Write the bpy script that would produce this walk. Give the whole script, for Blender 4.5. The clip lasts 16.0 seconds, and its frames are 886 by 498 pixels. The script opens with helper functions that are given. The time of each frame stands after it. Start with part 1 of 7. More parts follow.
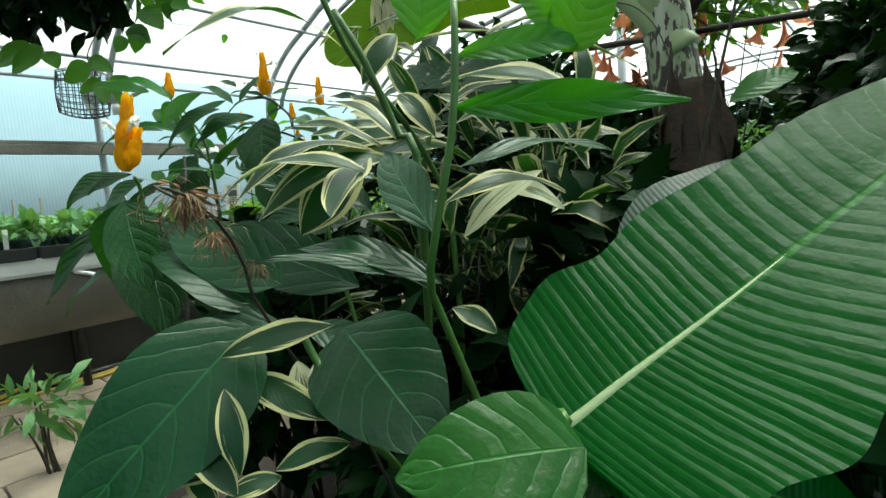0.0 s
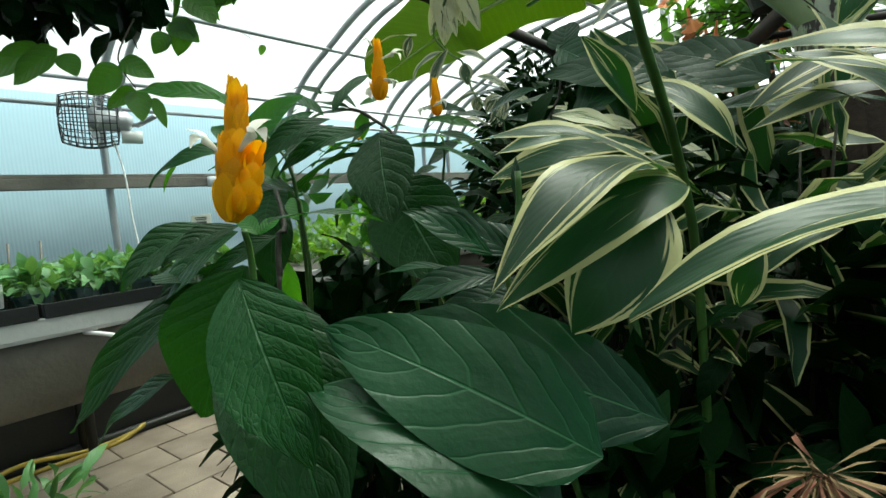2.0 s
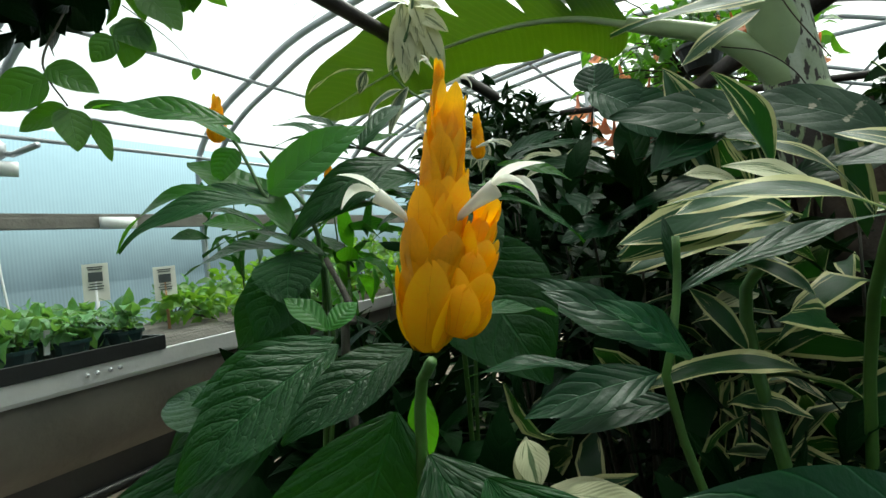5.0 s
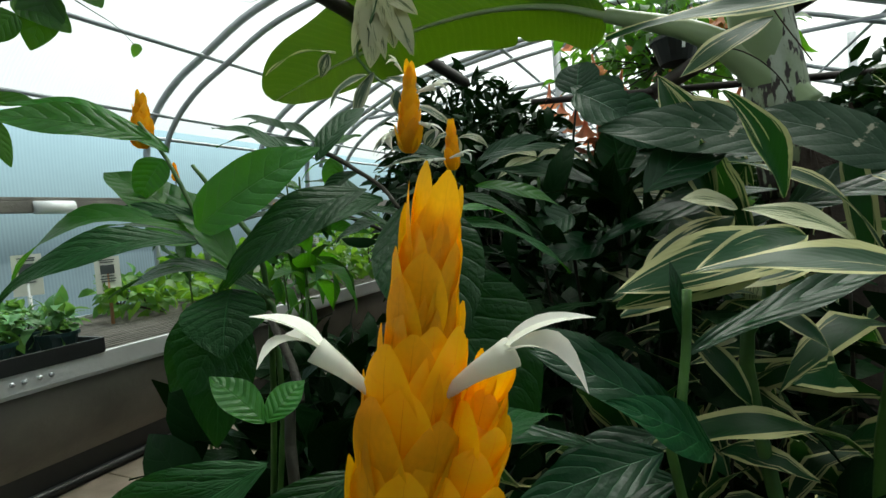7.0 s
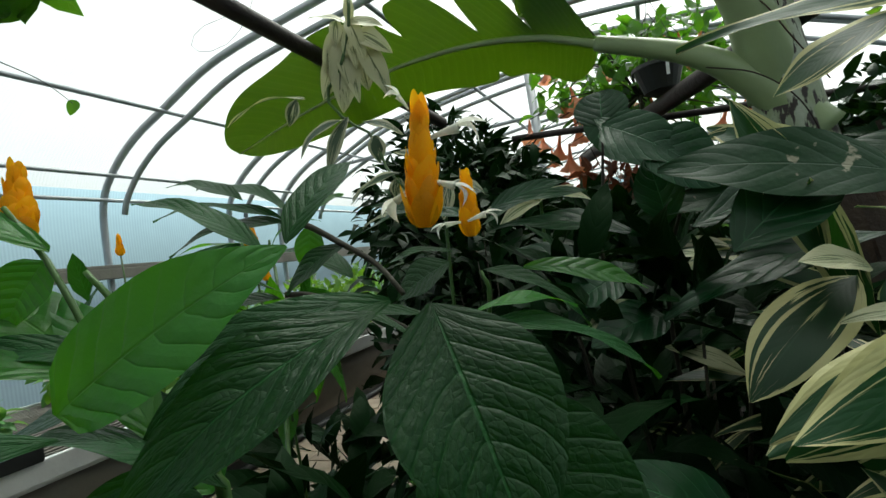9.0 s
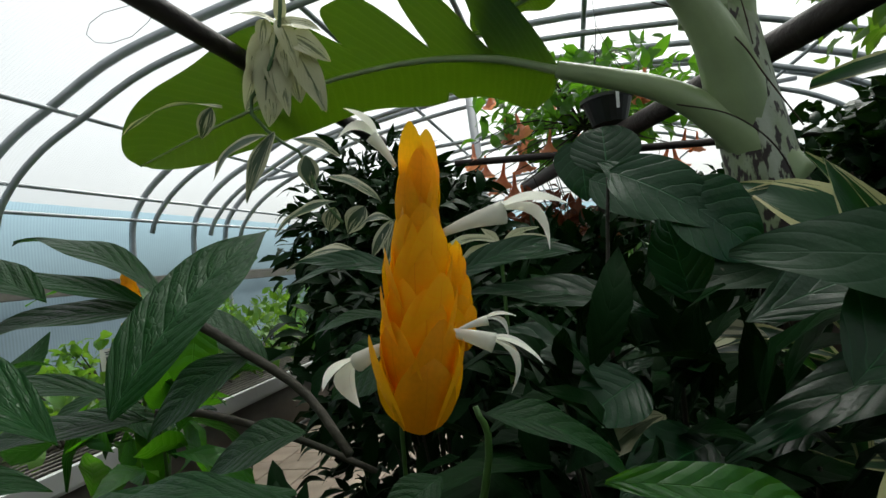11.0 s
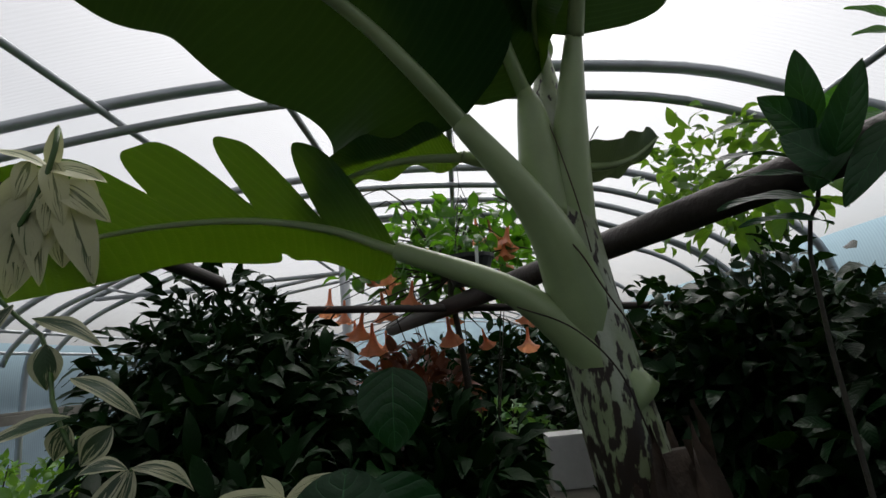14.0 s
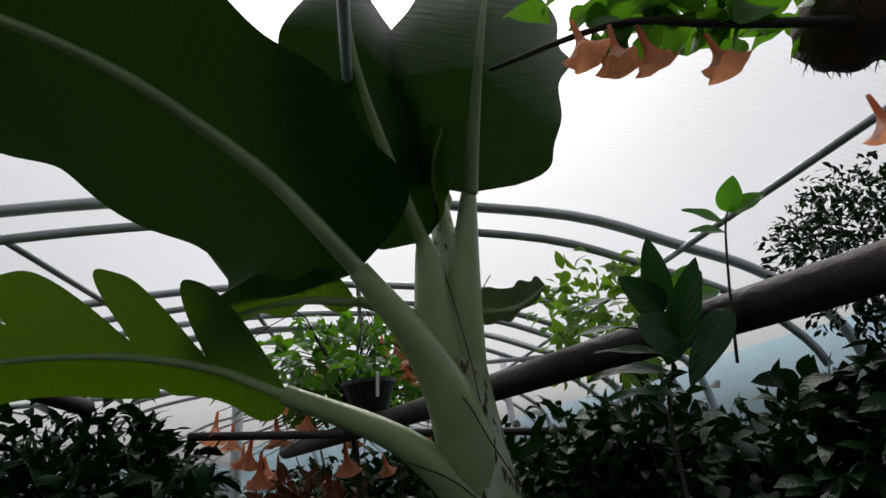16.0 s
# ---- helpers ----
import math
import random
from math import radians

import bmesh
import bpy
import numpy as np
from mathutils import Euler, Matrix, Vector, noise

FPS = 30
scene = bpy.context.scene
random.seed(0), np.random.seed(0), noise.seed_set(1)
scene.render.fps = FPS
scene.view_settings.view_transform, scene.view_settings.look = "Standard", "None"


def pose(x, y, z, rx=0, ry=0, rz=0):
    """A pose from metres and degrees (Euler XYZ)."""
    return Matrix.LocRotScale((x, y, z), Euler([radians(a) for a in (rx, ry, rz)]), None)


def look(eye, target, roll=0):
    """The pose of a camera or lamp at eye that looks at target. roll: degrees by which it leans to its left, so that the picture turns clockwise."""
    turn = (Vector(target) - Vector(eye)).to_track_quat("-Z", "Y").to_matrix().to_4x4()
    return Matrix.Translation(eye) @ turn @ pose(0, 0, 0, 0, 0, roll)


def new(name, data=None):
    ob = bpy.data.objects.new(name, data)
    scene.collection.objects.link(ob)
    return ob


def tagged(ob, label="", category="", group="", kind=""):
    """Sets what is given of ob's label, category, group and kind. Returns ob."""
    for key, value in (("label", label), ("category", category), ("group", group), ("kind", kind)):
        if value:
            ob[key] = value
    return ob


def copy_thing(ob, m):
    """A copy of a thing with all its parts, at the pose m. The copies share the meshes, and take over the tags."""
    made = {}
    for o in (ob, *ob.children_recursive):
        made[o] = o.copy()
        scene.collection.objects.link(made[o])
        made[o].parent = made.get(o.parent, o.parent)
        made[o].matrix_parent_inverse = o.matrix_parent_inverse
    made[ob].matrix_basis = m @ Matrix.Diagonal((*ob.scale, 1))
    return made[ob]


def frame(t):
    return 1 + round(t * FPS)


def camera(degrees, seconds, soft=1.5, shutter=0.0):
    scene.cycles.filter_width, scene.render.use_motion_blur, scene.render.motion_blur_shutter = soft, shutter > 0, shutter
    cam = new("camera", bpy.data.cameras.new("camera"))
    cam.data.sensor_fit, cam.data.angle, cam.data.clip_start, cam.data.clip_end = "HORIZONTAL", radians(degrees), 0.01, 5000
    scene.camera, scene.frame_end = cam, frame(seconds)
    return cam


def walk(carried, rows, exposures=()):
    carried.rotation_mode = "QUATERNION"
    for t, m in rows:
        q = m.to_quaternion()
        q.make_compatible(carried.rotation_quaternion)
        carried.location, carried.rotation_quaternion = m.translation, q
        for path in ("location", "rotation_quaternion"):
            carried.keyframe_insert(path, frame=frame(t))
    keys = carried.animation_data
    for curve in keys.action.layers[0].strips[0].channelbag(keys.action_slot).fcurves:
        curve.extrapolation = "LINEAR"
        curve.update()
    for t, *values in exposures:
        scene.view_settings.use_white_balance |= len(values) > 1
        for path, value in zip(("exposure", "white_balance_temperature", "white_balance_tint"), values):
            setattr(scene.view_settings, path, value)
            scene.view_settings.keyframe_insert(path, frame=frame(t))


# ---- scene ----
cam = camera(82.0, 16.0)
PATH = [
    (0, (0.309, 0.072, 0.951), (-1.012, 1.559, 0.734), -4.6),
    (0.5, (0.207, 0.081, 0.955), (-1.161, 1.528, 0.776), -5.6),
    (1, (0.048, 0.145, 0.974), (-1.301, 1.613, 0.817), -6.5),
    (1.5, (-0.062, 0.155, 0.996), (-1.423, 1.615, 0.866), -6.8),
    (2, (-0.193, 0.141, 1.013), (-1.496, 1.653, 0.886), -6.1),
    (2.5, (-0.263, 0.093, 1.018), (-1.546, 1.623, 0.902), -6.9),
    (3, (-0.343, 0.086, 1.012), (-1.595, 1.645, 0.945), -5.9),
    (3.5, (-0.408, 0.102, 1.046), (-1.567, 1.732, 1.019), -6.7),
    (4, (-0.455, 0.131, 1.067), (-1.514, 1.827, 1.118), -6.9),
    (6.5, (-0.539, 0.207, 1.105), (-1.42, 1.999, 0.992), -4.9),
    (7, (-0.552, 0.245, 1.137), (-1.405, 2.051, 1.037), -5.1),
    (7.5, (-0.57, 0.305, 1.16), (-1.432, 2.109, 1.116), -5.9),
    (8, (-0.588, 0.364, 1.177), (-1.471, 2.158, 1.191), -6.8),
    (8.5, (-0.63, 0.381, 1.187), (-1.468, 2.197, 1.219), -7.6),
    (9, (-0.668, 0.405, 1.193), (-1.428, 2.255, 1.231), -9.0),
    (11.5, (-0.77, 0.603, 1.295), (-1.212, 2.552, 1.383), -7.2),
    (12, (-0.758, 0.6, 1.317), (-1.15, 2.556, 1.463), -7.1),
    (12.5, (-0.742, 0.587, 1.335), (-1.069, 2.545, 1.576), -6.3),
    (13, (-0.682, 0.639, 1.36), (-0.958, 2.586, 1.726), -7.4),
    (13.5, (-0.643, 0.74, 1.435), (-0.803, 2.692, 1.835), -6.4),
    (14, (-0.608, 0.814, 1.493), (-0.629, 2.768, 1.918), -6.1),
    (14.5, (-0.578, 0.85, 1.535), (-0.458, 2.791, 2.003), -6.6),
    (15, (-0.542, 0.838, 1.58), (-0.316, 2.752, 2.115), -7.2),
    (15.5, (-0.542, 0.799, 1.595), (-0.239, 2.674, 2.223), -7.3),
    (16, (-0.552, 0.753, 1.597), (-0.215, 2.579, 2.339), -7.1),
]
walk(cam, [(t, look(eye, target, roll)) for t, eye, target, roll in PATH], exposures=[(0, 1.42, 6500, -9), (2, 1.22, 6500, -9), (4, 1.26, 6500, -8), (7, 0.86, 6500, -5), (9, 0.82, 6500, -3), (13, 0.16, 6500, 9), (16, -0.22, 6500, 11)])

# ---- world, sun and exposure ----
world = bpy.data.worlds.new("overcast_sky")
scene.world = world
world.use_nodes = True
wn = world.node_tree
sky = wn.nodes.new("ShaderNodeTexSky")
sky.sky_type = "NISHITA"
sky.sun_disc = False
sky.sun_elevation = radians(63)
sky.sun_rotation = radians(12)
sky.air_density = 1.0
sky.dust_density = 6.0
sky.ozone_density = 0.6
wn.nodes["Background"].inputs["Strength"].default_value = 0.15
grey = wn.nodes.new("ShaderNodeHueSaturation")
grey.inputs["Saturation"].default_value = 0.18
wn.links.new(sky.outputs["Color"], grey.inputs["Color"])
wn.links.new(grey.outputs["Color"], wn.nodes["Background"].inputs["Color"])

sun = new("sun", bpy.data.lights.new("sun", "SUN"))
sun.data.energy = 0.9
sun.data.angle = radians(40)
sun.data.color = (1.0, 0.97, 0.92)
sun.matrix_world = look((0.6, 5.0, 9.5), (-0.35, 1.2, 0.8))


# ---- materials ----
def material(name, color, rough=0.6, metal=0.0, var=0.15, scale=8.0, bump=0.15, fine=60.0, spec=0.5):
    """A surface with broad stains, fine grain and a little relief."""
    m = bpy.data.materials.new(name)
    m.use_nodes = True
    nt, b = m.node_tree, m.node_tree.nodes["Principled BSDF"]
    geo = nt.nodes.new("ShaderNodeTexCoord")
    big = nt.nodes.new("ShaderNodeTexNoise")
    big.inputs["Scale"].default_value = scale
    big.inputs["Detail"].default_value = 6
    small = nt.nodes.new("ShaderNodeTexNoise")
    small.inputs["Scale"].default_value = fine
    small.inputs["Detail"].default_value = 4
    info = nt.nodes.new("ShaderNodeObjectInfo")
    add = nt.nodes.new("ShaderNodeMath")
    add.operation = "MULTIPLY_ADD"
    add.inputs[1].default_value = 0.35
    nt.links.new(info.outputs["Random"], add.inputs[0])
    nt.links.new(big.outputs["Fac"], add.inputs[2])
    ramp = nt.nodes.new("ShaderNodeMapRange")
    ramp.inputs["From Min"].default_value, ramp.inputs["From Max"].default_value = 0.3, 1.0
    ramp.inputs["To Min"].default_value, ramp.inputs["To Max"].default_value = 1 - var * 1.6, 1 + var
    mix = nt.nodes.new("ShaderNodeVectorMath")
    mix.operation = "SCALE"
    mix.inputs[0].default_value = color
    for tex in (big, small):
        nt.links.new(geo.outputs["Object"], tex.inputs["Vector"])
    nt.links.new(add.outputs[0], ramp.inputs["Value"])
    nt.links.new(ramp.outputs[0], mix.inputs["Scale"])
    nt.links.new(mix.outputs[0], b.inputs["Base Color"])
    b.inputs["Roughness"].default_value, b.inputs["Metallic"].default_value = rough, metal
    b.inputs["Specular IOR Level"].default_value = spec
    bp = nt.nodes.new("ShaderNodeBump")
    bp.inputs["Strength"].default_value, bp.inputs["Distance"].default_value = bump, 0.01
    nt.links.new(small.outputs["Fac"], bp.inputs["Height"])
    nt.links.new(bp.outputs["Normal"], b.inputs["Normal"])
    return m


def math_node(nt, op, a, b=None, c=None):
    n = nt.nodes.new("ShaderNodeMath")
    n.operation = op
    for i, v in enumerate((a, b, c)):
        if v is None:
            continue
        if isinstance(v, (int, float)):
            n.inputs[i].default_value = v
        else:
            nt.links.new(v, n.inputs[i])
    return n.outputs[0]


def mix_color(nt, fac, a, b):
    n = nt.nodes.new("ShaderNodeMix")
    n.data_type = "RGBA"
    if isinstance(fac, (int, float)):
        n.inputs[0].default_value = fac
    else:
        nt.links.new(fac, n.inputs[0])
    for s, v in ((6, a), (7, b)):
        if isinstance(v, tuple):
            n.inputs[s].default_value = (*v, 1)
        else:
            nt.links.new(v, n.inputs[s])
    return n.outputs[2]


def leaf_material(name, color, vein, veins=9.0, slant=1.1, rough=0.35, glow=(0.25, 0.42, 0.04), thin=0.3, relief=0.5,
                  cream=None, cream_amount=0.5, dirt=0.0, island=False, rib=0.035, vein_w=0.06, vein_amount=0.5, spec=0.5, quilt=0.0):
    """A leaf: midrib and side veins from the blade's own coordinates, light that shines through, cream stripes if it has them."""
    m = bpy.data.materials.new(name)
    m.use_nodes = True
    nt, b = m.node_tree, m.node_tree.nodes["Principled BSDF"]
    uv = nt.nodes.new("ShaderNodeUVMap")
    sep = nt.nodes.new("ShaderNodeSeparateXYZ")
    nt.links.new(uv.outputs[0], sep.inputs[0])
    u, v = sep.outputs[0], sep.outputs[1]
    across = math_node(nt, "ABSOLUTE", math_node(nt, "MULTIPLY_ADD", v, 2.0, -1.0))
    wob = nt.nodes.new("ShaderNodeTexNoise")
    wob.inputs["Scale"].default_value = 2.2
    wob.inputs["Detail"].default_value = 2
    nt.links.new(uv.outputs[0], wob.inputs["Vector"])
    bend = math_node(nt, "MULTIPLY", math_node(nt, "POWER", across, 1.35), slant)
    phase = math_node(nt, "ADD", math_node(nt, "SUBTRACT", math_node(nt, "MULTIPLY", u, veins), bend), math_node(nt, "MULTIPLY", wob.outputs["Fac"], 0.9))
    tri = math_node(nt, "ABSOLUTE", math_node(nt, "SUBTRACT", math_node(nt, "FRACT", phase), 0.5))
    vein_line = nt.nodes.new("ShaderNodeMapRange")
    vein_line.inputs["From Min"].default_value, vein_line.inputs["From Max"].default_value = 0.5 - vein_w * 2, 0.5
    nt.links.new(tri, vein_line.inputs["Value"])
    ribs = nt.nodes.new("ShaderNodeMapRange")
    ribs.inputs["From Min"].default_value, ribs.inputs["From Max"].default_value = rib, rib * 0.3
    nt.links.new(across, ribs.inputs["Value"])
    lines = math_node(nt, "MAXIMUM", math_node(nt, "MULTIPLY", vein_line.outputs[0], vein_amount), ribs.outputs[0])
    coord = nt.nodes.new("ShaderNodeTexCoord")
    big = nt.nodes.new("ShaderNodeTexNoise")
    big.inputs["Scale"].default_value = 14
    big.inputs["Detail"].default_value = 5
    small = nt.nodes.new("ShaderNodeTexNoise")
    small.inputs["Scale"].default_value = 130
    small.inputs["Detail"].default_value = 3
    nt.links.new(coord.outputs["Object"], big.inputs["Vector"])
    nt.links.new(coord.outputs["Object"], small.inputs["Vector"])
    if island:
        rnd = nt.nodes.new("ShaderNodeNewGeometry").outputs["Random Per Island"]
    else:
        rnd = nt.nodes.new("ShaderNodeObjectInfo").outputs["Random"]
    tone = math_node(nt, "ADD", math_node(nt, "MULTIPLY_ADD", rnd, 0.7, 0.45), math_node(nt, "MULTIPLY", big.outputs["Fac"], 0.5))
    base = nt.nodes.new("ShaderNodeVectorMath")
    base.operation = "SCALE"
    base.inputs[0].default_value = color
    nt.links.new(tone, base.inputs["Scale"])
    col = mix_color(nt, math_node(nt, "MULTIPLY", lines, 0.6), base.outputs[0], vein)
    shine = mix_color(nt, math_node(nt, "MULTIPLY", lines, 0.5), glow, tuple(g * 0.6 for g in glow))
    if cream:
        warp = nt.nodes.new("ShaderNodeTexNoise")
        warp.noise_dimensions = "4D"
        warp.inputs["Scale"].default_value = 1.0
        warp.inputs["Detail"].default_value = 2.5
        stretch = nt.nodes.new("ShaderNodeCombineXYZ")
        s2 = math_node(nt, "SUBTRACT", math_node(nt, "MULTIPLY", across, 7.0), math_node(nt, "MULTIPLY", u, 2.2))
        nt.links.new(math_node(nt, "MULTIPLY", u, 1.3), stretch.inputs[0])
        nt.links.new(s2, stretch.inputs[1])
        nt.links.new(math_node(nt, "MULTIPLY", v, 1.5), stretch.inputs[2])
        nt.links.new(stretch.outputs[0], warp.inputs["Vector"])
        nt.links.new(math_node(nt, "MULTIPLY", rnd, 40.0), warp.inputs["W"])
        edge = math_node(nt, "MULTIPLY", math_node(nt, "POWER", across, 3.5), 0.50)
        stripe = nt.nodes.new("ShaderNodeMapRange")
        mid = 0.62 - cream_amount * 0.2
        stripe.inputs["From Min"].default_value, stripe.inputs["From Max"].default_value = mid - 0.015, mid + 0.02
        nt.links.new(math_node(nt, "ADD", warp.outputs["Fac"], edge), stripe.inputs["Value"])
        col = mix_color(nt, stripe.outputs[0], col, cream)
        shine = mix_color(nt, stripe.outputs[0], shine, (0.6, 0.62, 0.3))
    if dirt:
        spots = nt.nodes.new("ShaderNodeTexNoise")
        spots.inputs["Scale"].default_value = 34
        spots.inputs["Detail"].default_value = 6
        nt.links.new(coord.outputs["Object"], spots.inputs["Vector"])
        mark = nt.nodes.new("ShaderNodeMapRange")
        mark.inputs["From Min"].default_value, mark.inputs["From Max"].default_value = 0.67, 0.70
        mark.inputs["To Max"].default_value = dirt
        nt.links.new(spots.outputs["Fac"], mark.inputs["Value"])
        col = mix_color(nt, mark.outputs[0], col, (0.35, 0.33, 0.24))
    nt.links.new(col, b.inputs["Base Color"])
    b.inputs["Roughness"].default_value = rough
    b.inputs["Specular IOR Level"].default_value = spec
    bp = nt.nodes.new("ShaderNodeBump")
    bp.inputs["Strength"].default_value, bp.inputs["Distance"].default_value = relief, 0.004
    height = math_node(nt, "ADD", math_node(nt, "MULTIPLY", math_node(nt, "SQRT", math_node(nt, "SUBTRACT", 0.52, tri)), 0.9), math_node(nt, "MULTIPLY", small.outputs["Fac"], 0.6))
    if quilt:
        cells = nt.nodes.new("ShaderNodeTexVoronoi")
        cells.feature = "DISTANCE_TO_EDGE"
        cells.inputs["Scale"].default_value = 1.0
        spread = nt.nodes.new("ShaderNodeCombineXYZ")
        nt.links.new(math_node(nt, "SUBTRACT", math_node(nt, "MULTIPLY", u, 24.0), math_node(nt, "MULTIPLY", across, 5.0)), spread.inputs[0])
        nt.links.new(math_node(nt, "MULTIPLY", v, 13.0), spread.inputs[1])
        nt.links.new(math_node(nt, "MULTIPLY", rnd, 30.0), spread.inputs[2])
        nt.links.new(spread.outputs[0], cells.inputs["Vector"])
        puffed = math_node(nt, "SQRT", math_node(nt, "MINIMUM", cells.outputs["Distance"], 0.4))
        height = math_node(nt, "ADD", height, math_node(nt, "MULTIPLY", puffed, quilt))
    nt.links.new(math_node(nt, "SUBTRACT", height, math_node(nt, "MULTIPLY", lines, 0.5)), bp.inputs["Height"])
    nt.links.new(bp.outputs["Normal"], b.inputs["Normal"])
    tr = nt.nodes.new("ShaderNodeBsdfTranslucent")
    nt.links.new(shine, tr.inputs["Color"])
    mixs = nt.nodes.new("ShaderNodeMixShader")
    mixs.inputs[0].default_value = thin
    nt.links.new(b.outputs[0], mixs.inputs[1])
    nt.links.new(tr.outputs[0], mixs.inputs[2])
    nt.links.new(mixs.outputs[0], nt.nodes["Material Output"].inputs["Surface"])
    return m


def film_material(name, tint, clear, haze):
    """Greenhouse film: part of the light goes straight through, part is scattered."""
    m = bpy.data.materials.new(name)
    m.use_nodes = True
    nt = m.node_tree
    nt.nodes.remove(nt.nodes["Principled BSDF"])
    coord = nt.nodes.new("ShaderNodeTexCoord")
    noise_t = nt.nodes.new("ShaderNodeTexNoise")
    noise_t.inputs["Scale"].default_value = 2.5
    noise_t.inputs["Detail"].default_value = 7
    wave = nt.nodes.new("ShaderNodeTexWave")
    wave.bands_direction = "Y"
    wave.inputs["Scale"].default_value = 18
    wave.inputs["Distortion"].default_value = 0.4
    for n in (noise_t, wave):
        nt.links.new(coord.outputs["Object"], n.inputs["Vector"])
    amount = math_node(nt, "ADD", math_node(nt, "MULTIPLY_ADD", noise_t.outputs["Fac"], 0.3, clear - 0.15),
                       math_node(nt, "MULTIPLY", wave.outputs["Fac"], 0.06))
    tp = nt.nodes.new("ShaderNodeBsdfTransparent")
    tp.inputs[0].default_value = (*tint, 1)
    tl = nt.nodes.new("ShaderNodeBsdfTranslucent")
    tl.inputs[0].default_value = (*haze, 1)
    ms = nt.nodes.new("ShaderNodeMixShader")
    nt.links.new(amount, ms.inputs[0])
    nt.links.new(tl.outputs[0], ms.inputs[1])
    nt.links.new(tp.outputs[0], ms.inputs[2])
    nt.links.new(ms.outputs[0], nt.nodes["Material Output"].inputs["Surface"])
    return m


M_ROOF = film_material("roof_film", (1.0, 1.0, 1.0), 0.88, (0.9, 0.92, 0.95))
M_SIDE = film_material("side_film", (0.60, 0.82, 0.94), 0.6, (0.60, 0.82, 0.94))
M_TUBE = material("galvanised_tube", (0.42, 0.44, 0.46), 0.45, 0.6, 0.12, 12, 0.1)
M_RAIL = material("wooden_rail", (0.16, 0.15, 0.13), 0.7, 0, 0.25, 9, 0.3)
M_ALU = material("bench_edge", (0.62, 0.63, 0.62), 0.4, 0.3, 0.12, 7, 0.1)
M_SKIRT = material("weathered_board", (0.13, 0.12, 0.10), 0.75, 0, 0.35, 5, 0.3)
M_BOARD = material("light_blocking_boards", (0.025, 0.023, 0.02), 0.8, 0, 0.3, 4, 0.3)
M_BLACK = material("black_plastic", (0.012, 0.013, 0.013), 0.45, 0, 0.2, 20, 0.1)
M_TEAL = material("dark_green_pot", (0.008, 0.03, 0.03), 0.4, 0, 0.2, 20, 0.1)
M_WHITE = material("white_plastic", (0.75, 0.76, 0.76), 0.5, 0, 0.06, 30, 0.05)
M_PAPER = material("label_card", (0.62, 0.62, 0.55), 0.7, 0, 0.05, 20, 0.05)
M_INK = material("label_ink", (0.05, 0.06, 0.06), 0.7, 0, 0.1, 30, 0.0)
M_WOOD = material("label_stake", (0.35, 0.19, 0.09), 0.7, 0, 0.2, 20, 0.2)
M_PAVER = material("concrete_paver", (0.36, 0.29, 0.23), 0.85, 0, 0.25, 6, 0.4, 140)
M_JOINT = material("sandy_joint", (0.10, 0.085, 0.07), 0.95, 0, 0.3, 10, 0.4)
M_SOIL = material("dark_soil", (0.02, 0.015, 0.012), 0.95, 0, 0.4, 10, 0.8)
M_PIPE = material("rusty_dark_pipe", (0.035, 0.026, 0.024), 0.6, 0.2, 0.35, 9, 0.4)
M_HOSE = material("yellow_hose", (0.45, 0.33, 0.06), 0.5, 0, 0.15, 12, 0.1)
M_WIRE = material("fan_cage_wire", (0.05, 0.05, 0.055), 0.4, 0.6, 0.1, 20, 0.1)
M_STEM = material("green_stem", (0.055, 0.13, 0.022), 0.45, 0, 0.3, 30, 0.2)
M_TWIG = material("brown_twig", (0.028, 0.024, 0.013), 0.7, 0, 0.3, 40, 0.5)
M_BRACT = leaf_material("yellow_bract", (0.92, 0.54, 0.006), (0.88, 0.44, 0.006), 5, 0.4, 0.55, (0.95, 0.55, 0.005), 0.55, 0.10, rib=0.03, vein_amount=0.2)
M_PETAL = leaf_material("white_petal", (0.86, 0.86, 0.80), (0.8, 0.82, 0.74), 4, 0.4, 0.5, (0.85, 0.86, 0.76), 0.5, 0.1, vein_amount=0.15)
M_WETLEAF = leaf_material("smooth_wet_leaf", (0.014, 0.085, 0.007), (0.05, 0.2, 0.03), 6, 1.6, 0.25, (0.08, 0.36, 0.012), 0.25, 0.35, vein_w=0.04, vein_amount=0.3, spec=0.22)
# darker, less translucent copy of banana_leaf for the overhead and crown leaves
M_BANDARK = leaf_material("dark_banana_leaf", (0.008, 0.034, 0.008), (0.08, 0.14, 0.05), 46, 2.0, 0.45, (0.05, 0.11, 0.010), 0.08, 0.2, rib=0.012, vein_w=0.10, vein_amount=0.18, spec=0.12)
M_SHRIMP = leaf_material("quilted_leaf", (0.007, 0.044, 0.009), (0.03, 0.13, 0.035), 8, 2.3, 0.42, (0.05, 0.21, 0.010), 0.22, 0.6, vein_w=0.04, vein_amount=0.38, spec=0.28, quilt=0.35)
M_YOUNG = leaf_material("young_leaf", (0.018, 0.11, 0.012), (0.06, 0.18, 0.03), 8, 1.4, 0.4, (0.13, 0.42, 0.010), 0.45, 0.45, vein_w=0.035, vein_amount=0.3, spec=0.4)
M_PLAIN = leaf_material("smooth_dark_leaf", (0.004, 0.034, 0.009), (0.03, 0.14, 0.045), 6, 1.9, 0.33, (0.04, 0.13, 0.012), 0.14, 0.32, vein_w=0.035, vein_amount=0.55, spec=0.3)
M_SPOT = leaf_material("spotted_leaf", (0.009, 0.040, 0.013), (0.03, 0.07, 0.035), 6, 2.0, 0.42, (0.05, 0.10, 0.02), 0.12, 0.22, dirt=0.8, vein_amount=0.2, spec=0.22)
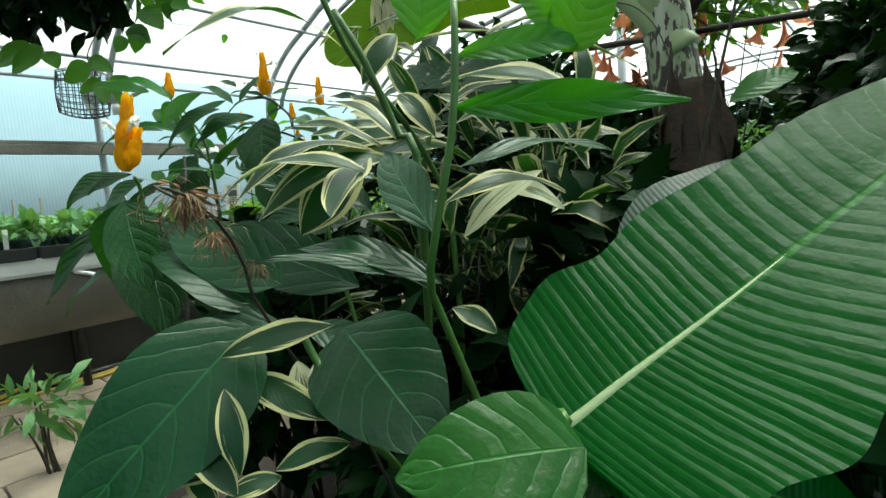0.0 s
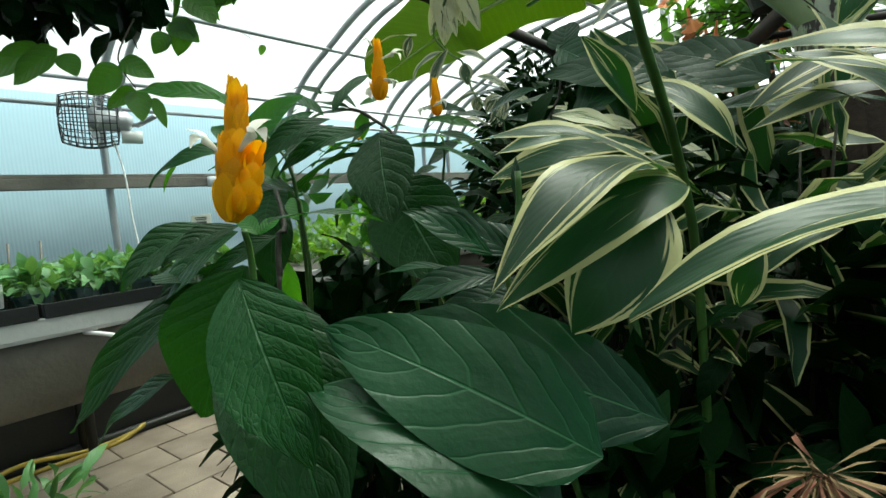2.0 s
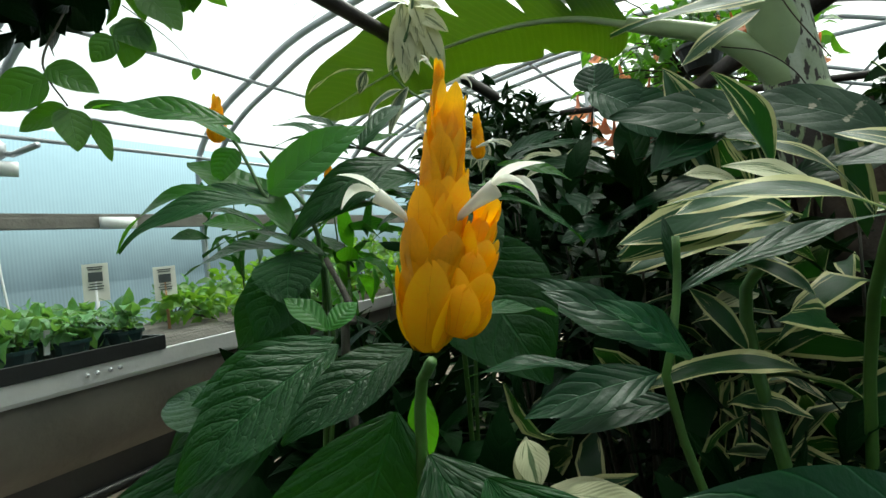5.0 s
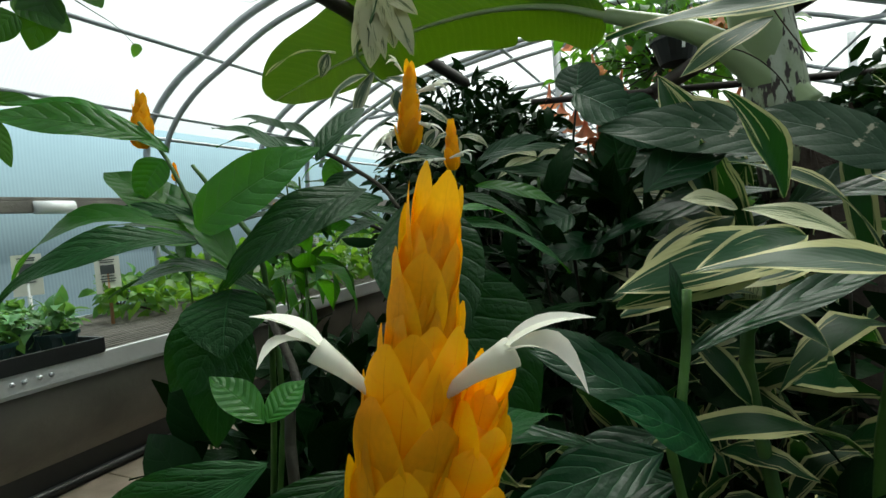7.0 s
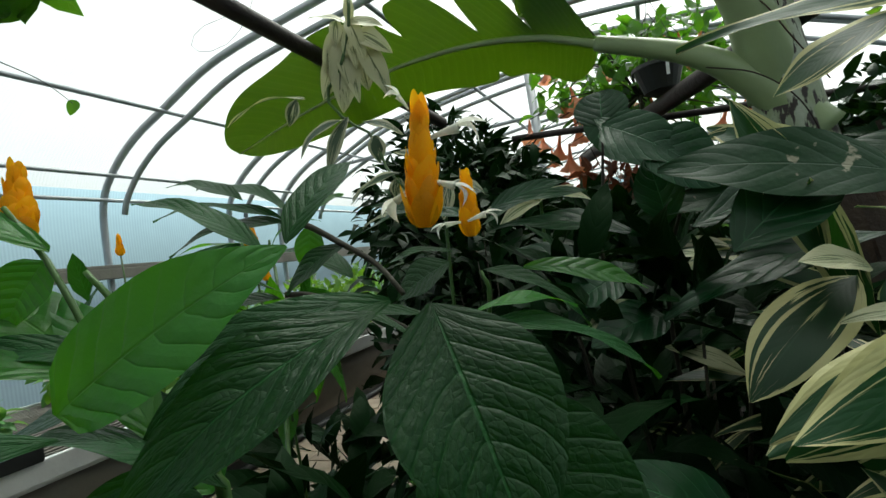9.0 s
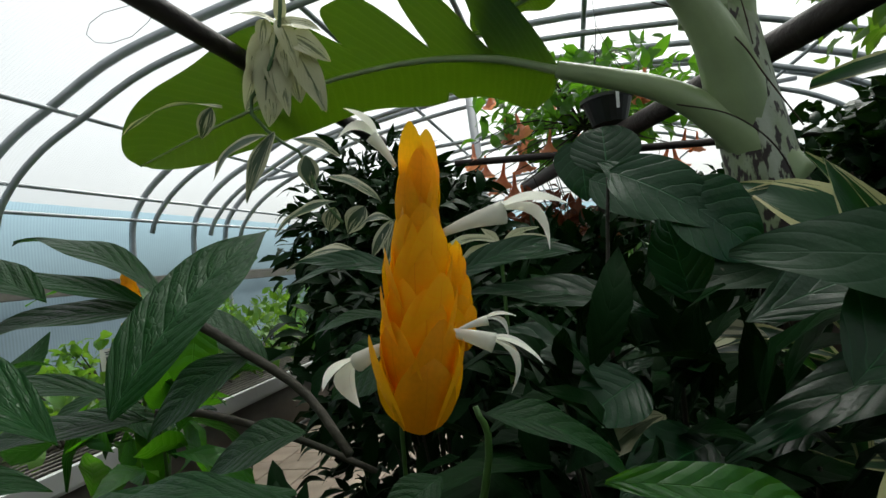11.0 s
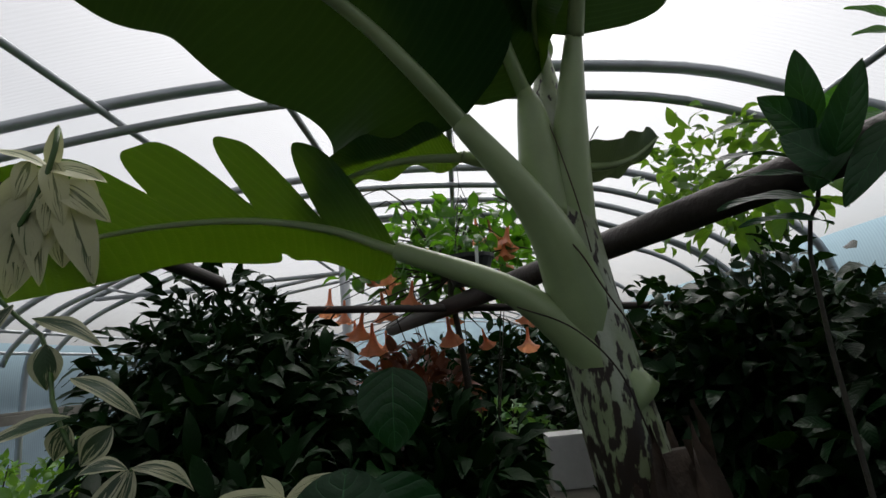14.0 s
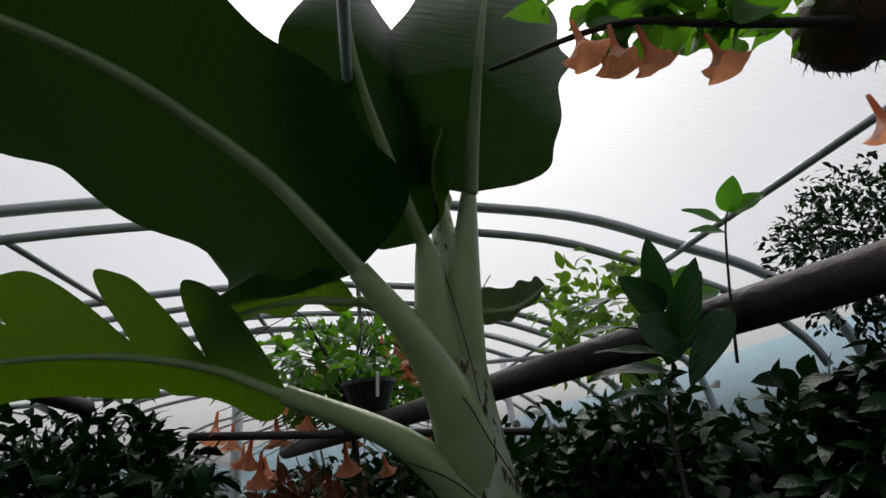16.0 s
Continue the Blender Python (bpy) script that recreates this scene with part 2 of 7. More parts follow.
M_VAR = leaf_material("cream_striped_leaf", (0.006, 0.036, 0.010), (0.018, 0.07, 0.022), 14, 5.0, 0.36, (0.05, 0.2, 0.015), 0.2, 0.08, cream=(0.47, 0.46, 0.21), cream_amount=-0.22, vein_amount=0.08, spec=0.3)
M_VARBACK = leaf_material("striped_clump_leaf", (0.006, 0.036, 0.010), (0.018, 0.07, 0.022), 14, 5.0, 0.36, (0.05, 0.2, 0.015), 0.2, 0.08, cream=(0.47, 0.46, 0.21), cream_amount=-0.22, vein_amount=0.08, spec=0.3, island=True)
M_PALE = leaf_material("pale_striped_leaf", (0.035, 0.08, 0.025), (0.2, 0.24, 0.13), 10, 4.0, 0.45, (0.5, 0.5, 0.25), 0.25, 0.16, cream=(0.52, 0.52, 0.32), cream_amount=0.8)
M_EDGED = leaf_material("cream_edged_leaf", (0.02, 0.05, 0.022), (0.05, 0.10, 0.05), 10, 4.0, 0.4, (0.10, 0.18, 0.03), 0.2, 0.2, cream=(0.42, 0.42, 0.27), cream_amount=0.18)
M_BANANA = leaf_material("banana_leaf", (0.010, 0.050, 0.007), (0.10, 0.18, 0.05), 46, 2.0, 0.42, (0.15, 0.30, 0.006), 0.15, 0.5, rib=0.012, vein_w=0.10, vein_amount=0.22)
M_BANTOP = leaf_material("banana_leaf_wet", (0.003, 0.048, 0.005), (0.05, 0.20, 0.03), 40, 2.0, 0.24, (0.02, 0.20, 0.008), 0.20, 0.3, rib=0.04, vein_w=0.10, vein_amount=0.12, spec=0.07)
M_BANGREY = leaf_material("canna_leaf", (0.022, 0.052, 0.030), (0.04, 0.08, 0.05), 34, 2.0, 0.5, (0.1, 0.14, 0.05), 0.12, 0.3, rib=0.02)
M_HEART = leaf_material("vine_leaf", (0.028, 0.10, 0.014), (0.06, 0.16, 0.04), 6, 1.8, 0.4, (0.15, 0.40, 0.015), 0.4, 0.4, island=False)
# near-black greens put the deep shade of the planting into the leaf colour
M_BUSH = leaf_material("shade_darkened_foliage", (0.004, 0.018, 0.004), (0.010, 0.03, 0.009), 6, 1.5, 0.45, (0.03, 0.10, 0.008), 0.03, 0.2, spec=0.05, island=True)
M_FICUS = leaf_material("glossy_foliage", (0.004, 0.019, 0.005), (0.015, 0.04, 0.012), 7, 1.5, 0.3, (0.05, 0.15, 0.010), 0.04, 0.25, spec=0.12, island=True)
M_LIGHT = leaf_material("fresh_foliage", (0.055, 0.15, 0.016), (0.10, 0.20, 0.04), 6, 1.4, 0.45, (0.25, 0.48, 0.03), 0.35, 0.3, island=True)
M_SEED = leaf_material("seedling_foliage", (0.07, 0.19, 0.06), (0.14, 0.26, 0.10), 5, 1.2, 0.45, (0.2, 0.4, 0.06), 0.3, 0.3, island=True)
M_ORANGE = leaf_material("orange_trumpet", (0.60, 0.22, 0.11), (0.5, 0.17, 0.08), 5, 0.2, 0.5, (0.85, 0.36, 0.18), 0.5, 0.2, island=True)
M_REDLEAF = leaf_material("dark_red_foliage", (0.09, 0.028, 0.014), (0.10, 0.04, 0.02), 5, 1.2, 0.45, (0.22, 0.06, 0.02), 0.3, 0.3, island=True)
M_YELLOWLEAF = leaf_material("chartreuse_foliage", (0.42, 0.42, 0.03), (0.5, 0.5, 0.08), 5, 1.2, 0.5, (0.7, 0.7, 0.05), 0.35, 0.3, island=True)
M_MOSS = material("mossy_timber", (0.075, 0.10, 0.022), 0.9, 0, 0.5, 14, 0.6)
M_DRY = material("dried_bract", (0.19, 0.125, 0.055), 0.8, 0, 0.35, 25, 0.4)
M_DRYRED = material("dried_red_bract", (0.26, 0.10, 0.06), 0.7, 0, 0.3, 25, 0.3)
M_TRUNK = material("banana_trunk", (0.20, 0.28, 0.10), 0.4, 0, 0.25, 7, 0.15, 90)


# ---- builders ----
def link_mesh(name, verts, faces, mat, parent=None, label="", uvs=None, smooth=True):
    me = bpy.data.meshes.new(name)
    me.from_pydata(verts, [], faces)
    if uvs is not None:
        layer = me.uv_layers.new(name="UVMap")
        idx = np.empty(len(me.loops), dtype=np.int32)
        me.loops.foreach_get("vertex_index", idx)
        layer.data.foreach_set("uv", np.asarray(uvs, dtype=np.float32)[idx].ravel())
    if smooth:
        me.polygons.foreach_set("use_smooth", np.ones(len(me.polygons), dtype=bool))
    me.materials.append(mat)
    ob = new(name, me)
    ob.parent = parent
    if label:
        ob["label"] = label
    return ob


def part(name, bm, mat, parent=None, label="", smooth=False):
    me = bpy.data.meshes.new(name)
    bm.to_mesh(me)
    bm.free()
    if smooth:
        me.polygons.foreach_set("use_smooth", np.ones(len(me.polygons), dtype=bool))
    me.materials.append(mat)
    ob = new(name, me)
    ob.parent = parent
    if label:
        ob["label"] = label
    return ob


def thing(name, label, category, at=(0, 0, 0), group="", kind=""):
    ob = new(name)
    ob.location = at
    return tagged(ob, label, category, group, kind)


def share(name, source, parent, m):
    """Another object on the same mesh."""
    ob = new(name, source.data)
    ob.parent = parent
    ob.matrix_basis = m
    return ob


def box_bm(bm, size, m, bevel=0.0):
    r = bmesh.ops.create_cube(bm, size=1.0, matrix=m @ Matrix.Diagonal((*size, 1)))
    if bevel:
        es = list({e for v in r["verts"] for e in v.link_edges})
        bmesh.ops.bevel(bm, geom=es, offset=bevel, segments=2, affect="EDGES", profile=0.7)


def tube_data(points, radii, sides=8):
    """A round tube along points, tapering by radii, with closed ends."""
    pts = [Vector(p) for p in points]
    verts, faces = [], []
    side = None
    for i, p in enumerate(pts):
        d = (pts[min(i + 1, len(pts) - 1)] - pts[max(i - 1, 0)]).normalized()
        if side is None:
            side = d.cross(Vector((0.31, 0.17, 0.93)))
            if side.length < 0.1:
                side = d.cross(Vector((1, 0, 0)))
        side = (side - d * side.dot(d)).normalized()
        up = d.cross(side)
        r = radii[i] if isinstance(radii, (list, tuple)) else radii
        for k in range(sides):
            a = 2 * math.pi * k / sides
            verts.append(tuple(p + side * (r * math.cos(a)) + up * (r * math.sin(a))))
    for i in range(len(pts) - 1):
        for k in range(sides):
            a, b = i * sides + k, i * sides + (k + 1) % sides
            faces.append((a, b, b + sides, a + sides))
    faces.append(tuple(range(sides - 1, -1, -1)))
    faces.append(tuple(range((len(pts) - 1) * sides, len(pts) * sides)))
    return verts, faces


def smooth_points(points, n):
    """Points on a soft curve through the given ones."""
    p = [Vector(q) for q in points]
    p = [p[0] * 2 - p[1]] + p + [p[-1] * 2 - p[-2]]
    out = []
    segs = len(p) - 3
    for i in range(n):
        f = i / (n - 1) * segs
        k = min(int(f), segs - 1)
        t = f - k
        a, b, c, d = p[k:k + 4]
        out.append(0.5 * ((2 * b) + (c - a) * t + (2 * a - 5 * b + 4 * c - d) * t * t + (3 * b - a - 3 * c + d) * t ** 3))
    return out


def tube(name, points, radii, mat, parent=None, label="", sides=8, n=0):
    if n:
        m = len(points)
        if isinstance(radii, (list, tuple)):
            radii = [float(np.interp(i / (n - 1) * (m - 1), range(m), radii)) for i in range(n)]
        points = smooth_points(points, n)
    v, f = tube_data(points, radii, sides)
    return link_mesh(name, v, f, mat, parent, label)


SHAPES = {"lance": (0.85, 0.9), "ovate": (0.70, 0.72), "ginger": (0.95, 0.8), "round": (0.8, 0.5), "banana": (1.0, 0.36), "heart": (0.5, 0.6)}


def leaf_arrays(length, width, shape, arch=0.0, fold=0.15, wave=0.02, pleat=0.0, seed=0, nu=14, nv=6, pleats=9, notch=()):
    """A blade along +x with its face to +z. arch: how far the middle rises above the chord, in lengths."""
    p, q = SHAPES[shape]
    rng = random.Random(seed)
    ph = rng.uniform(0, 6.28)
    verts, uvs, faces = [], [], []
    for i in range(nu + 1):
        u = i / nu
        s = math.sin(math.pi * min(max(u, 0.0), 1.0) ** p)
        w = 0.5 * width * max(s, 0.0) ** q
        if shape == "banana":
            w = 0.5 * width * math.sqrt(max(0.0004, 1 - (1 - min(u / 0.42, 1)) ** 2)) * math.sqrt(max(0.0004, 1 - (1 - min((1 - u) / 0.5, 1)) ** 2))
        if i in (0, nu) and shape != "banana":
            w = 0.02 * width
        zc = 4 * arch * length * u * (1 - u)
        for j in range(nv + 1):
            v = j / nv * 2 - 1
            ww = w
            for nu_, ns, nd in notch:
                if ns * v > 0 and abs(u - nu_) < 0.022:
                    ww = w * nd
            y = v * ww
            z = zc + fold * abs(y) + wave * length * math.sin(u * 11 + ph + (2.0 if v > 0 else 0)) * abs(v) ** 2
            z += pleat * width * math.cos((u * pleats - abs(v) * 1.2) * 2 * math.pi) * (0.25 + abs(v)) * (1 - abs(v) ** 4)
            verts.append((length * u, y, z))
            uvs.append((u, j / nv))
    for i in range(nu):
        for j in range(nv):
            a = i * (nv + 1) + j
            faces.append((a, a + nv + 1, a + nv + 2, a + 1))
    return verts, faces, uvs


def frame_of(base, tip, facing):
    """The pose of a leaf that runs from base to tip with its face as near as can be to facing."""
    b, t = Vector(base), Vector(tip)
    x = (t - b).normalized()
    z = Vector(facing) - x * Vector(facing).dot(x)
    if z.length < 1e-3:
        z = Vector((0.1, 0.1, 1)) - x * x.z
    z.normalize()
    y = z.cross(x)
    m = Matrix((x, y, z)).transposed().to_4x4()
    m.translation = b
    return m, (t - b).length


LEAF_COUNT = [0]


def leaf(plant, mat, base, tip, width, arch, facing, shape="lance", fold=0.18, wave=0.015, pleat=0.0, label="", name="leaf", nu=14, nv=6, notch=(), pleats=9):
    """One blade of a plant, as a part of its own, from base to tip in the world."""
    LEAF_COUNT[0] += 1
    m, length = frame_of(base, tip, facing)
    v, f, uv = leaf_arrays(length, width, shape, arch, fold, wave, pleat, LEAF_COUNT[0], nu, nv, pleats, notch)
    ob = link_mesh(name, v, f, mat, plant, label, uv)
    ob.matrix_basis = Matrix.Translation(-plant.location) @ m if plant else m
    return ob


def stem(plant, points, r0, r1, mat=None, name="stem", n=14, label="", sides=8):
    off = plant.location
    pts = [Vector(p) - off for p in points]
    return tube(name, pts, [r0 + (r1 - r0) * i / (len(pts) - 1) for i in range(len(pts))], mat or M_STEM, plant, label, sides, n)


def foliage(name, centers, length, width, shape, mat, parent, seed=0, up=0.4, nu=4, nv=2, vary=0.35, label="", droop=0.12, outward=None):
    """Many leaves in one mesh: one blade at each centre, turned at random."""
    rng = np.random.default_rng(seed)
    variants = []
    for k in range(5):
        v, f, uv = leaf_arrays(1.0, width / length, shape, 0.05 + 0.05 * k, 0.2, 0.02, 0, k, nu, nv)
        variants.append((np.array(v), f, np.array(uv)))
    V, F, U = [], [], []
    o = 0
    for i, c in enumerate(centers):
        v, f, uv = variants[i % 5]
        x = rng.normal(size=3)
        if outward is not None:
            out = np.asarray(c) - np.asarray(outward)
            x = x * 0.7 + 1.0 * out / (np.linalg.norm(out) + 1e-6)
        x[2] -= droop * 3
        x /= np.linalg.norm(x)
        z = rng.normal(size=3) * (1 - up) + np.array((0, 0, 1.6 * up + 0.2))
        z -= x * (z @ x)
        z /= np.linalg.norm(z) + 1e-9
        y = np.cross(z, x)
        s = length * (1 + vary * rng.uniform(-1, 1))
        V.append(np.asarray(c) + s * (v[:, :1] * x + v[:, 1:2] * y + v[:, 2:3] * z))
        F += [tuple(a + o for a in q) for q in f]
        U.append(uv)
        o += len(v)
    ob = link_mesh(name, np.concatenate(V).tolist(), F, mat, parent, label, np.concatenate(U))
    return ob


def cloud(center, radii, n, seed, shell=0.5, zmin=-9.0):
    """n places in an uneven ellipsoid, thicker towards its skin."""
    rng = np.random.default_rng(seed)
    out = []
    c, r = np.array(center), np.array(radii)
    while len(out) < n:
        d = rng.normal(size=3)
        d /= np.linalg.norm(d)
        lump = 0.78 + 0.35 * noise.noise(Vector((d * 2.3 + seed).tolist()))
        k = rng.uniform(shell ** 3, 1) ** (1 / 3) * lump
        p = c + d * r * k
        if p[2] > zmin:
            out.append(p)
    return out


# ---- the greenhouse ----
MID_X = -1.15
PROFILE = [(-3.6, 0.0), (-3.6, 0.8), (-3.6, 1.43), (-3.575, 1.80), (-3.45, 1.985), (-3.24, 2.13), (-2.98, 2.235), (-2.6, 2.375), (-2.1, 2.45), (-1.6, 2.50), (MID_X, 2.515)]
PROFILE = PROFILE + [(2 * MID_X - x, z) for x, z in PROFILE[-2::-1]]
Y0, Y1 = -2.1, 14.0


def arc_between(z0, z1, off=0.0):
    pts = smooth_points([(x, 0, z) for x, z in PROFILE], 80)
    return [(p.x + off * (1 if p.x < MID_X else -1), p.z) for p in pts if z0 <= p.z <= z1]


def sheet(name, profile, mat, label):
    rows = list(np.linspace(Y0, Y1, 18))
    verts = [(x, y, z) for y in rows for x, z in profile]
    n = len(profile)
    faces = [(i * n + j, i * n + j + 1, (i + 1) * n + j + 1, (i + 1) * n + j) for i in range(len(rows) - 1) for j in range(n - 1)]
    return tagged(link_mesh(name, verts, faces, mat), label, "greenhouse film", kind="structure")


full = smooth_points([(x, 0, z) for x, z in PROFILE], 80)
skin = [(p.x + (-0.035 if p.x < MID_X else 0.035), p.z + 0.035) for p in full]
left_low = [q for q in skin if q[0] < MID_X and q[1] < 2.02]
roof_part = [q for q in skin if q[1] >= 1.9]
right_low = [q for q in skin if q[0] > MID_X and q[1] < 2.02]
sheet("wall_west", left_low, M_SIDE, "bluish translucent plastic film of the greenhouse side wall")
sheet("wall_east", right_low, M_SIDE, "bluish translucent plastic film of the far side wall")
sheet("ceiling", roof_part, M_ROOF, "white translucent plastic film of the greenhouse roof")

ring = [(x, Y1, z) for x, z in skin]
tagged(link_mesh("wall_north", ring, [tuple(range(len(ring)))], M_SIDE, smooth=False), "plastic film that closes the end of the greenhouse", "greenhouse film", kind="structure")
# unseen end wall, added opaque to block sky light from behind the camera
bm = bmesh.new()
box_bm(bm, (5.4, 0.12, 2.8), pose(MID_X, Y0 - 0.06, 1.37))
tagged(part("wall_south", bm, M_BOARD), "unseen dark end wall added to block light from behind", "wall", kind="structure")

# hoops of doubled tube
for y in (-1.2, 0.0, 1.18, 2.42, 3.38, 3.95, 4.32, 6.0, 8.6, 11.2, 13.6):
    hoop = thing("greenhouse_hoop", "curved galvanised steel hoop of doubled tube", "frame", (0, y, 0), "greenhouse hoops", "structure")
    outer = [(p.x, 0, p.z) for p in full]
    tube("outer_tube", outer, 0.021, M_TUBE, hoop, sides=8)
    inner = [(p.x + (0.10 if p.x < MID_X else -0.10), 0.05, p.z - 0.07) for p in full if p.z > 1.75]
    tube("inner_tube", inner, 0.017, M_TUBE, hoop, sides=8)

# rails along the house
for nm, x, z, r, lab in (("purlin", -3.515, 1.83, 0.011, ""), ("purlin", -3.425, 1.955, 0.011, ""), ("purlin", -2.975, 2.215, 0.012, ""), ("purlin", -1.75, 2.455, 0.014, ""),
                         ("purlin", -0.55, 2.455, 0.014, ""), ("purlin", -1.15, 2.49, 0.014, ""), ("purlin", 0.675, 2.215, 0.012, "")):
    tagged(tube(nm, [(x, Y0, z), (x, Y1, z)], r, M_TUBE), "thin steel purlin running along the greenhouse", "frame", "purlins", "structure")
for x, dz in ((-3.54, 0.0), (1.24, 0.0)):
    bm = bmesh.new()
    box_bm(bm, (0.05, Y1 - Y0, 0.06), pose(x, (Y0 + Y1) / 2, 1.405), 0.006)
    box_bm(bm, (0.03, Y1 - Y0, 0.02), pose(x + 0.005, (Y0 + Y1) / 2, 1.445), 0.004)
    tagged(part("side_rail", bm, M_RAIL), "grey weathered rail along the side wall", "rail", kind="structure")
clip = tube("film_clamp", [(-3.50, 1.72, 1.40), (-3.50, 1.90, 1.40)], 0.035, M_WHITE, sides=12)
tagged(clip, "white plastic bottle clamp tied to the side rail", "clamp")

# a vertical post and a brace under the ridge, far down the house
for px, py in ((-1.35, 4.3), (0.9, 6.0)):
    tagged(tube("support_post", [(px, py, 0), (px, py, 2.5)], 0.035, M_TUBE), "upright galvanised support post", "post", "posts", "structure")
for py in (4.3,):
    tagged(tube("tie_bar", [(-3.1, py, 2.16), (0.75, py, 2.16)], 0.016, M_TUBE), "straight steel tie bar across the house", "frame", "tie bars", "structure")

# ground
bm = bmesh.new()
bmesh.ops.create_grid(bm, x_segments=2, y_segments=2, size=400)
ground = tagged(part("ground", bm, M_SOIL), "dark damp soil and grass outside and under the benches", "ground", kind="structure")
ground.location.z = -0.03
bm = bmesh.new()
box_bm(bm, (2.2, 16.0, 0.05), pose(-2.45, 5.92, -0.02))
floor = tagged(part("floor", bm, M_JOINT), "path of buff concrete pavers in sandy joints", "floor", kind="structure")

# bench along the west wall
BX, BZ = -2.30, 0.82
bench = thing("plant_bench", "long metal greenhouse bench with a white edge and grey board skirt", "bench", (BX, 3.0, 0))
bm = bmesh.new()
box_bm(bm, (0.022, 10.0, 0.062), pose(0, 0, BZ - 0.031), 0.004)
box_bm(bm, (0.05, 10.0, 0.012), pose(-0.02, 0, BZ - 0.066), 0.003)
part("front_edge", bm, M_ALU, bench, "white painted metal edge")
bm = bmesh.new()
box_bm(bm, (0.022, 10.0, 0.06), pose(-1.15, 0, BZ - 0.03), 0.004)
part("back_edge", bm, M_ALU, bench)
bm = bmesh.new()
prof = [(-0.02, BZ - 0.075), (-0.035, BZ - 0.16), (-0.06, BZ - 0.26), (-0.12, BZ - 0.34), (-0.14, BZ - 0.34), (-0.08, BZ - 0.25), (-0.06, BZ - 0.16), (-0.045, BZ - 0.075)]
for y in np.linspace(-5, 5, 26):
    for x, z in prof:
        bm.verts.new((x + 0.006 * math.sin(y * 2.1), y, z))
bm.verts.ensure_lookup_table()
n = len(prof)
for i in range(25):
    for j in range(n):
        bm.faces.new((bm.verts[i * n + j], bm.verts[i * n + (j + 1) % n], bm.verts[(i + 1) * n + (j + 1) % n], bm.verts[(i + 1) * n + j]))
part("skirt", bm, M_SKIRT, bench, "stained grey board skirt", True)
for i in range(28):
    tube("slat", [(-0.04 - 0.041 * i, -5, BZ - 0.012), (-0.04 - 0.041 * i, 5, BZ - 0.012)], 0.0035, M_RAIL, bench, sides=6)
for i in range(60):
    y = -4.95 + 0.17 * i
    tube("cross_wire", [(-0.02, y, BZ - 0.02), (-1.15, y, BZ - 0.02)], 0.004, M_RAIL, bench, sides=6)
# legs coloured black to sink into the shade under the bench
for y in (-4.5, -2.2, 0.0, 2.2, 4.5):
    for x in (-0.80, -0.94):
        tube("leg", [(x, y, 0), (x, y, BZ - 0.03)], 0.022, M_BLACK, bench, sides=10)
for y in (-2.00, -1.97, -1.93, -1.90):
    tube("bolt", [(0.008, y, BZ - 0.03), (0.017, y, BZ - 0.03)], 0.007, M_TUBE, bench, sides=8)
tube("drain_spout", [(-0.03, -2.36, BZ - 0.075), (0.03, -2.32, BZ - 0.085), (0.05, -2.28, BZ - 0.10)], 0.008, M_WHITE, bench, sides=8)
# black panel put in for the shade under the bench
bm = bmesh.new()
box_bm(bm, (0.05, 10.0, 0.78), pose(-3.30, 3.0, 0.39), 0.01)
tagged(part("plinth", bm, M_BLACK), "black panel standing in for shade under the bench", "sheeting", kind="structure")
tagged(tube("irrigation_pipe", [(-3.26, -2, 0.06), (-3.25, 1, 0.058), (-3.26, 3, 0.06), (-3.26, 8, 0.06)], 0.025, M_BLACK, n=30), "black plastic irrigation pipe on the floor", "pipe")
tagged(tube("garden_hose", [(-3.18, 0.1, 0.045), (-3.17, 0.6, 0.045), (-3.18, 0.92, 0.045), (-3.22, 1.06, 0.08), (-3.21, 1.00, 0.06), (-3.20, 0.8, 0.05), (-3.20, 0.55, 0.09), (-3.19, 0.35, 0.05)], 0.011, M_HOSE, n=50), "yellow garden hose lying in a loop on the pavers", "hose")

# dark pipes overhead
PIPE_L = tagged(tube("heating_pipe", [(-1.771, 0.920, 2.089), (-1.622, 3.003, 1.924)], 0.03, M_PIPE, sides=16), "dark heating pipe hanging lengthwise through the plants", "pipe")
PIPE_R = tagged(tube("heating_pipe", [(1.09, -0.25, 1.84), (0.25, 1.45, 1.79), (-0.17, 2.30, 1.765), (-1.01, 4.00, 1.715)], 0.041, M_PIPE, sides=16), "thick rust-brown heating pipe running through the foliage", "pipe")
tagged(tube("hanging_rail", [(-1.3, 3.2, 1.79), (1.6, 3.2, 1.52)], 0.018, M_PIPE, sides=10), "thin rusty crossbar carrying hanging pots", "rail")


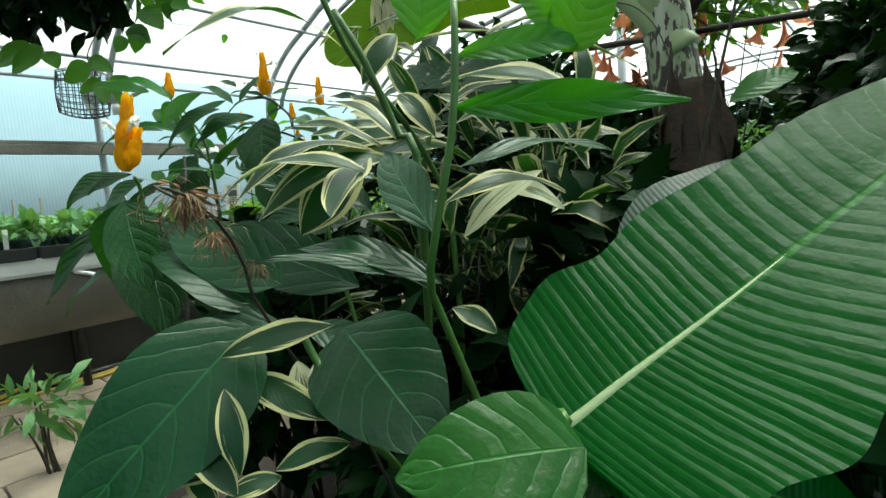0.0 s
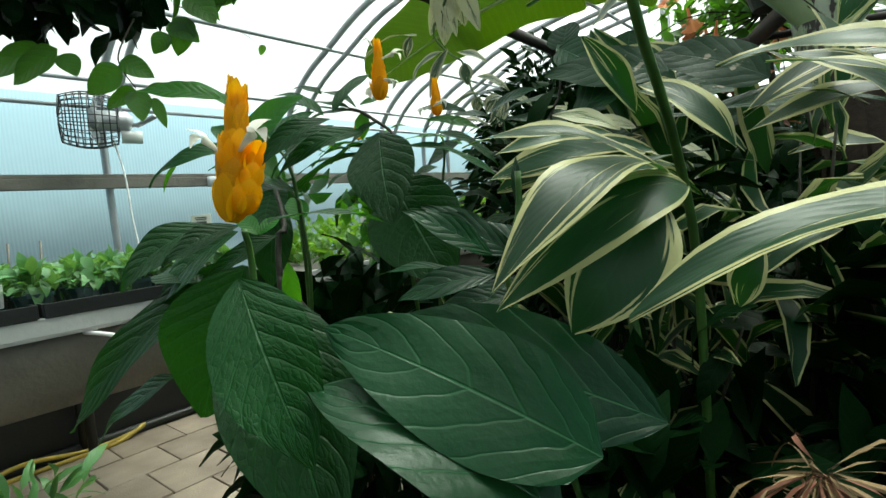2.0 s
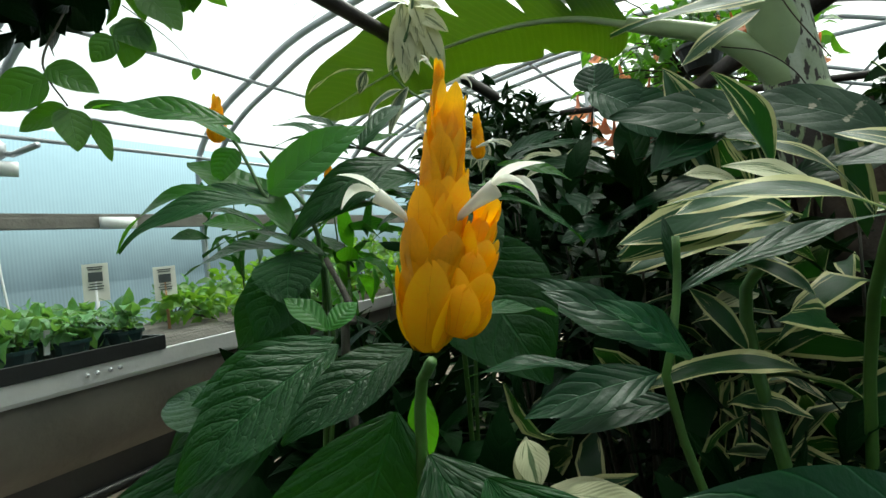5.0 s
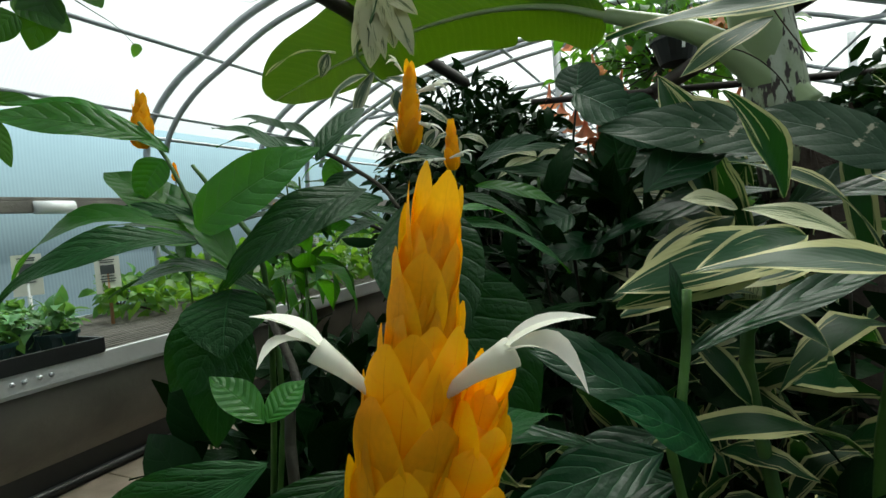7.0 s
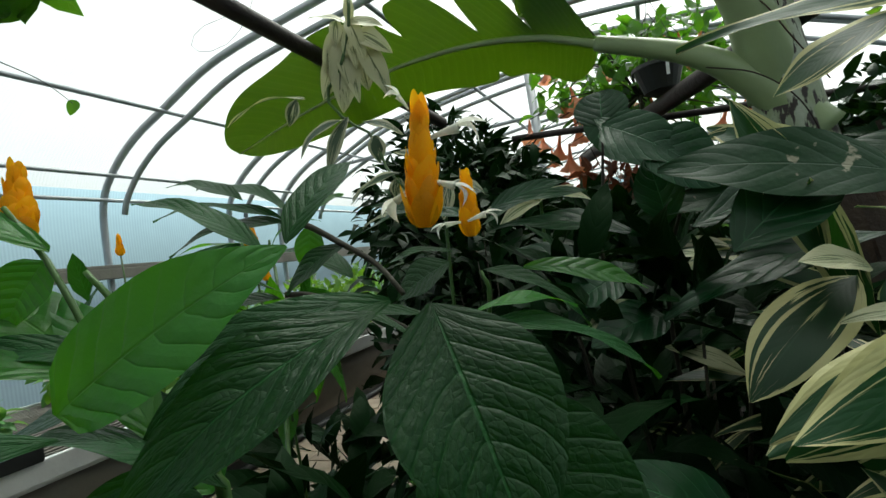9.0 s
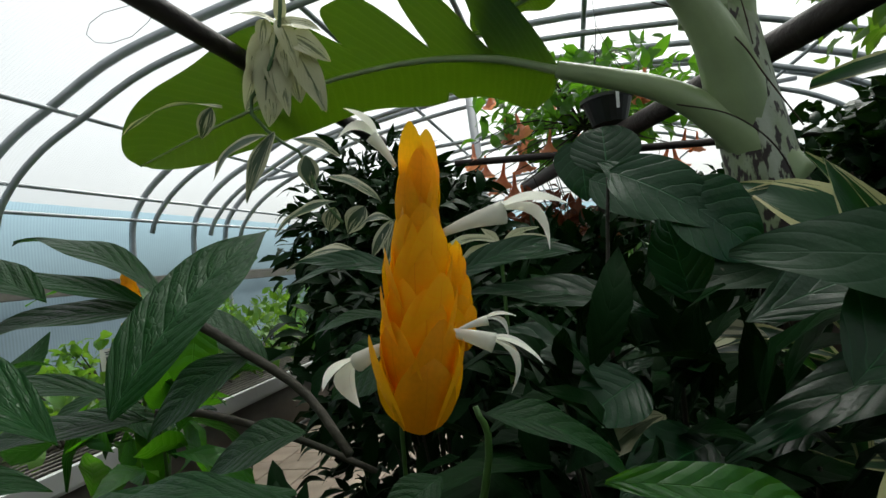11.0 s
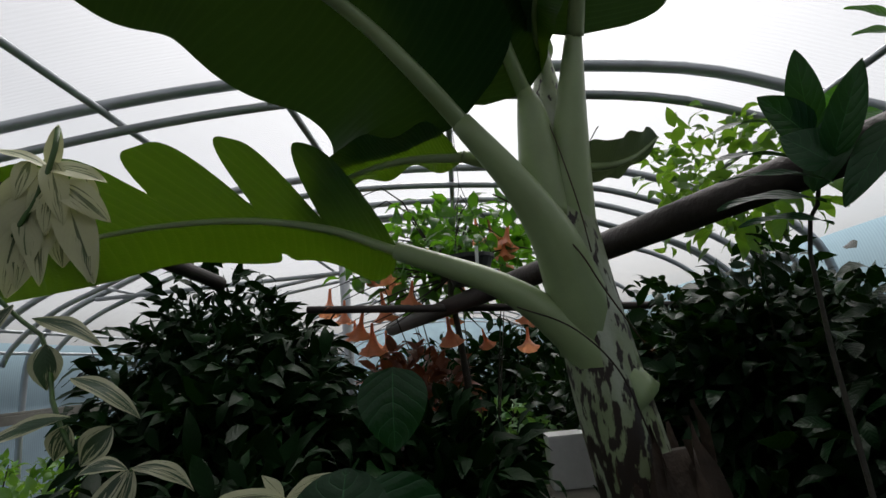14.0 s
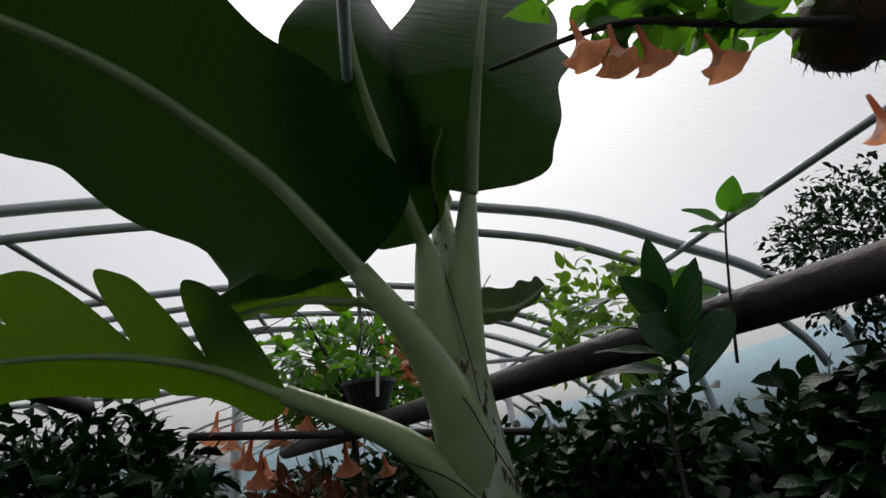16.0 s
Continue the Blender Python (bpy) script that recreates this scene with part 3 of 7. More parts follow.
# ---- the banana plant ----
banana = thing("banana_plant", "tall banana plant with pale green trunk and broad torn leaves", "banana plant", (-0.13, 1.92, 0))
def trunk_paint():
    m = material("banana_trunk_skin", (0.26, 0.32, 0.17), 0.45, 0, 0.25, 9, 0.15, 90)
    nt, b = m.node_tree, m.node_tree.nodes["Principled BSDF"]
    src = b.inputs["Base Color"].links[0].from_socket
    coord = nt.nodes.new("ShaderNodeTexCoord")
    mp = nt.nodes.new("ShaderNodeMapping")
    mp.inputs["Scale"].default_value = (34, 34, 12)
    ns = nt.nodes.new("ShaderNodeTexNoise")
    ns.inputs["Scale"].default_value = 1.6
    ns.inputs["Detail"].default_value = 8
    nt.links.new(coord.outputs["Object"], mp.inputs["Vector"])
    nt.links.new(mp.outputs[0], ns.inputs["Vector"])
    mark = nt.nodes.new("ShaderNodeMapRange")
    mark.inputs["From Min"].default_value, mark.inputs["From Max"].default_value = 0.585, 0.63
    height = nt.nodes.new("ShaderNodeSeparateXYZ")
    nt.links.new(coord.outputs["Object"], height.inputs[0])
    rot = nt.nodes.new("ShaderNodeMapRange")
    rot.inputs["From Min"].default_value, rot.inputs["From Max"].default_value = 1.72, 1.30
    rot.inputs["To Max"].default_value = 0.12
    nt.links.new(height.outputs[2], rot.inputs["Value"])
    nt.links.new(math_node(nt, "ADD", ns.outputs["Fac"], rot.outputs[0]), mark.inputs["Value"])
    pale = nt.nodes.new("ShaderNodeTexNoise")
    pale.inputs["Scale"].default_value = 0.35
    pale.inputs["Detail"].default_value = 4
    nt.links.new(mp.outputs[0], pale.inputs["Vector"])
    tint = nt.nodes.new("ShaderNodeMapRange")
    tint.inputs["From Min"].default_value, tint.inputs["From Max"].default_value = 0.42, 0.62
    nt.links.new(pale.outputs["Fac"], tint.inputs["Value"])
    src = mix_color(nt, tint.outputs[0], src, (0.42, 0.46, 0.36))
    out = mix_color(nt, mark.outputs[0], src, (0.025, 0.016, 0.012))
    nt.links.new(out, b.inputs["Base Color"])
    return m


M_TRUNKSKIN = trunk_paint()
M_PETIOLE = material("banana_petiole", (0.27, 0.35, 0.17), 0.35, 0, 0.12, 9, 0.1, 60)
M_OLDSHEATH = material("old_sheath", (0.05, 0.032, 0.02), 0.85, 0, 0.5, 12, 0.6)


def bz(points, r, mat, name, label="", n=22, sides=14):
    off = banana.location
    return tube(name, [Vector(p) - off for p in points], r, mat, banana, label, sides, n)


bz([(-0.130, 1.920, 0.000), (-0.150, 1.940, 0.500), (-0.190, 1.960, 0.950), (-0.217, 2.008, 1.248)], [0.1461, 0.1252, 0.1085, 0.0863], M_OLDSHEATH, "trunk_base", "dark brown old leaf sheaths")
bz([(-0.246, 2.007, 1.131), (-0.282, 2.017, 1.403), (-0.307, 2.029, 1.701), (-0.311, 2.045, 2.011), (-0.299, 2.053, 2.279)], [0.0905, 0.0839, 0.0719, 0.0586, 0.0160], M_TRUNKSKIN, "trunk", "pale green trunk with dark scars")


def banana_leaf(mid, width, facing, mat, r0=0.014, notch=(), wave=0.02, nu=44, label="broad banana leaf", fold=0.25, skew=0.0, uneven=0.0, owner=None, sweep=0.0):
    """A blade that follows its own midrib, with slits torn from the edge."""
    owner = owner or banana
    off = owner.location
    pts = smooth_points(mid, nu + 1)
    rng = random.Random(int(width * 1000))
    ph = rng.uniform(0, 6)
    verts, uvs, faces = [], [], []
    nv = 10
    for i, p in enumerate(pts):
        u = i / nu
        d = (pts[min(i + 1, nu)] - pts[max(i - 1, 0)]).normalized()
        z = Vector(facing)
        z = (z - d * z.dot(d)).normalized()
        y = z.cross(d)
        w = 0.5 * width * math.sqrt(max(0.0004, 1 - (1 - min(u / 0.16, 1)) ** 2)) * math.sqrt(max(0.0004, 1 - (1 - min((1 - u) / 0.45, 1)) ** 2))
        for j in range(nv + 1):
            v = j / nv * 2 - 1
            ww = w * (1 + 0.05 * math.sin(u * 23 + ph + v)) * (1 + (uneven if v < 0 else -uneven))
            for nu_, ns, nd, nw in notch:
                if ns * v > 0:
                    ww *= 1 - (1 - nd) * max(0.0, 1 - abs(u - nu_) / nw) ** 3
            s = v * ww
            h = fold * abs(s) + wave * width * math.sin(u * 17 + ph + 2 * v) * abs(v) ** 1.5 + 0.010 * width * math.sin(u * 90 - 9 * abs(v)) * abs(v) * (1 - v ** 4)
            verts.append(tuple(p + y * (s + skew * abs(s)) + d * sweep * max(0.0, s) + z * h - off))
            uvs.append((u, j / nv))
    for i in range(nu):
        for j in range(nv):
            a = i * (nv + 1) + j
            faces.append((a, a + nv + 1, a + nv + 2, a + 1))
    blade = link_mesh("leaf", verts, faces, mat, owner, label, uvs)
    rib = [p - off - Vector(facing).normalized() * 0.003 for p in pts]
    v, f = tube_data(rib, [r0 * (1 - 0.8 * i / nu) for i in range(nu + 1)], 8)
    link_mesh("midrib", v, f, M_PETIOLE, blade, "pale green midrib")
    return blade


# lower leaf, held out low, torn by slits
bz([(-0.235, 2.003, 1.360), (-0.349, 1.992, 1.517), (-0.490, 2.007, 1.647), (-0.737, 2.055, 1.772)], [0.0696, 0.0459, 0.0320, 0.0237], M_PETIOLE, "petiole", "thick pale green leaf stalk")
banana_leaf([(-0.737, 2.055, 1.772), (-0.927, 2.089, 1.861), (-1.184, 2.117, 1.918), (-1.501, 2.126, 1.921), (-1.839, 2.092, 1.855), (-2.136, 2.011, 1.739)], 0.431, (-0.19, 0.51, 0.81), M_BANANA,
            nu=140, sweep=0.75, notch=((0.18, 1, 0.08, 0.06), (0.33, 1, 0.08, 0.075), (0.48, 1, 0.4, 0.05), (0.34, -1, 0.7, 0.03)), label="broad backlit banana leaf torn by slits")
# upper leaf, reaching overhead
bz([(-0.304, 2.023, 1.485), (-0.327, 1.994, 1.614), (-0.367, 1.953, 1.741), (-0.440, 1.922, 1.872), (-0.548, 1.897, 2.020)], [0.0745, 0.0692, 0.0532, 0.0373, 0.0266], M_PETIOLE, "petiole", "thick pale green leaf stalk")
banana_leaf([(-0.548, 1.897, 2.020), (-0.632, 1.818, 2.101), (-0.729, 1.762, 2.199), (-0.841, 1.682, 2.269), (-0.963, 1.570, 2.316), (-1.094, 1.472, 2.336), (-1.229, 1.382, 2.331), (-1.430, 1.246, 2.273)], 0.60, (-0.11, 0.33, 0.93), M_BANDARK, r0=0.022, nu=60, uneven=0.24, label="huge banana leaf spreading overhead")
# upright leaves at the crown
banana_leaf([(-0.237, 1.957, 2.246), (-0.226, 1.826, 2.418), (-0.221, 1.709, 2.523), (-0.208, 1.590, 2.654)], 0.52, (-0.07, 0.72, 0.64), M_BANDARK, label="dark upright banana leaf", fold=0.35, r0=0.022, uneven=-0.15)
banana_leaf([(-0.376, 1.999, 2.127), (-0.470, 1.838, 2.320), (-0.529, 1.719, 2.473), (-0.551, 1.599, 2.610)], 0.34, (-0.41, 0.64, 0.66), M_BANDARK, label="dark upright banana leaf", fold=0.4, r0=0.02)
banana_leaf([(-0.551, 1.972, 1.968), (-0.695, 2.022, 1.996), (-0.833, 2.081, 1.996), (-0.972, 2.149, 1.973)], 0.181, (-0.13, 0.26, 0.96), M_BANANA, label="small wavy banana leaf", wave=0.08)
banana_leaf([(-0.245, 2.098, 1.954), (-0.161, 2.085, 1.945), (-0.089, 2.096, 1.968), (-0.015, 2.110, 2.019)], 0.139, (-0.08, 0.48, 0.86), M_BANGREY, label="curled grey-green banana leaf", wave=0.06)
banana_leaf([(-0.306, 2.067, 2.203), (-0.325, 1.981, 2.262), (-0.337, 1.887, 2.303), (-0.325, 1.777, 2.336)], 0.16, (0.30, -0.77, 0.35), M_BANANA, label="young banana leaf")
bz([(-0.310, 2.042, 1.729), (-0.281, 1.993, 1.988), (-0.240, 1.958, 2.247)], [0.0666, 0.0453, 0.0213], M_PETIOLE, "petiole", "thick pale green leaf stalk")
bz([(-0.360, 2.021, 1.801), (-0.366, 1.986, 2.041), (-0.375, 1.993, 2.142)], [0.0666, 0.0399, 0.0160], M_PETIOLE, "petiole", "thick pale green leaf stalk")
bz([(-0.370, 2.042, 1.830), (-0.439, 1.998, 1.930), (-0.551, 1.972, 1.968)], [0.0417, 0.0250, 0.0139], M_PETIOLE, "petiole")
bz([(-0.196, 2.026, 2.030), (-0.248, 2.057, 1.977), (-0.238, 1.973, 2.181)], 0.0015, M_WIRE, "tie_wire", "thin dark wire")

# dry brown margins where each leaf stalk clasps the trunk, and ragged old sheaths lower down
for pts, r in (([(-0.488, 1.980, 1.866), (-0.399, 1.928, 1.783), (-0.331, 1.911, 1.703), (-0.283, 1.914, 1.605), (-0.209, 1.949, 1.485)], 0.0019),
               ([(-0.469, 1.964, 1.592), (-0.367, 1.923, 1.536), (-0.293, 1.905, 1.449), (-0.253, 1.909, 1.338), (-0.222, 1.910, 1.186)], 0.0019),
               ([(-0.340, 1.979, 2.079), (-0.322, 1.947, 1.941), (-0.302, 1.938, 1.804), (-0.290, 1.942, 1.694)], 0.0016)):
    bz(pts, r, M_OLDSHEATH, "sheath_margin", "thin dry brown sheath edge", sides=6)
rng = random.Random(77)
for k in range(16):
    a = 2 * math.pi * k / 16 + rng.uniform(-0.2, 0.2)
    top = 1.27 + rng.uniform(-0.06, 0.12)
    d = Vector((math.cos(a), math.sin(a), 0))
    leaf(banana, M_OLDSHEATH, Vector((-0.18, 1.99, 0.80)) + d * 0.108, Vector((-0.215, 2.00, top - 0.02)) + d * 0.092, rng.uniform(0.04, 0.06), 0.03, d, "lance", name="old_sheath", nu=10, nv=4, wave=0.03)


# ---- dense planting behind ----
def bush(name, label, center, radii, n, length, width, mat, seed, shape="lance", up=0.4, base=None, shell=0.45, category="shrub", stems=5, droop=0.12, group="", zmin=0.02):
    """A shrub: several stems from the ground and a crown of many leaves."""
    b = base or (center[0], center[1], 0)
    t = thing(name, label, category, b, group)
    off = np.array(b)
    pts = [p - off for p in cloud(center, radii, n, seed, shell, zmin)]
    foliage("foliage", pts, length, width, shape, mat, t, seed, up, droop=droop, outward=np.array(center) - off)
    rng = random.Random(seed)
    for k in range(stems):
        q = [center[i] - b[i] + radii[i] * 0.6 * rng.uniform(-1, 1) for i in range(3)]
        tube("stem", [(0.05 * rng.uniform(-1, 1), 0.05 * rng.uniform(-1, 1), 0), (q[0] * 0.4, q[1] * 0.4, q[2] * 0.5), q], [0.007, 0.005, 0.002], M_TWIG, t, sides=6, n=8)
    return t


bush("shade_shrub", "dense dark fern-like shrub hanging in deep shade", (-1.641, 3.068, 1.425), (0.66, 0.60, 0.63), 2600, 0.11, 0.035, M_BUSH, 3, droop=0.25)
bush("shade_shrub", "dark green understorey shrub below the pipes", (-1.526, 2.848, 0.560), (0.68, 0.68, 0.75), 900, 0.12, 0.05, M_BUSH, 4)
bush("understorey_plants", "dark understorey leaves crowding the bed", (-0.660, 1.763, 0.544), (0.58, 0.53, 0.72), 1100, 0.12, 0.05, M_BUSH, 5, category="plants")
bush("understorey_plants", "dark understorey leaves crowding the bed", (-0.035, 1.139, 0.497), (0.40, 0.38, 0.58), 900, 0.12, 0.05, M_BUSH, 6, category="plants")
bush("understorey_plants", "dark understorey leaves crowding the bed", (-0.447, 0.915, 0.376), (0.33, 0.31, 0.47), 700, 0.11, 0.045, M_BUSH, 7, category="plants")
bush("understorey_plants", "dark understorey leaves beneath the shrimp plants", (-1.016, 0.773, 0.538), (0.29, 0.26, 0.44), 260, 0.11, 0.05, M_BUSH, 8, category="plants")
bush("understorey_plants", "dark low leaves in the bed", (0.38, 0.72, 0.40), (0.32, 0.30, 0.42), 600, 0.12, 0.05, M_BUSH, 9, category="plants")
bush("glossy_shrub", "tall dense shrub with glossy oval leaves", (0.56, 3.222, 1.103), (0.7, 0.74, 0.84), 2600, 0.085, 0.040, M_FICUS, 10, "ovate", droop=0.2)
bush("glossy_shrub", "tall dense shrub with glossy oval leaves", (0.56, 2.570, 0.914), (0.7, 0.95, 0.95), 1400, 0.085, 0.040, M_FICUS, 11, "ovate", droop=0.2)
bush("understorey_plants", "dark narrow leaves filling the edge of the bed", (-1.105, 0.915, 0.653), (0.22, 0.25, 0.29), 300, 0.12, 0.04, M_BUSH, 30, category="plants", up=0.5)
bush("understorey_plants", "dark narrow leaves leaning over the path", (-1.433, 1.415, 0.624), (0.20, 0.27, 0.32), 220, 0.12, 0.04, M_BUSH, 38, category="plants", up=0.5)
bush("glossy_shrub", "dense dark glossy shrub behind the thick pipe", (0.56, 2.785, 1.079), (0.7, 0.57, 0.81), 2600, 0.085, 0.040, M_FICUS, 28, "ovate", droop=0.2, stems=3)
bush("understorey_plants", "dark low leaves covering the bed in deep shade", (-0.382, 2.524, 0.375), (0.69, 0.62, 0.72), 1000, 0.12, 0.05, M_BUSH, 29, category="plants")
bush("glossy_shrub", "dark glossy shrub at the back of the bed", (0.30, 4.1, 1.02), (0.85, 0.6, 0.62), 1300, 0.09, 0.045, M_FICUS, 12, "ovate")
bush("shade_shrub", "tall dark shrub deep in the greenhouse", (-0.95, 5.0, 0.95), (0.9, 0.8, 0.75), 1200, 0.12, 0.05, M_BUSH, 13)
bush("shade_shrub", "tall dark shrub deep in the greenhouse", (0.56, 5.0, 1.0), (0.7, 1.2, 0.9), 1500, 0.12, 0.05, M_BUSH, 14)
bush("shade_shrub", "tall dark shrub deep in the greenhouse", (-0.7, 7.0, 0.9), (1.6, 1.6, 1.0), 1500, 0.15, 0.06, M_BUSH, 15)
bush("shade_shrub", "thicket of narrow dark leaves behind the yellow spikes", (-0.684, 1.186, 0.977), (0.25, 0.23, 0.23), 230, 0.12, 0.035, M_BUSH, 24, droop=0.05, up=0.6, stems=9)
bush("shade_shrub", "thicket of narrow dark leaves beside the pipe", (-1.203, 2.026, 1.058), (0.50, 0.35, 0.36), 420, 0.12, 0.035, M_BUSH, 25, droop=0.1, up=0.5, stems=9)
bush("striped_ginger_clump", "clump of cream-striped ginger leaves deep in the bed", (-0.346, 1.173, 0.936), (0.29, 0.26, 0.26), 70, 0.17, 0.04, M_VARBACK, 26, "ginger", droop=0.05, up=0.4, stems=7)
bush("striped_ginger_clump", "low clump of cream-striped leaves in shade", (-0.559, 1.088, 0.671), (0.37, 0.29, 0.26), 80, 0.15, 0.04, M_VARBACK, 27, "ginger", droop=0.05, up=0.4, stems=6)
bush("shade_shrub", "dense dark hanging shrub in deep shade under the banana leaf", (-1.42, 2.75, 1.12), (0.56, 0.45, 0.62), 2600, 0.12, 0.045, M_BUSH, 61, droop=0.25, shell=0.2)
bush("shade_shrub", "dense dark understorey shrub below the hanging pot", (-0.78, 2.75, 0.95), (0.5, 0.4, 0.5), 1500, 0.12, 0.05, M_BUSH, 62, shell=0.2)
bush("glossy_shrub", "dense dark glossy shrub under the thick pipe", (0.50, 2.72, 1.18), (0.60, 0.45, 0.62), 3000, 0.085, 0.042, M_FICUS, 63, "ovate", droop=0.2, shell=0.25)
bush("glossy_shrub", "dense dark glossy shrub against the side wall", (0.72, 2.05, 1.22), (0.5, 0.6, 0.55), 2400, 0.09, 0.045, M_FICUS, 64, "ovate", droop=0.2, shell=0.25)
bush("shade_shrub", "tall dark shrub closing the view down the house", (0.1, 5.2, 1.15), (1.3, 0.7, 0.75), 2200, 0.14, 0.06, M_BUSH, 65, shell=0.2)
bush("croton", "shrub with orange-brown and red leaves", (-0.85, 3.55, 1.30), (0.36, 0.28, 0.34), 420, 0.10, 0.04, M_REDLEAF, 16, group="crotons")
bush("croton", "small shrub with dark red leaves", (0.216, 3.111, 1.333), (0.22, 0.19, 0.18), 130, 0.07, 0.045, M_REDLEAF, 17, "ovate", group="crotons")
bush("fresh_shrub", "low shrub with fresh green leaves", (-0.45, 3.9, 0.95), (0.5, 0.35, 0.35), 420, 0.08, 0.035, M_SEED, 18)
bush("citrus_shrub", "young citrus shoots with small bright green leaves", (0.366, 2.465, 1.986), (0.38, 0.30, 0.28), 400, 0.062, 0.030, M_LIGHT, 19, "ovate", stems=1, up=0.3, shell=0.1)
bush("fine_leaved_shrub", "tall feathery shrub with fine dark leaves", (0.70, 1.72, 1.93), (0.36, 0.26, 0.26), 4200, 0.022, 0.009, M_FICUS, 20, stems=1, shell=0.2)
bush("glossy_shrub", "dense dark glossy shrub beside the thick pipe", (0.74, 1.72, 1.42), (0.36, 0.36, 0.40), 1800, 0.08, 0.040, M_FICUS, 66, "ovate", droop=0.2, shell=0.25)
bush("angels_trumpet", "angel's trumpet shrub with large soft leaves", (-0.55, 3.8, 2.08), (0.85, 0.5, 0.38), 360, 0.12, 0.05, M_HEART, 21, "ovate", stems=9, shell=0.2)


def trumpet(parent, at, length, seed, tilt=0.4):
    """A hanging trumpet flower: a long tube that flares into five points."""
    rng = random.Random(seed)
    n, rows = 20, 9
    verts, faces, uvs = [], [], []
    for i in range(rows):
        u = i / (rows - 1)
        r = length * (0.045 + 0.07 * u + 0.42 * max(0.0, u - 0.5) ** 1.6 * 2.2)
        for k in range(n):
            a = 2 * math.pi * k / n
            rr = r * (1 + (0.22 * max(0, u - 0.8) * 5) * math.cos(5 * a))
            verts.append((rr * math.cos(a), rr * math.sin(a), -length * u + (0.05 * length * math.cos(5 * a) if i == rows - 1 else 0)))
            uvs.append((u, k / n))
    for i in range(rows - 1):
        for k in range(n):
            faces.append((i * n + k, i * n + (k + 1) % n, (i + 1) * n + (k + 1) % n, (i + 1) * n + k))
    ob = link_mesh("trumpet_flower", verts, faces, M_ORANGE, parent, "peach-orange hanging trumpet flower", uvs)
    ob.matrix_basis = Matrix.Translation(Vector(at) - parent.location) @ Euler((rng.uniform(-tilt, tilt), rng.uniform(-tilt, tilt), rng.uniform(0, 6))).to_matrix().to_4x4()
    return ob


trump = thing("angels_trumpet", "angel's trumpet branches hung with peach-orange flowers", "shrub", (-0.62, 3.35, 0))
rng = random.Random(31)
tube("trunk", [(0, 0, 0), (0.05, 0.1, 1.0), (0.0, 0.05, 1.9)], [0.03, 0.025, 0.012], M_TWIG, trump, n=10)
for k in range(34):
    p = (-0.62 + rng.uniform(-0.60, 0.62), 3.45 + rng.uniform(-0.25, 0.40), 2.06 + rng.uniform(-0.45, 0.26))
    trumpet(trump, p, rng.uniform(0.10, 0.15), k)
    tube("twig", [(0.0, 0.05, 1.9), ((p[0] + 0.62) * 0.5, (p[1] - 3.35) * 0.5, p[2] + 0.08), (p[0] + 0.62, p[1] - 3.35, p[2])], [0.006, 0.004, 0.002], M_TWIG, trump, sides=5, n=6)
foliage("foliage", [Vector(p) - trump.location for p in cloud((-0.62, 3.45, 2.08), (0.68, 0.45, 0.36), 300, 32, 0.1)], 0.10, 0.045, "ovate", M_HEART, trump, 33)

near = thing("angels_trumpet", "overhead angel's trumpet branch with peach flowers and broad leaves", "shrub", (-0.05, 1.35, 2.20))
for k, p in enumerate(((-0.18, 1.35, 2.235), (-0.115, 1.35, 2.225), (-0.065, 1.35, 2.230), (0.06, 1.35, 2.210), (0.325, 1.35, 2.080))):
    trumpet(near, p, 0.082, 60 + k, 0.3)
foliage("foliage", [Vector(p) - near.location for p in cloud((0.03, 1.36, 2.275), (0.32, 0.12, 0.06), 75, 35, 0.0)], 0.075, 0.045, "ovate", M_HEART, near, 36)
tube("branch", [(-0.25, 0.1, 0.02), (-0.05, 0.0, 0.03), (0.15, 0.0, 0.035), (0.45, -0.05, 0.0)], [0.004, 0.006, 0.008, 0.012], M_TWIG, near, n=14)

moss = thing("hanging_basket", "mossy round hanging basket with trailing leaves", "hanging basket", (0.385, 1.35, 2.25))
bm = bmesh.new()
bmesh.ops.create_icosphere(bm, subdivisions=4, radius=0.10)
for v in bm.verts:
    v.co *= 1 + 0.12 * noise.noise(v.co * 35) + 0.06 * noise.noise(v.co * 95)
    v.co.z *= 0.8
part("moss_ball", bm, M_OLDSHEATH, moss, "brown coir moss ball", True)
foliage("coir_fibres", [Vector(p) for p in cloud((0, 0, 0), (0.103, 0.103, 0.083), 900, 39, 0.92)], 0.03, 0.0025, "lance", M_OLDSHEATH, moss, 34, droop=0.5)
foliage("foliage", [Vector(p) for p in cloud((0, 0, 0.04), (0.14, 0.14, 0.09), 70, 37, 0.5)], 0.055, 0.036, "ovate", M_HEART, moss, 38)
tube("chain", [(0, 0, 0.05), (0, 0, 0.28)], 0.003, M_WIRE, moss, sides=6)

# hanging black pot with a white tag
pot = thing("hanging_pot", "black plastic hanging pot with a white tag", "hanging pot", (-0.53, 3.0, 1.86))
def pot_mesh(name, r0, r1, h, mat, parent, z=0.0, rim=0.006, label="", n=20):
    prof = [(0.001, 0), (r0, 0), (r1 * 0.97, h * 0.86), (r1 + rim, h * 0.86), (r1 + rim, h), (r1 - 0.004, h), (r0 * 0.95, 0.012), (0.001, 0.012)]
    verts = [(r * math.cos(2 * math.pi * k / n), r * math.sin(2 * math.pi * k / n), z + zz) for r, zz in prof for k in range(n)]
    faces = [(i * n + k, i * n + (k + 1) % n, (i + 1) * n + (k + 1) % n, (i + 1) * n + k) for i in range(len(prof) - 1) for k in range(n)]
    return link_mesh(name, verts, faces, mat, parent, label, smooth=False)


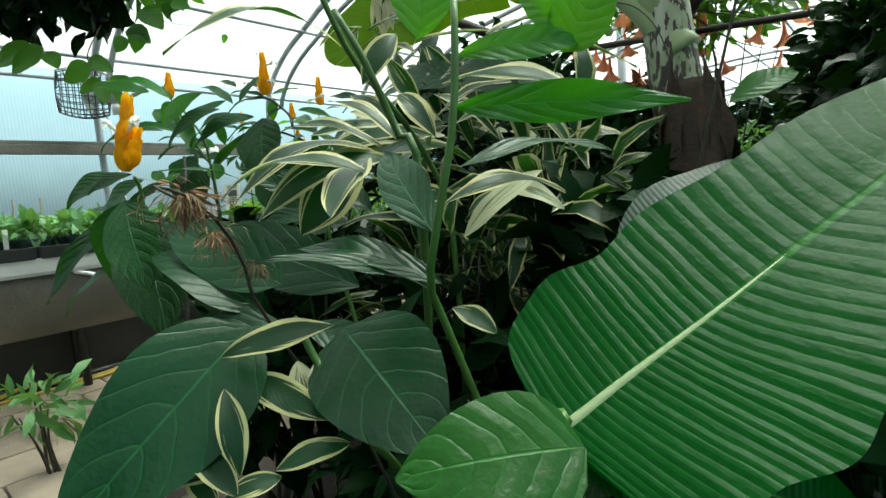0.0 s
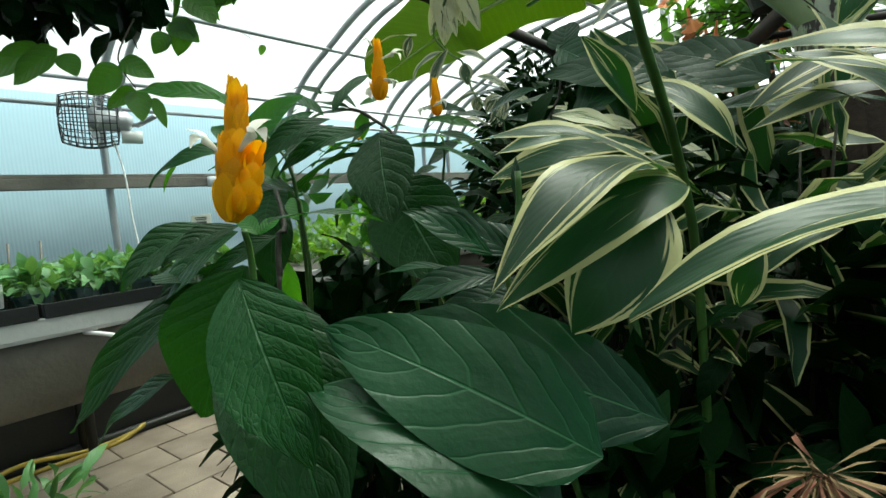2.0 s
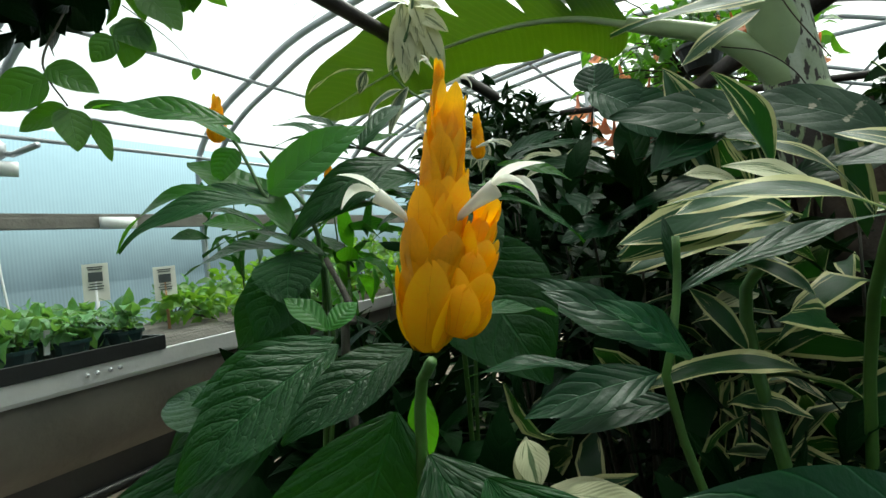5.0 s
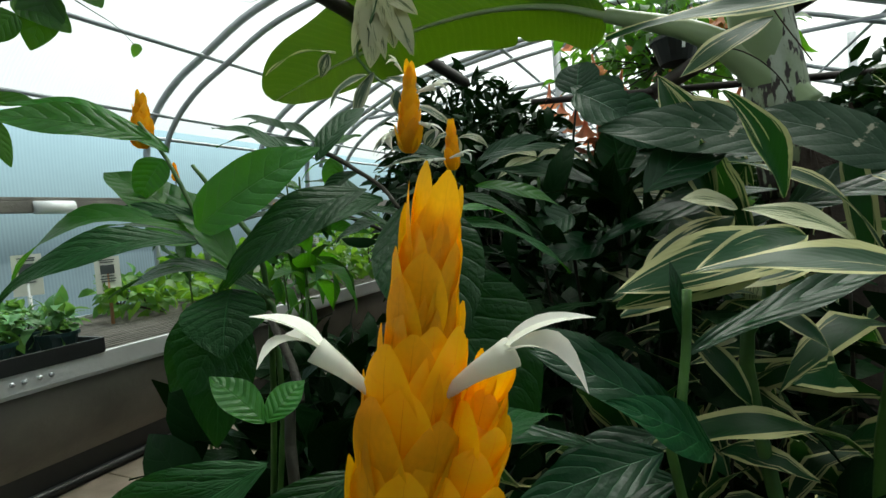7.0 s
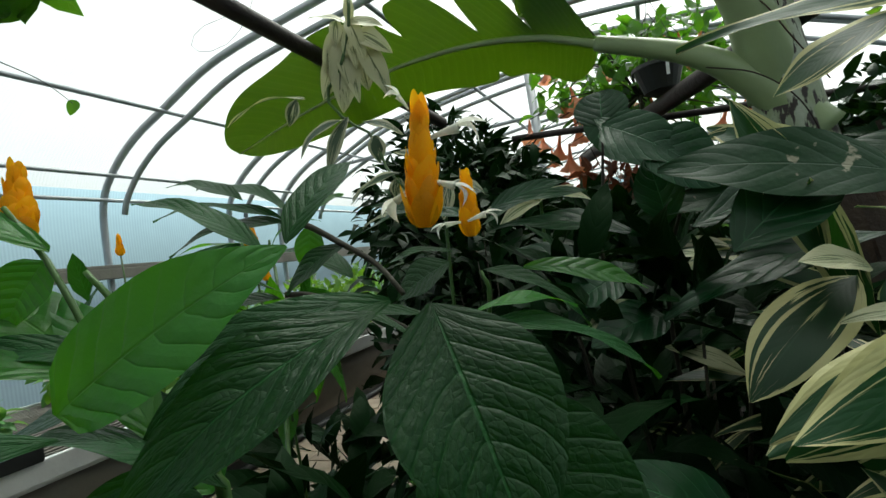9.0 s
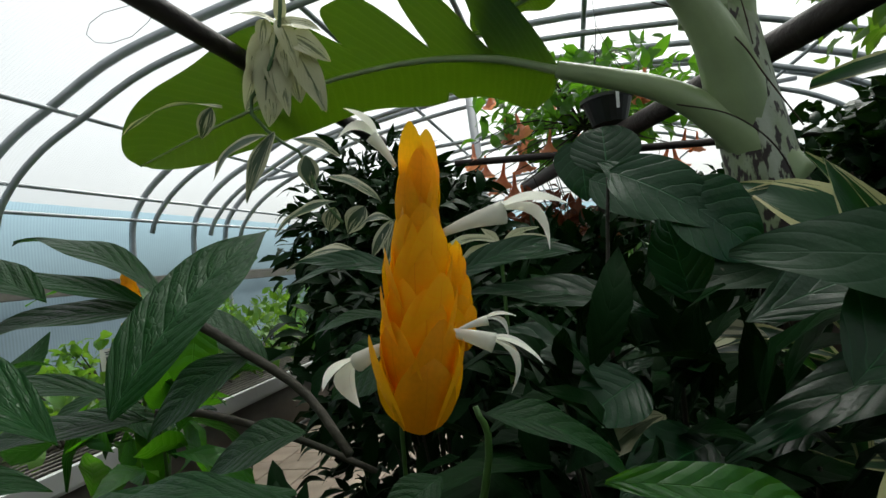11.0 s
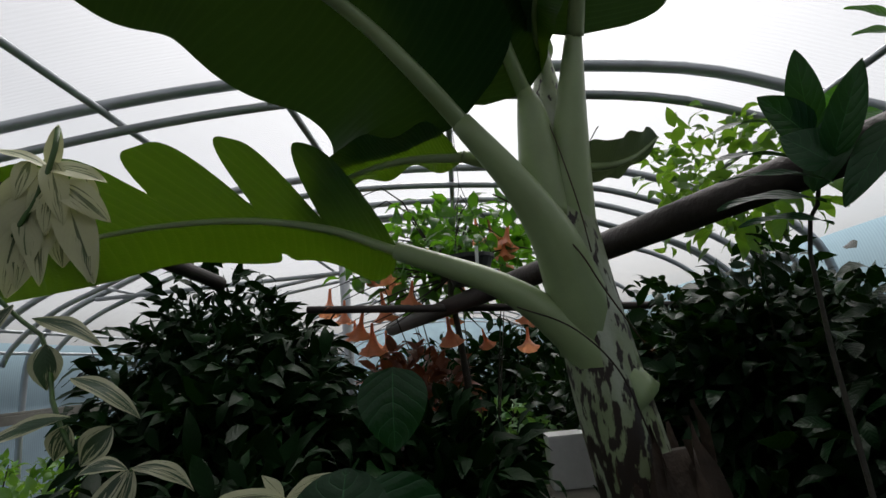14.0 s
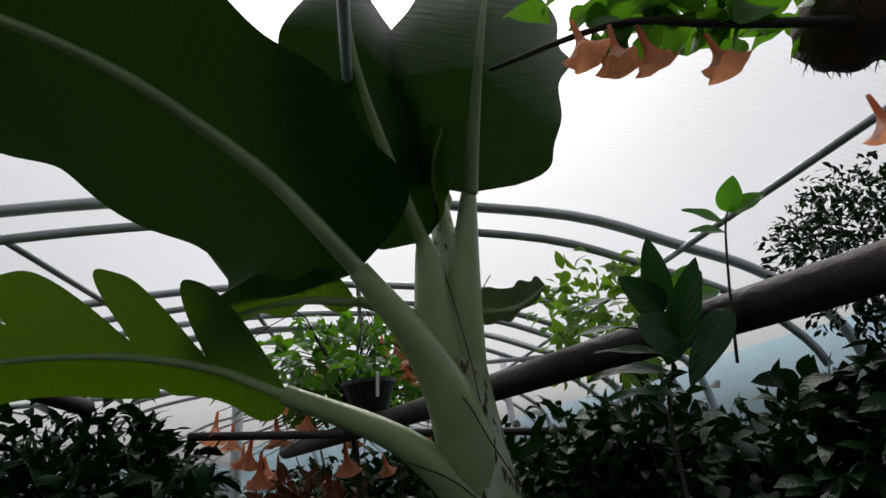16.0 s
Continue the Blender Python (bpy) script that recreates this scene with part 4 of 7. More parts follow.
pot_mesh("pot", 0.075, 0.112, 0.12, M_BLACK, pot, -0.06)
bm = bmesh.new()
box_bm(bm, (0.014, 0.002, 0.10), pose(0.035, -0.12, 0.03, 4, 3, 10), 0.0006)
part("tag", bm, M_WHITE, pot, "white plastic plant tag")
for a in (0, 2.1, 4.2):
    tube("hanger_wire", [(0.11 * math.cos(a), 0.11 * math.sin(a), 0.06), (0, 0, 0.40), (0, 0, 0.66)], 0.0015, M_WIRE, pot, sides=5)
foliage("foliage", [Vector(p) for p in cloud((0, 0, 0.11), (0.14, 0.14, 0.07), 50, 40, 0.2)], 0.06, 0.03, "ovate", M_HEART, pot, 41)

# bright fresh plants on the bench, further along
for i, (y, s) in enumerate(((1.95, 0.10), (2.35, 0.14), (2.8, 0.17), (3.3, 0.20), (3.85, 0.22), (4.4, 0.24), (5.0, 0.26), (5.6, 0.28), (6.4, 0.3))):
    for x in (-2.58, -2.98, -3.3):
        z = 0.82 + s * (0.8 if x > -2.7 else 1.0)
        bush("bench_plant", "fresh light green potted plant on the bench", (x, y + 0.1 * math.sin(i + x * 7), z), (0.21, 0.24, s), 110 if i < 6 else 70, 0.075, 0.04, M_LIGHT if (i + int(x * 10)) % 3 else M_SEED, 50 + i * 3 + int(-x * 10), "ovate",
             base=(x, y, 0.82), category="potted plant", stems=4, shell=0.2, group="bench plants", zmin=0.84)


# ---- plants along the walk ----
shrimp_front = thing("golden_shrimp_plant", "golden shrimp plant with a tall yellow flower spike and quilted leaves", "shrub", (-0.66, 0.40, 0), "golden shrimp plants")
stem(shrimp_front, [(-0.672, 0.410, 0.000), (-0.686, 0.420, 0.500), (-0.674, 0.401, 0.794), (-0.664, 0.398, 0.981), (-0.644, 0.384, 1.019)], 0.0045, 0.003, M_STEM)
leaf(shrimp_front, M_SHRIMP, (-0.682, 0.400, 0.985), (-0.745, 0.366, 0.828), 0.116, 0.06, (0.75, -0.47, 0.46), "lance", pleat=0.0014)
leaf(shrimp_front, M_SHRIMP, (-0.661, 0.399, 0.963), (-0.526, 0.362, 0.756), 0.117, 0.05, (0.66, -0.56, 0.51), "lance", pleat=0.0014)
leaf(shrimp_front, M_SHRIMP, (-0.753, 0.435, 1.021), (-0.890, 0.391, 0.930), 0.056, 0.1, (0.61, -0.42, 0.66), "lance", pleat=0.0014)
leaf(shrimp_front, M_SHRIMP, (-0.713, 0.460, 1.011), (-0.785, 0.403, 0.965), 0.028, 0.08, (0.54, -0.52, 0.67), "lance", pleat=0.0014)
leaf(shrimp_front, M_YOUNG, (-0.706, 0.465, 0.979), (-0.715, 0.475, 0.914), 0.022, 0.05, (0.49, -0.63, 0.61), "lance")
leaf(shrimp_front, M_SHRIMP, (-0.854, 0.386, 0.853), (-1.013, 0.333, 0.754), 0.047, 0.06, (0.57, -0.20, 0.80), "lance", pleat=0.0014)
leaf(shrimp_front, M_SHRIMP, (-0.663, 0.419, 1.026), (-0.627, 0.556, 1.011), 0.022, 0.08, (0.18, -0.15, 0.97), "lance")
leaf(shrimp_front, M_SHRIMP, (-0.621, 0.473, 0.867), (-0.561, 0.498, 0.743), 0.056, 0.05, (0.45, -0.50, 0.74), "lance", pleat=0.0014)
leaf(shrimp_front, M_YOUNG, (-0.811, 0.492, 1.015), (-0.855, 0.489, 1.045), 0.025, 0.08, (0.51, -0.44, 0.74), "lance")
leaf(shrimp_front, M_YOUNG, (-0.810, 0.493, 1.015), (-0.801, 0.523, 1.035), 0.022, 0.08, (0.47, -0.48, 0.75), "lance")
leaf(shrimp_front, M_SHRIMP, (-0.804, 0.406, 0.966), (-0.900, 0.401, 0.978), 0.059, 0.08, (0.62, -0.30, 0.72), "lance", pleat=0.0014)
leaf(shrimp_front, M_SHRIMP, (-0.783, 0.444, 0.987), (-0.981, 0.300, 0.790), 0.063, 0.08, (0.66, -0.14, 0.74), "lance", pleat=0.0014)
stem(shrimp_front, [(-0.700, 0.430, 0.300), (-0.815, 0.517, 0.941), (-0.820, 0.538, 1.019), (-0.866, 0.561, 1.076)], 0.005, 0.003, M_TWIG)
shrimp_mid = thing("golden_shrimp_plant", "golden shrimp plant with two yellow spikes above broad dark leaves", "shrub", (-0.86, 0.84, 0), "golden shrimp plants")
stem(shrimp_mid, [(-0.906, 0.893, 0.000), (-0.904, 0.880, 0.500), (-0.860, 0.827, 0.804), (-0.831, 0.776, 1.109), (-0.815, 0.767, 1.153)], 0.0045, 0.003, M_STEM)
stem(shrimp_mid, [(-0.906, 0.893, 0.470), (-0.892, 0.942, 0.948), (-0.839, 0.925, 1.132), (-0.842, 0.924, 1.174)], 0.004, 0.002, M_STEM)
leaf(shrimp_mid, M_SHRIMP, (-0.842, 0.779, 1.087), (-0.708, 0.755, 0.897), 0.161, 0.06, (0.37, -0.83, 0.42), "lance", pleat=0.0012)
leaf(shrimp_mid, M_SHRIMP, (-0.941, 0.857, 1.151), (-1.164, 0.753, 1.041), 0.074, 0.16, (0.13, -0.10, 0.99), "lance", pleat=0.003)
leaf(shrimp_mid, M_SHRIMP, (-0.834, 0.773, 1.147), (-1.026, 0.744, 1.136), 0.021, 0.12, (0.17, -0.16, 0.97), "lance")
leaf(shrimp_mid, M_YOUNG, (-0.803, 0.772, 1.148), (-0.736, 0.851, 1.135), 0.020, 0.1, (0.15, -0.35, 0.93), "lance")
leaf(shrimp_mid, M_SHRIMP, (-0.796, 0.776, 1.140), (-0.681, 0.881, 1.061), 0.036, 0.1, (0.13, -0.36, 0.93), "lance", pleat=0.0012)
leaf(shrimp_mid, M_SHRIMP, (-0.831, 0.902, 1.176), (-0.744, 0.972, 1.095), 0.045, 0.1, (0.15, -0.35, 0.93), "lance")
leaf(shrimp_mid, M_SHRIMP, (-0.870, 0.814, 1.125), (-1.060, 0.793, 1.160), 0.037, 0.12, (0.12, -0.11, 0.99), "lance")
leaf(shrimp_mid, M_SHRIMP, (-0.895, 0.806, 1.159), (-1.069, 0.825, 1.146), 0.027, 0.1, (0.17, -0.16, 0.97), "lance")
leaf(shrimp_mid, M_SHRIMP, (-0.996, 0.966, 1.149), (-1.084, 0.950, 1.119), 0.049, 0.1, (0.27, -0.38, 0.88), "lance", pleat=0.0012)
leaf(shrimp_mid, M_SHRIMP, (-0.881, 0.953, 1.116), (-0.916, 0.907, 1.094), 0.034, 0.1, (0.18, -0.50, 0.85), "lance")
leaf(shrimp_mid, M_SHRIMP, (-1.090, 1.062, 1.186), (-1.277, 1.119, 1.250), 0.057, 0.1, (0.20, -0.22, 0.95), "lance")
leaf(shrimp_mid, M_SHRIMP, (-0.958, 1.128, 1.187), (-1.043, 1.102, 1.140), 0.071, 0.06, (0.26, -0.58, 0.78), "lance", pleat=0.0012)
leaf(shrimp_mid, M_SHRIMP, (-1.005, 1.267, 1.205), (-1.162, 1.257, 1.184), 0.036, 0.12, (0.16, -0.33, 0.94), "lance")
stem(shrimp_mid, [(-1.119, 0.941, 1.179), (-1.087, 0.961, 1.171), (-1.020, 0.987, 1.138), (-0.966, 1.026, 1.091)], 0.004, 0.003, M_TWIG)
leaf(shrimp_mid, M_SHRIMP, (-1.119, 0.942, 1.181), (-1.325, 0.875, 1.213), 0.031, 0.1, (0.25, -0.17, 0.95), "lance")
leaf(shrimp_mid, M_SHRIMP, (-1.126, 0.940, 1.174), (-1.282, 0.885, 1.154), 0.047, 0.08, (0.29, -0.21, 0.93), "lance")
shrimp_left = thing("golden_shrimp_plant", "golden shrimp plant with backlit young leaves and a small yellow spike", "shrub", (-1.12, 0.72, 0), "golden shrimp plants")
stem(shrimp_left, [(-1.081, 0.722, 0.000), (-1.079, 0.711, 0.500), (-0.960, 0.670, 1.002), (-0.998, 0.657, 1.104), (-1.027, 0.638, 1.163), (-1.056, 0.631, 1.230), (-1.088, 0.624, 1.278)], 0.004, 0.002, M_STEM)
stem(shrimp_left, [(-1.081, 0.722, 0.600), (-0.966, 0.665, 1.068), (-1.001, 0.639, 1.187), (-1.018, 0.629, 1.222)], 0.004, 0.002, M_STEM)
leaf(shrimp_left, M_YOUNG, (-1.026, 0.625, 1.154), (-1.180, 0.528, 1.109), 0.050, 0.24, (0.42, -0.24, 0.87), "lance")
leaf(shrimp_left, M_YOUNG, (-1.055, 0.631, 1.242), (-1.231, 0.545, 1.309), 0.044, 0.1, (0.44, -0.25, 0.86), "lance")
leaf(shrimp_left, M_YOUNG, (-1.034, 0.633, 1.157), (-1.155, 0.622, 1.231), 0.064, 0.05, (0.49, -0.32, 0.81), "ovate")
leaf(shrimp_left, M_SHRIMP, (-1.014, 0.632, 1.163), (-0.981, 0.733, 1.231), 0.048, 0.08, (0.44, -0.39, 0.81), "lance")
leaf(shrimp_left, M_SHRIMP, (-0.850, 0.668, 1.177), (-0.983, 0.627, 1.105), 0.053, 0.1, (0.40, -0.41, 0.82), "lance")
leaf(shrimp_left, M_SHRIMP, (-0.927, 0.635, 1.075), (-1.112, 0.598, 1.096), 0.032, 0.16, (0.20, -0.13, 0.97), "lance")
leaf(shrimp_left, M_SHRIMP, (-0.976, 0.631, 1.076), (-1.008, 0.585, 0.987), 0.080, 0.06, (0.62, -0.51, 0.59), "lance", pleat=0.0014)
leaf(shrimp_left, M_YOUNG, (-0.974, 0.633, 1.103), (-1.103, 0.656, 1.214), 0.042, 0.08, (0.45, -0.35, 0.82), "lance")
leaf(shrimp_left, M_SHRIMP, (-0.967, 0.742, 1.221), (-1.085, 0.719, 1.284), 0.034, 0.1, (0.31, -0.27, 0.92), "lance")
leaf(shrimp_left, M_SHRIMP, (-0.952, 0.752, 1.227), (-0.929, 0.844, 1.304), 0.042, 0.08, (0.26, -0.31, 0.92), "lance")
leaf(shrimp_left, M_SHRIMP, (-1.022, 0.786, 1.278), (-1.113, 0.781, 1.309), 0.030, 0.08, (0.31, -0.27, 0.92), "lance")
leaf(shrimp_left, M_YOUNG, (-1.026, 0.708, 1.034), (-1.080, 0.726, 1.082), 0.045, 0.05, (0.52, -0.46, 0.72), "ovate")
stem(shrimp_left, [(-1.063, 0.891, 1.268), (-1.031, 0.893, 1.255), (-0.996, 0.896, 1.231), (-0.950, 0.894, 1.199), (-0.912, 0.874, 1.164)], 0.004, 0.003, M_TWIG)
leaf(shrimp_left, M_SHRIMP, (-1.060, 0.892, 1.266), (-1.243, 0.864, 1.297), 0.030, 0.1, (0.33, -0.24, 0.92), "lance")
leaf(shrimp_left, M_SHRIMP, (-1.060, 0.892, 1.263), (-1.209, 0.852, 1.246), 0.041, 0.1, (0.39, -0.30, 0.88), "lance")
leaf(shrimp_left, M_SHRIMP, (-1.049, 0.896, 1.270), (-1.213, 0.911, 1.335), 0.030, 0.1, (0.31, -0.25, 0.92), "lance")
leaf(shrimp_left, M_YOUNG, (-1.052, 0.910, 1.275), (-1.042, 0.996, 1.300), 0.025, 0.05, (0.39, -0.44, 0.81), "ovate")
leaf(shrimp_left, M_YOUNG, (-1.036, 0.905, 1.258), (-1.047, 0.902, 1.197), 0.034, 0.1, (0.50, -0.54, 0.67), "lance")
leaf(shrimp_left, M_SHRIMP, (-0.990, 0.900, 1.227), (-1.056, 0.870, 1.179), 0.039, 0.1, (0.38, -0.40, 0.83), "lance")
leaf(shrimp_left, M_YOUNG, (-1.212, 0.797, 1.140), (-1.311, 0.749, 1.161), 0.059, 0.06, (0.62, -0.30, 0.72), "lance")
leaf(shrimp_left, M_SHRIMP, (-1.199, 0.749, 1.178), (-1.067, 0.813, 1.172), 0.049, 0.1, (0.20, -0.11, 0.97), "lance")
leaf(shrimp_left, M_SHRIMP, (-1.144, 0.751, 1.126), (-1.302, 0.673, 1.166), 0.035, 0.14, (0.23, -0.07, 0.97), "lance")
leaf(shrimp_left, M_SHRIMP, (-1.126, 0.761, 1.101), (-1.306, 0.700, 1.070), 0.054, 0.1, (0.47, -0.20, 0.85), "lance")
leaf(shrimp_left, M_SHRIMP, (-1.075, 0.707, 1.060), (-1.131, 0.654, 0.961), 0.075, 0.06, (0.70, -0.39, 0.60), "lance", pleat=0.0014)
leaf(shrimp_left, M_SHRIMP, (-1.029, 0.659, 1.078), (-1.025, 0.625, 0.915), 0.075, 0.08, (0.71, -0.54, 0.45), "lance", pleat=0.0014)
leaf(shrimp_left, M_YOUNG, (-1.519, 1.389, 1.264), (-1.616, 1.371, 1.305), 0.038, 0.1, (0.29, -0.24, 0.93), "lance")
leaf(shrimp_left, M_YOUNG, (-1.512, 1.389, 1.291), (-1.395, 1.436, 1.329), 0.033, 0.2, (0.26, -0.27, 0.93), "lance")
leaf(shrimp_left, M_YOUNG, (-1.520, 1.389, 1.259), (-1.828, 1.365, 1.300), 0.048, 0.12, (0.25, -0.17, 0.95), "lance")
stem(shrimp_left, [(-1.105, 0.837, 0.600), (-1.463, 1.326, 1.160), (-1.520, 1.389, 1.259), (-1.528, 1.400, 1.305)], 0.005, 0.003, M_STEM)
ginger = thing("variegated_ginger", "variegated shell ginger with cream-striped arching leaves", "ginger plant", (-0.36, 0.66, 0))
stem(ginger, [(-0.383, 0.816, 0.300), (-0.491, 0.902, 0.900), (-0.470, 0.911, 1.017), (-0.461, 0.928, 1.091)], 0.009, 0.006, M_STEM)
leaf(ginger, M_VAR, (-0.365, 0.691, 1.041), (-0.555, 0.613, 1.088), 0.034, 0.14, (0.14, -0.45, 0.88), "ginger")
leaf(ginger, M_VAR, (-0.297, 0.763, 1.081), (-0.174, 0.822, 1.129), 0.043, 0.12, (-0.02, -0.58, 0.81), "ginger")
leaf(ginger, M_VAR, (-0.297, 0.763, 1.087), (-0.196, 0.831, 1.079), 0.026, 0.15, (-0.01, -0.39, 0.92), "ginger")
leaf(ginger, M_VAR, (-0.306, 0.768, 1.052), (-0.407, 0.782, 1.146), 0.048, 0.14, (0.07, -0.48, 0.87), "ginger")
leaf(ginger, M_VAR, (-0.452, 0.894, 1.132), (-0.507, 0.856, 1.248), 0.043, 0.05, (0.21, -0.76, 0.62), "ginger", fold=0.7)
leaf(ginger, M_PALE, (-0.426, 0.762, 1.095), (-0.506, 0.744, 1.126), 0.025, 0.1, (0.23, -0.72, 0.65), "ginger")
leaf(ginger, M_VAR, (-0.429, 0.882, 1.068), (-0.620, 0.778, 1.045), 0.046, 0.14, (-0.05, -0.57, 0.81), "ginger")
leaf(ginger, M_VAR, (-0.409, 0.960, 1.049), (-0.618, 0.815, 1.021), 0.074, 0.1, (-0.11, -0.58, 0.80), "ginger", fold=0.05)
leaf(ginger, M_VAR, (-0.511, 1.036, 1.120), (-0.570, 1.044, 1.315), 0.048, 0.04, (-0.04, -0.87, 0.50), "ginger", fold=0.6)
leaf(ginger, M_VAR, (-0.339, 1.013, 1.062), (-0.499, 0.970, 1.181), 0.036, 0.14, (-0.09, -0.45, 0.89), "ginger")
leaf(ginger, M_VAR, (-0.305, 0.994, 1.342), (-0.624, 0.919, 1.344), 0.040, 0.06, (-0.12, -0.78, 0.61), "ginger")
leaf(ginger, M_VAR, (-0.442, 0.965, 1.342), (-0.544, 0.979, 1.295), 0.050, 0.06, (-0.43, -0.67, 0.62), "ginger", fold=0.05)
leaf(ginger, M_VAR, (-0.465, 1.157, 1.215), (-0.575, 1.228, 1.318), 0.055, 0.08, (-0.28, -0.71, 0.64), "ginger")
leaf(ginger, M_VAR, (-0.433, 0.870, 0.886), (-0.600, 0.766, 0.894), 0.043, 0.12, (0.03, -0.41, 0.92), "ginger")
leaf(ginger, M_VAR, (-0.497, 0.857, 0.917), (-0.555, 0.859, 0.994), 0.029, 0.1, (0.04, -0.64, 0.77), "ginger")
leaf(ginger, M_VAR, (-0.423, 0.874, 0.973), (-0.508, 0.887, 1.022), 0.028, 0.15, (-0.01, -0.51, 0.86), "ginger")
leaf(ginger, M_PALE, (-0.482, 0.973, 0.982), (-0.455, 1.014, 1.060), 0.028, 0.1, (-0.01, -0.68, 0.73), "ginger")
leaf(ginger, M_PALE, (-0.472, 1.061, 0.955), (-0.549, 1.013, 0.931), 0.035, 0.1, (0.02, -0.64, 0.76), "ginger")
leaf(ginger, M_PALE, (-0.487, 0.993, 1.122), (-0.552, 0.951, 1.140), 0.033, 0.1, (0.03, -0.73, 0.68), "ginger")
leaf(ginger, M_VAR, (-0.294, 0.801, 0.945), (-0.320, 0.805, 0.872), 0.041, 0.1, (0.05, -0.77, 0.63), "ginger")
leaf(ginger, M_VAR, (-0.225, 0.888, 0.949), (-0.312, 0.842, 0.895), 0.035, 0.15, (0.00, -0.51, 0.86), "ginger")
leaf(ginger, M_VAR, (-0.302, 0.804, 1.070), (-0.106, 0.910, 1.061), 0.050, 0.16, (0.13, -0.47, 0.88), "ginger")
leaf(ginger, M_VAR, (-0.298, 0.741, 1.214), (-0.004, 0.932, 1.131), 0.047, 0.08, (0.09, -0.39, 0.92), "ginger")
leaf(ginger, M_PALE, (-0.451, 0.983, 1.073), (-0.531, 0.945, 1.083), 0.024, 0.1, (-0.18, -0.61, 0.77), "ginger")
leaf(ginger, M_PALE, (-0.553, 1.333, 1.140), (-0.627, 1.345, 1.106), 0.047, 0.1, (-0.14, -0.46, 0.88), "ginger")
leaf(ginger, M_VAR, (-0.514, 1.200, 1.122), (-0.644, 1.232, 1.127), 0.027, 0.1, (-0.10, -0.31, 0.95), "ginger")
leaf(ginger, M_VAR, (-0.559, 0.915, 0.938), (-0.458, 0.964, 0.941), 0.021, 0.1, (-0.08, -0.41, 0.91), "ginger")
leaf(ginger, M_PALE, (-0.553, 1.221, 1.140), (-0.662, 1.225, 1.158), 0.027, 0.1, (-0.10, -0.44, 0.89), "ginger")
leaf(ginger, M_VAR, (-0.520, 1.222, 1.130), (-0.649, 1.226, 1.149), 0.027, 0.1, (-0.11, -0.43, 0.90), "ginger")
stem(ginger, [(-0.398, 0.899, 0.000), (-0.393, 0.899, 0.500), (-0.381, 0.878, 0.905), (-0.368, 0.765, 1.075), (-0.357, 0.641, 1.176), (-0.351, 0.571, 1.285)], 0.007, 0.005, M_STEM)
leaf(ginger, M_VAR, (-0.344, 0.652, 1.030), (-0.399, 0.426, 0.955), 0.059, 0.20, (0.12, -0.78, 0.62), "ginger", fold=0.05)
leaf(ginger, M_VAR, (-0.190, 0.500, 1.001), (-0.093, 0.366, 0.938), 0.052, 0.05, (0.46, -0.81, 0.37), "ginger", fold=0.06)
leaf(ginger, M_VAR, (-0.324, 0.589, 1.183), (-0.350, 0.337, 1.142), 0.028, 0.2, (0.37, -0.22, 0.90), "ginger", fold=0.2)
leaf(ginger, M_VAR, (-0.334, 0.831, 1.153), (-0.067, 0.921, 1.075), 0.067, 0.14, (0.21, -0.46, 0.87), "ginger")
leaf(ginger, M_VAR, (-0.489, 1.032, 1.112), (-0.608, 0.950, 1.015), 0.078, 0.08, (-0.24, -0.70, 0.67), "ginger", fold=0.05)
leaf(ginger, M_VAR, (-0.437, 1.265, 1.260), (-0.585, 1.207, 1.304), 0.042, 0.12, (-0.24, -0.83, 0.51), "ginger")
leaf(ginger, M_VAR, (-0.536, 1.229, 1.255), (-0.488, 1.219, 1.128), 0.036, 0.12, (-0.23, -0.77, 0.59), "ginger")
leaf(ginger, M_VAR, (-0.494, 1.282, 1.266), (-0.438, 1.270, 1.154), 0.034, 0.12, (-0.27, -0.78, 0.57), "ginger")
leaf(ginger, M_PALE, (-0.580, 1.417, 1.121), (-0.692, 1.380, 1.128), 0.034, 0.15, (-0.08, -0.65, 0.75), "ginger")
leaf(ginger, M_PALE, (-0.575, 1.417, 1.123), (-0.482, 1.452, 1.075), 0.034, 0.15, (-0.15, -0.62, 0.76), "ginger")
leaf(ginger, M_PALE, (-0.698, 1.144, 1.091), (-0.765, 1.085, 1.071), 0.031, 0.12, (0.02, -0.73, 0.68), "ginger")
leaf(ginger, M_PALE, (-0.675, 1.090, 1.042), (-0.591, 1.082, 1.004), 0.025, 0.12, (-0.10, -0.68, 0.73), "ginger")
leaf(ginger, M_VAR, (-0.535, 1.092, 0.945), (-0.639, 1.051, 0.944), 0.019, 0.1, (-0.12, -0.51, 0.85), "ginger")
plain_ginger = thing("torch_ginger", "ginger with smooth glossy dark green leaves", "ginger plant", (-0.42, 0.66, 0))
stem(plain_ginger, [(-0.458, 0.735, 0.000), (-0.480, 0.730, 0.500), (-0.566, 0.706, 0.881), (-0.563, 0.706, 0.954), (-0.555, 0.723, 1.013), (-0.552, 0.724, 1.062)], 0.005, 0.004, M_STEM)
leaf(plain_ginger, M_PLAIN, (-0.562, 0.721, 0.948), (-0.680, 0.673, 1.019), 0.045, 0.08, (0.20, -0.74, 0.64), "lance")
leaf(plain_ginger, M_PLAIN, (-0.566, 0.719, 0.894), (-0.692, 0.669, 0.870), 0.045, 0.08, (0.16, -0.56, 0.82), "lance")
leaf(plain_ginger, M_PLAIN, (-0.556, 0.723, 1.005), (-0.353, 0.860, 1.063), 0.032, 0.05, (-0.02, -0.53, 0.85), "lance")
leaf(plain_ginger, M_PLAIN, (-0.554, 0.724, 1.012), (-0.564, 0.742, 1.085), 0.015, 0.05, (0.10, -0.68, 0.72), "lance")
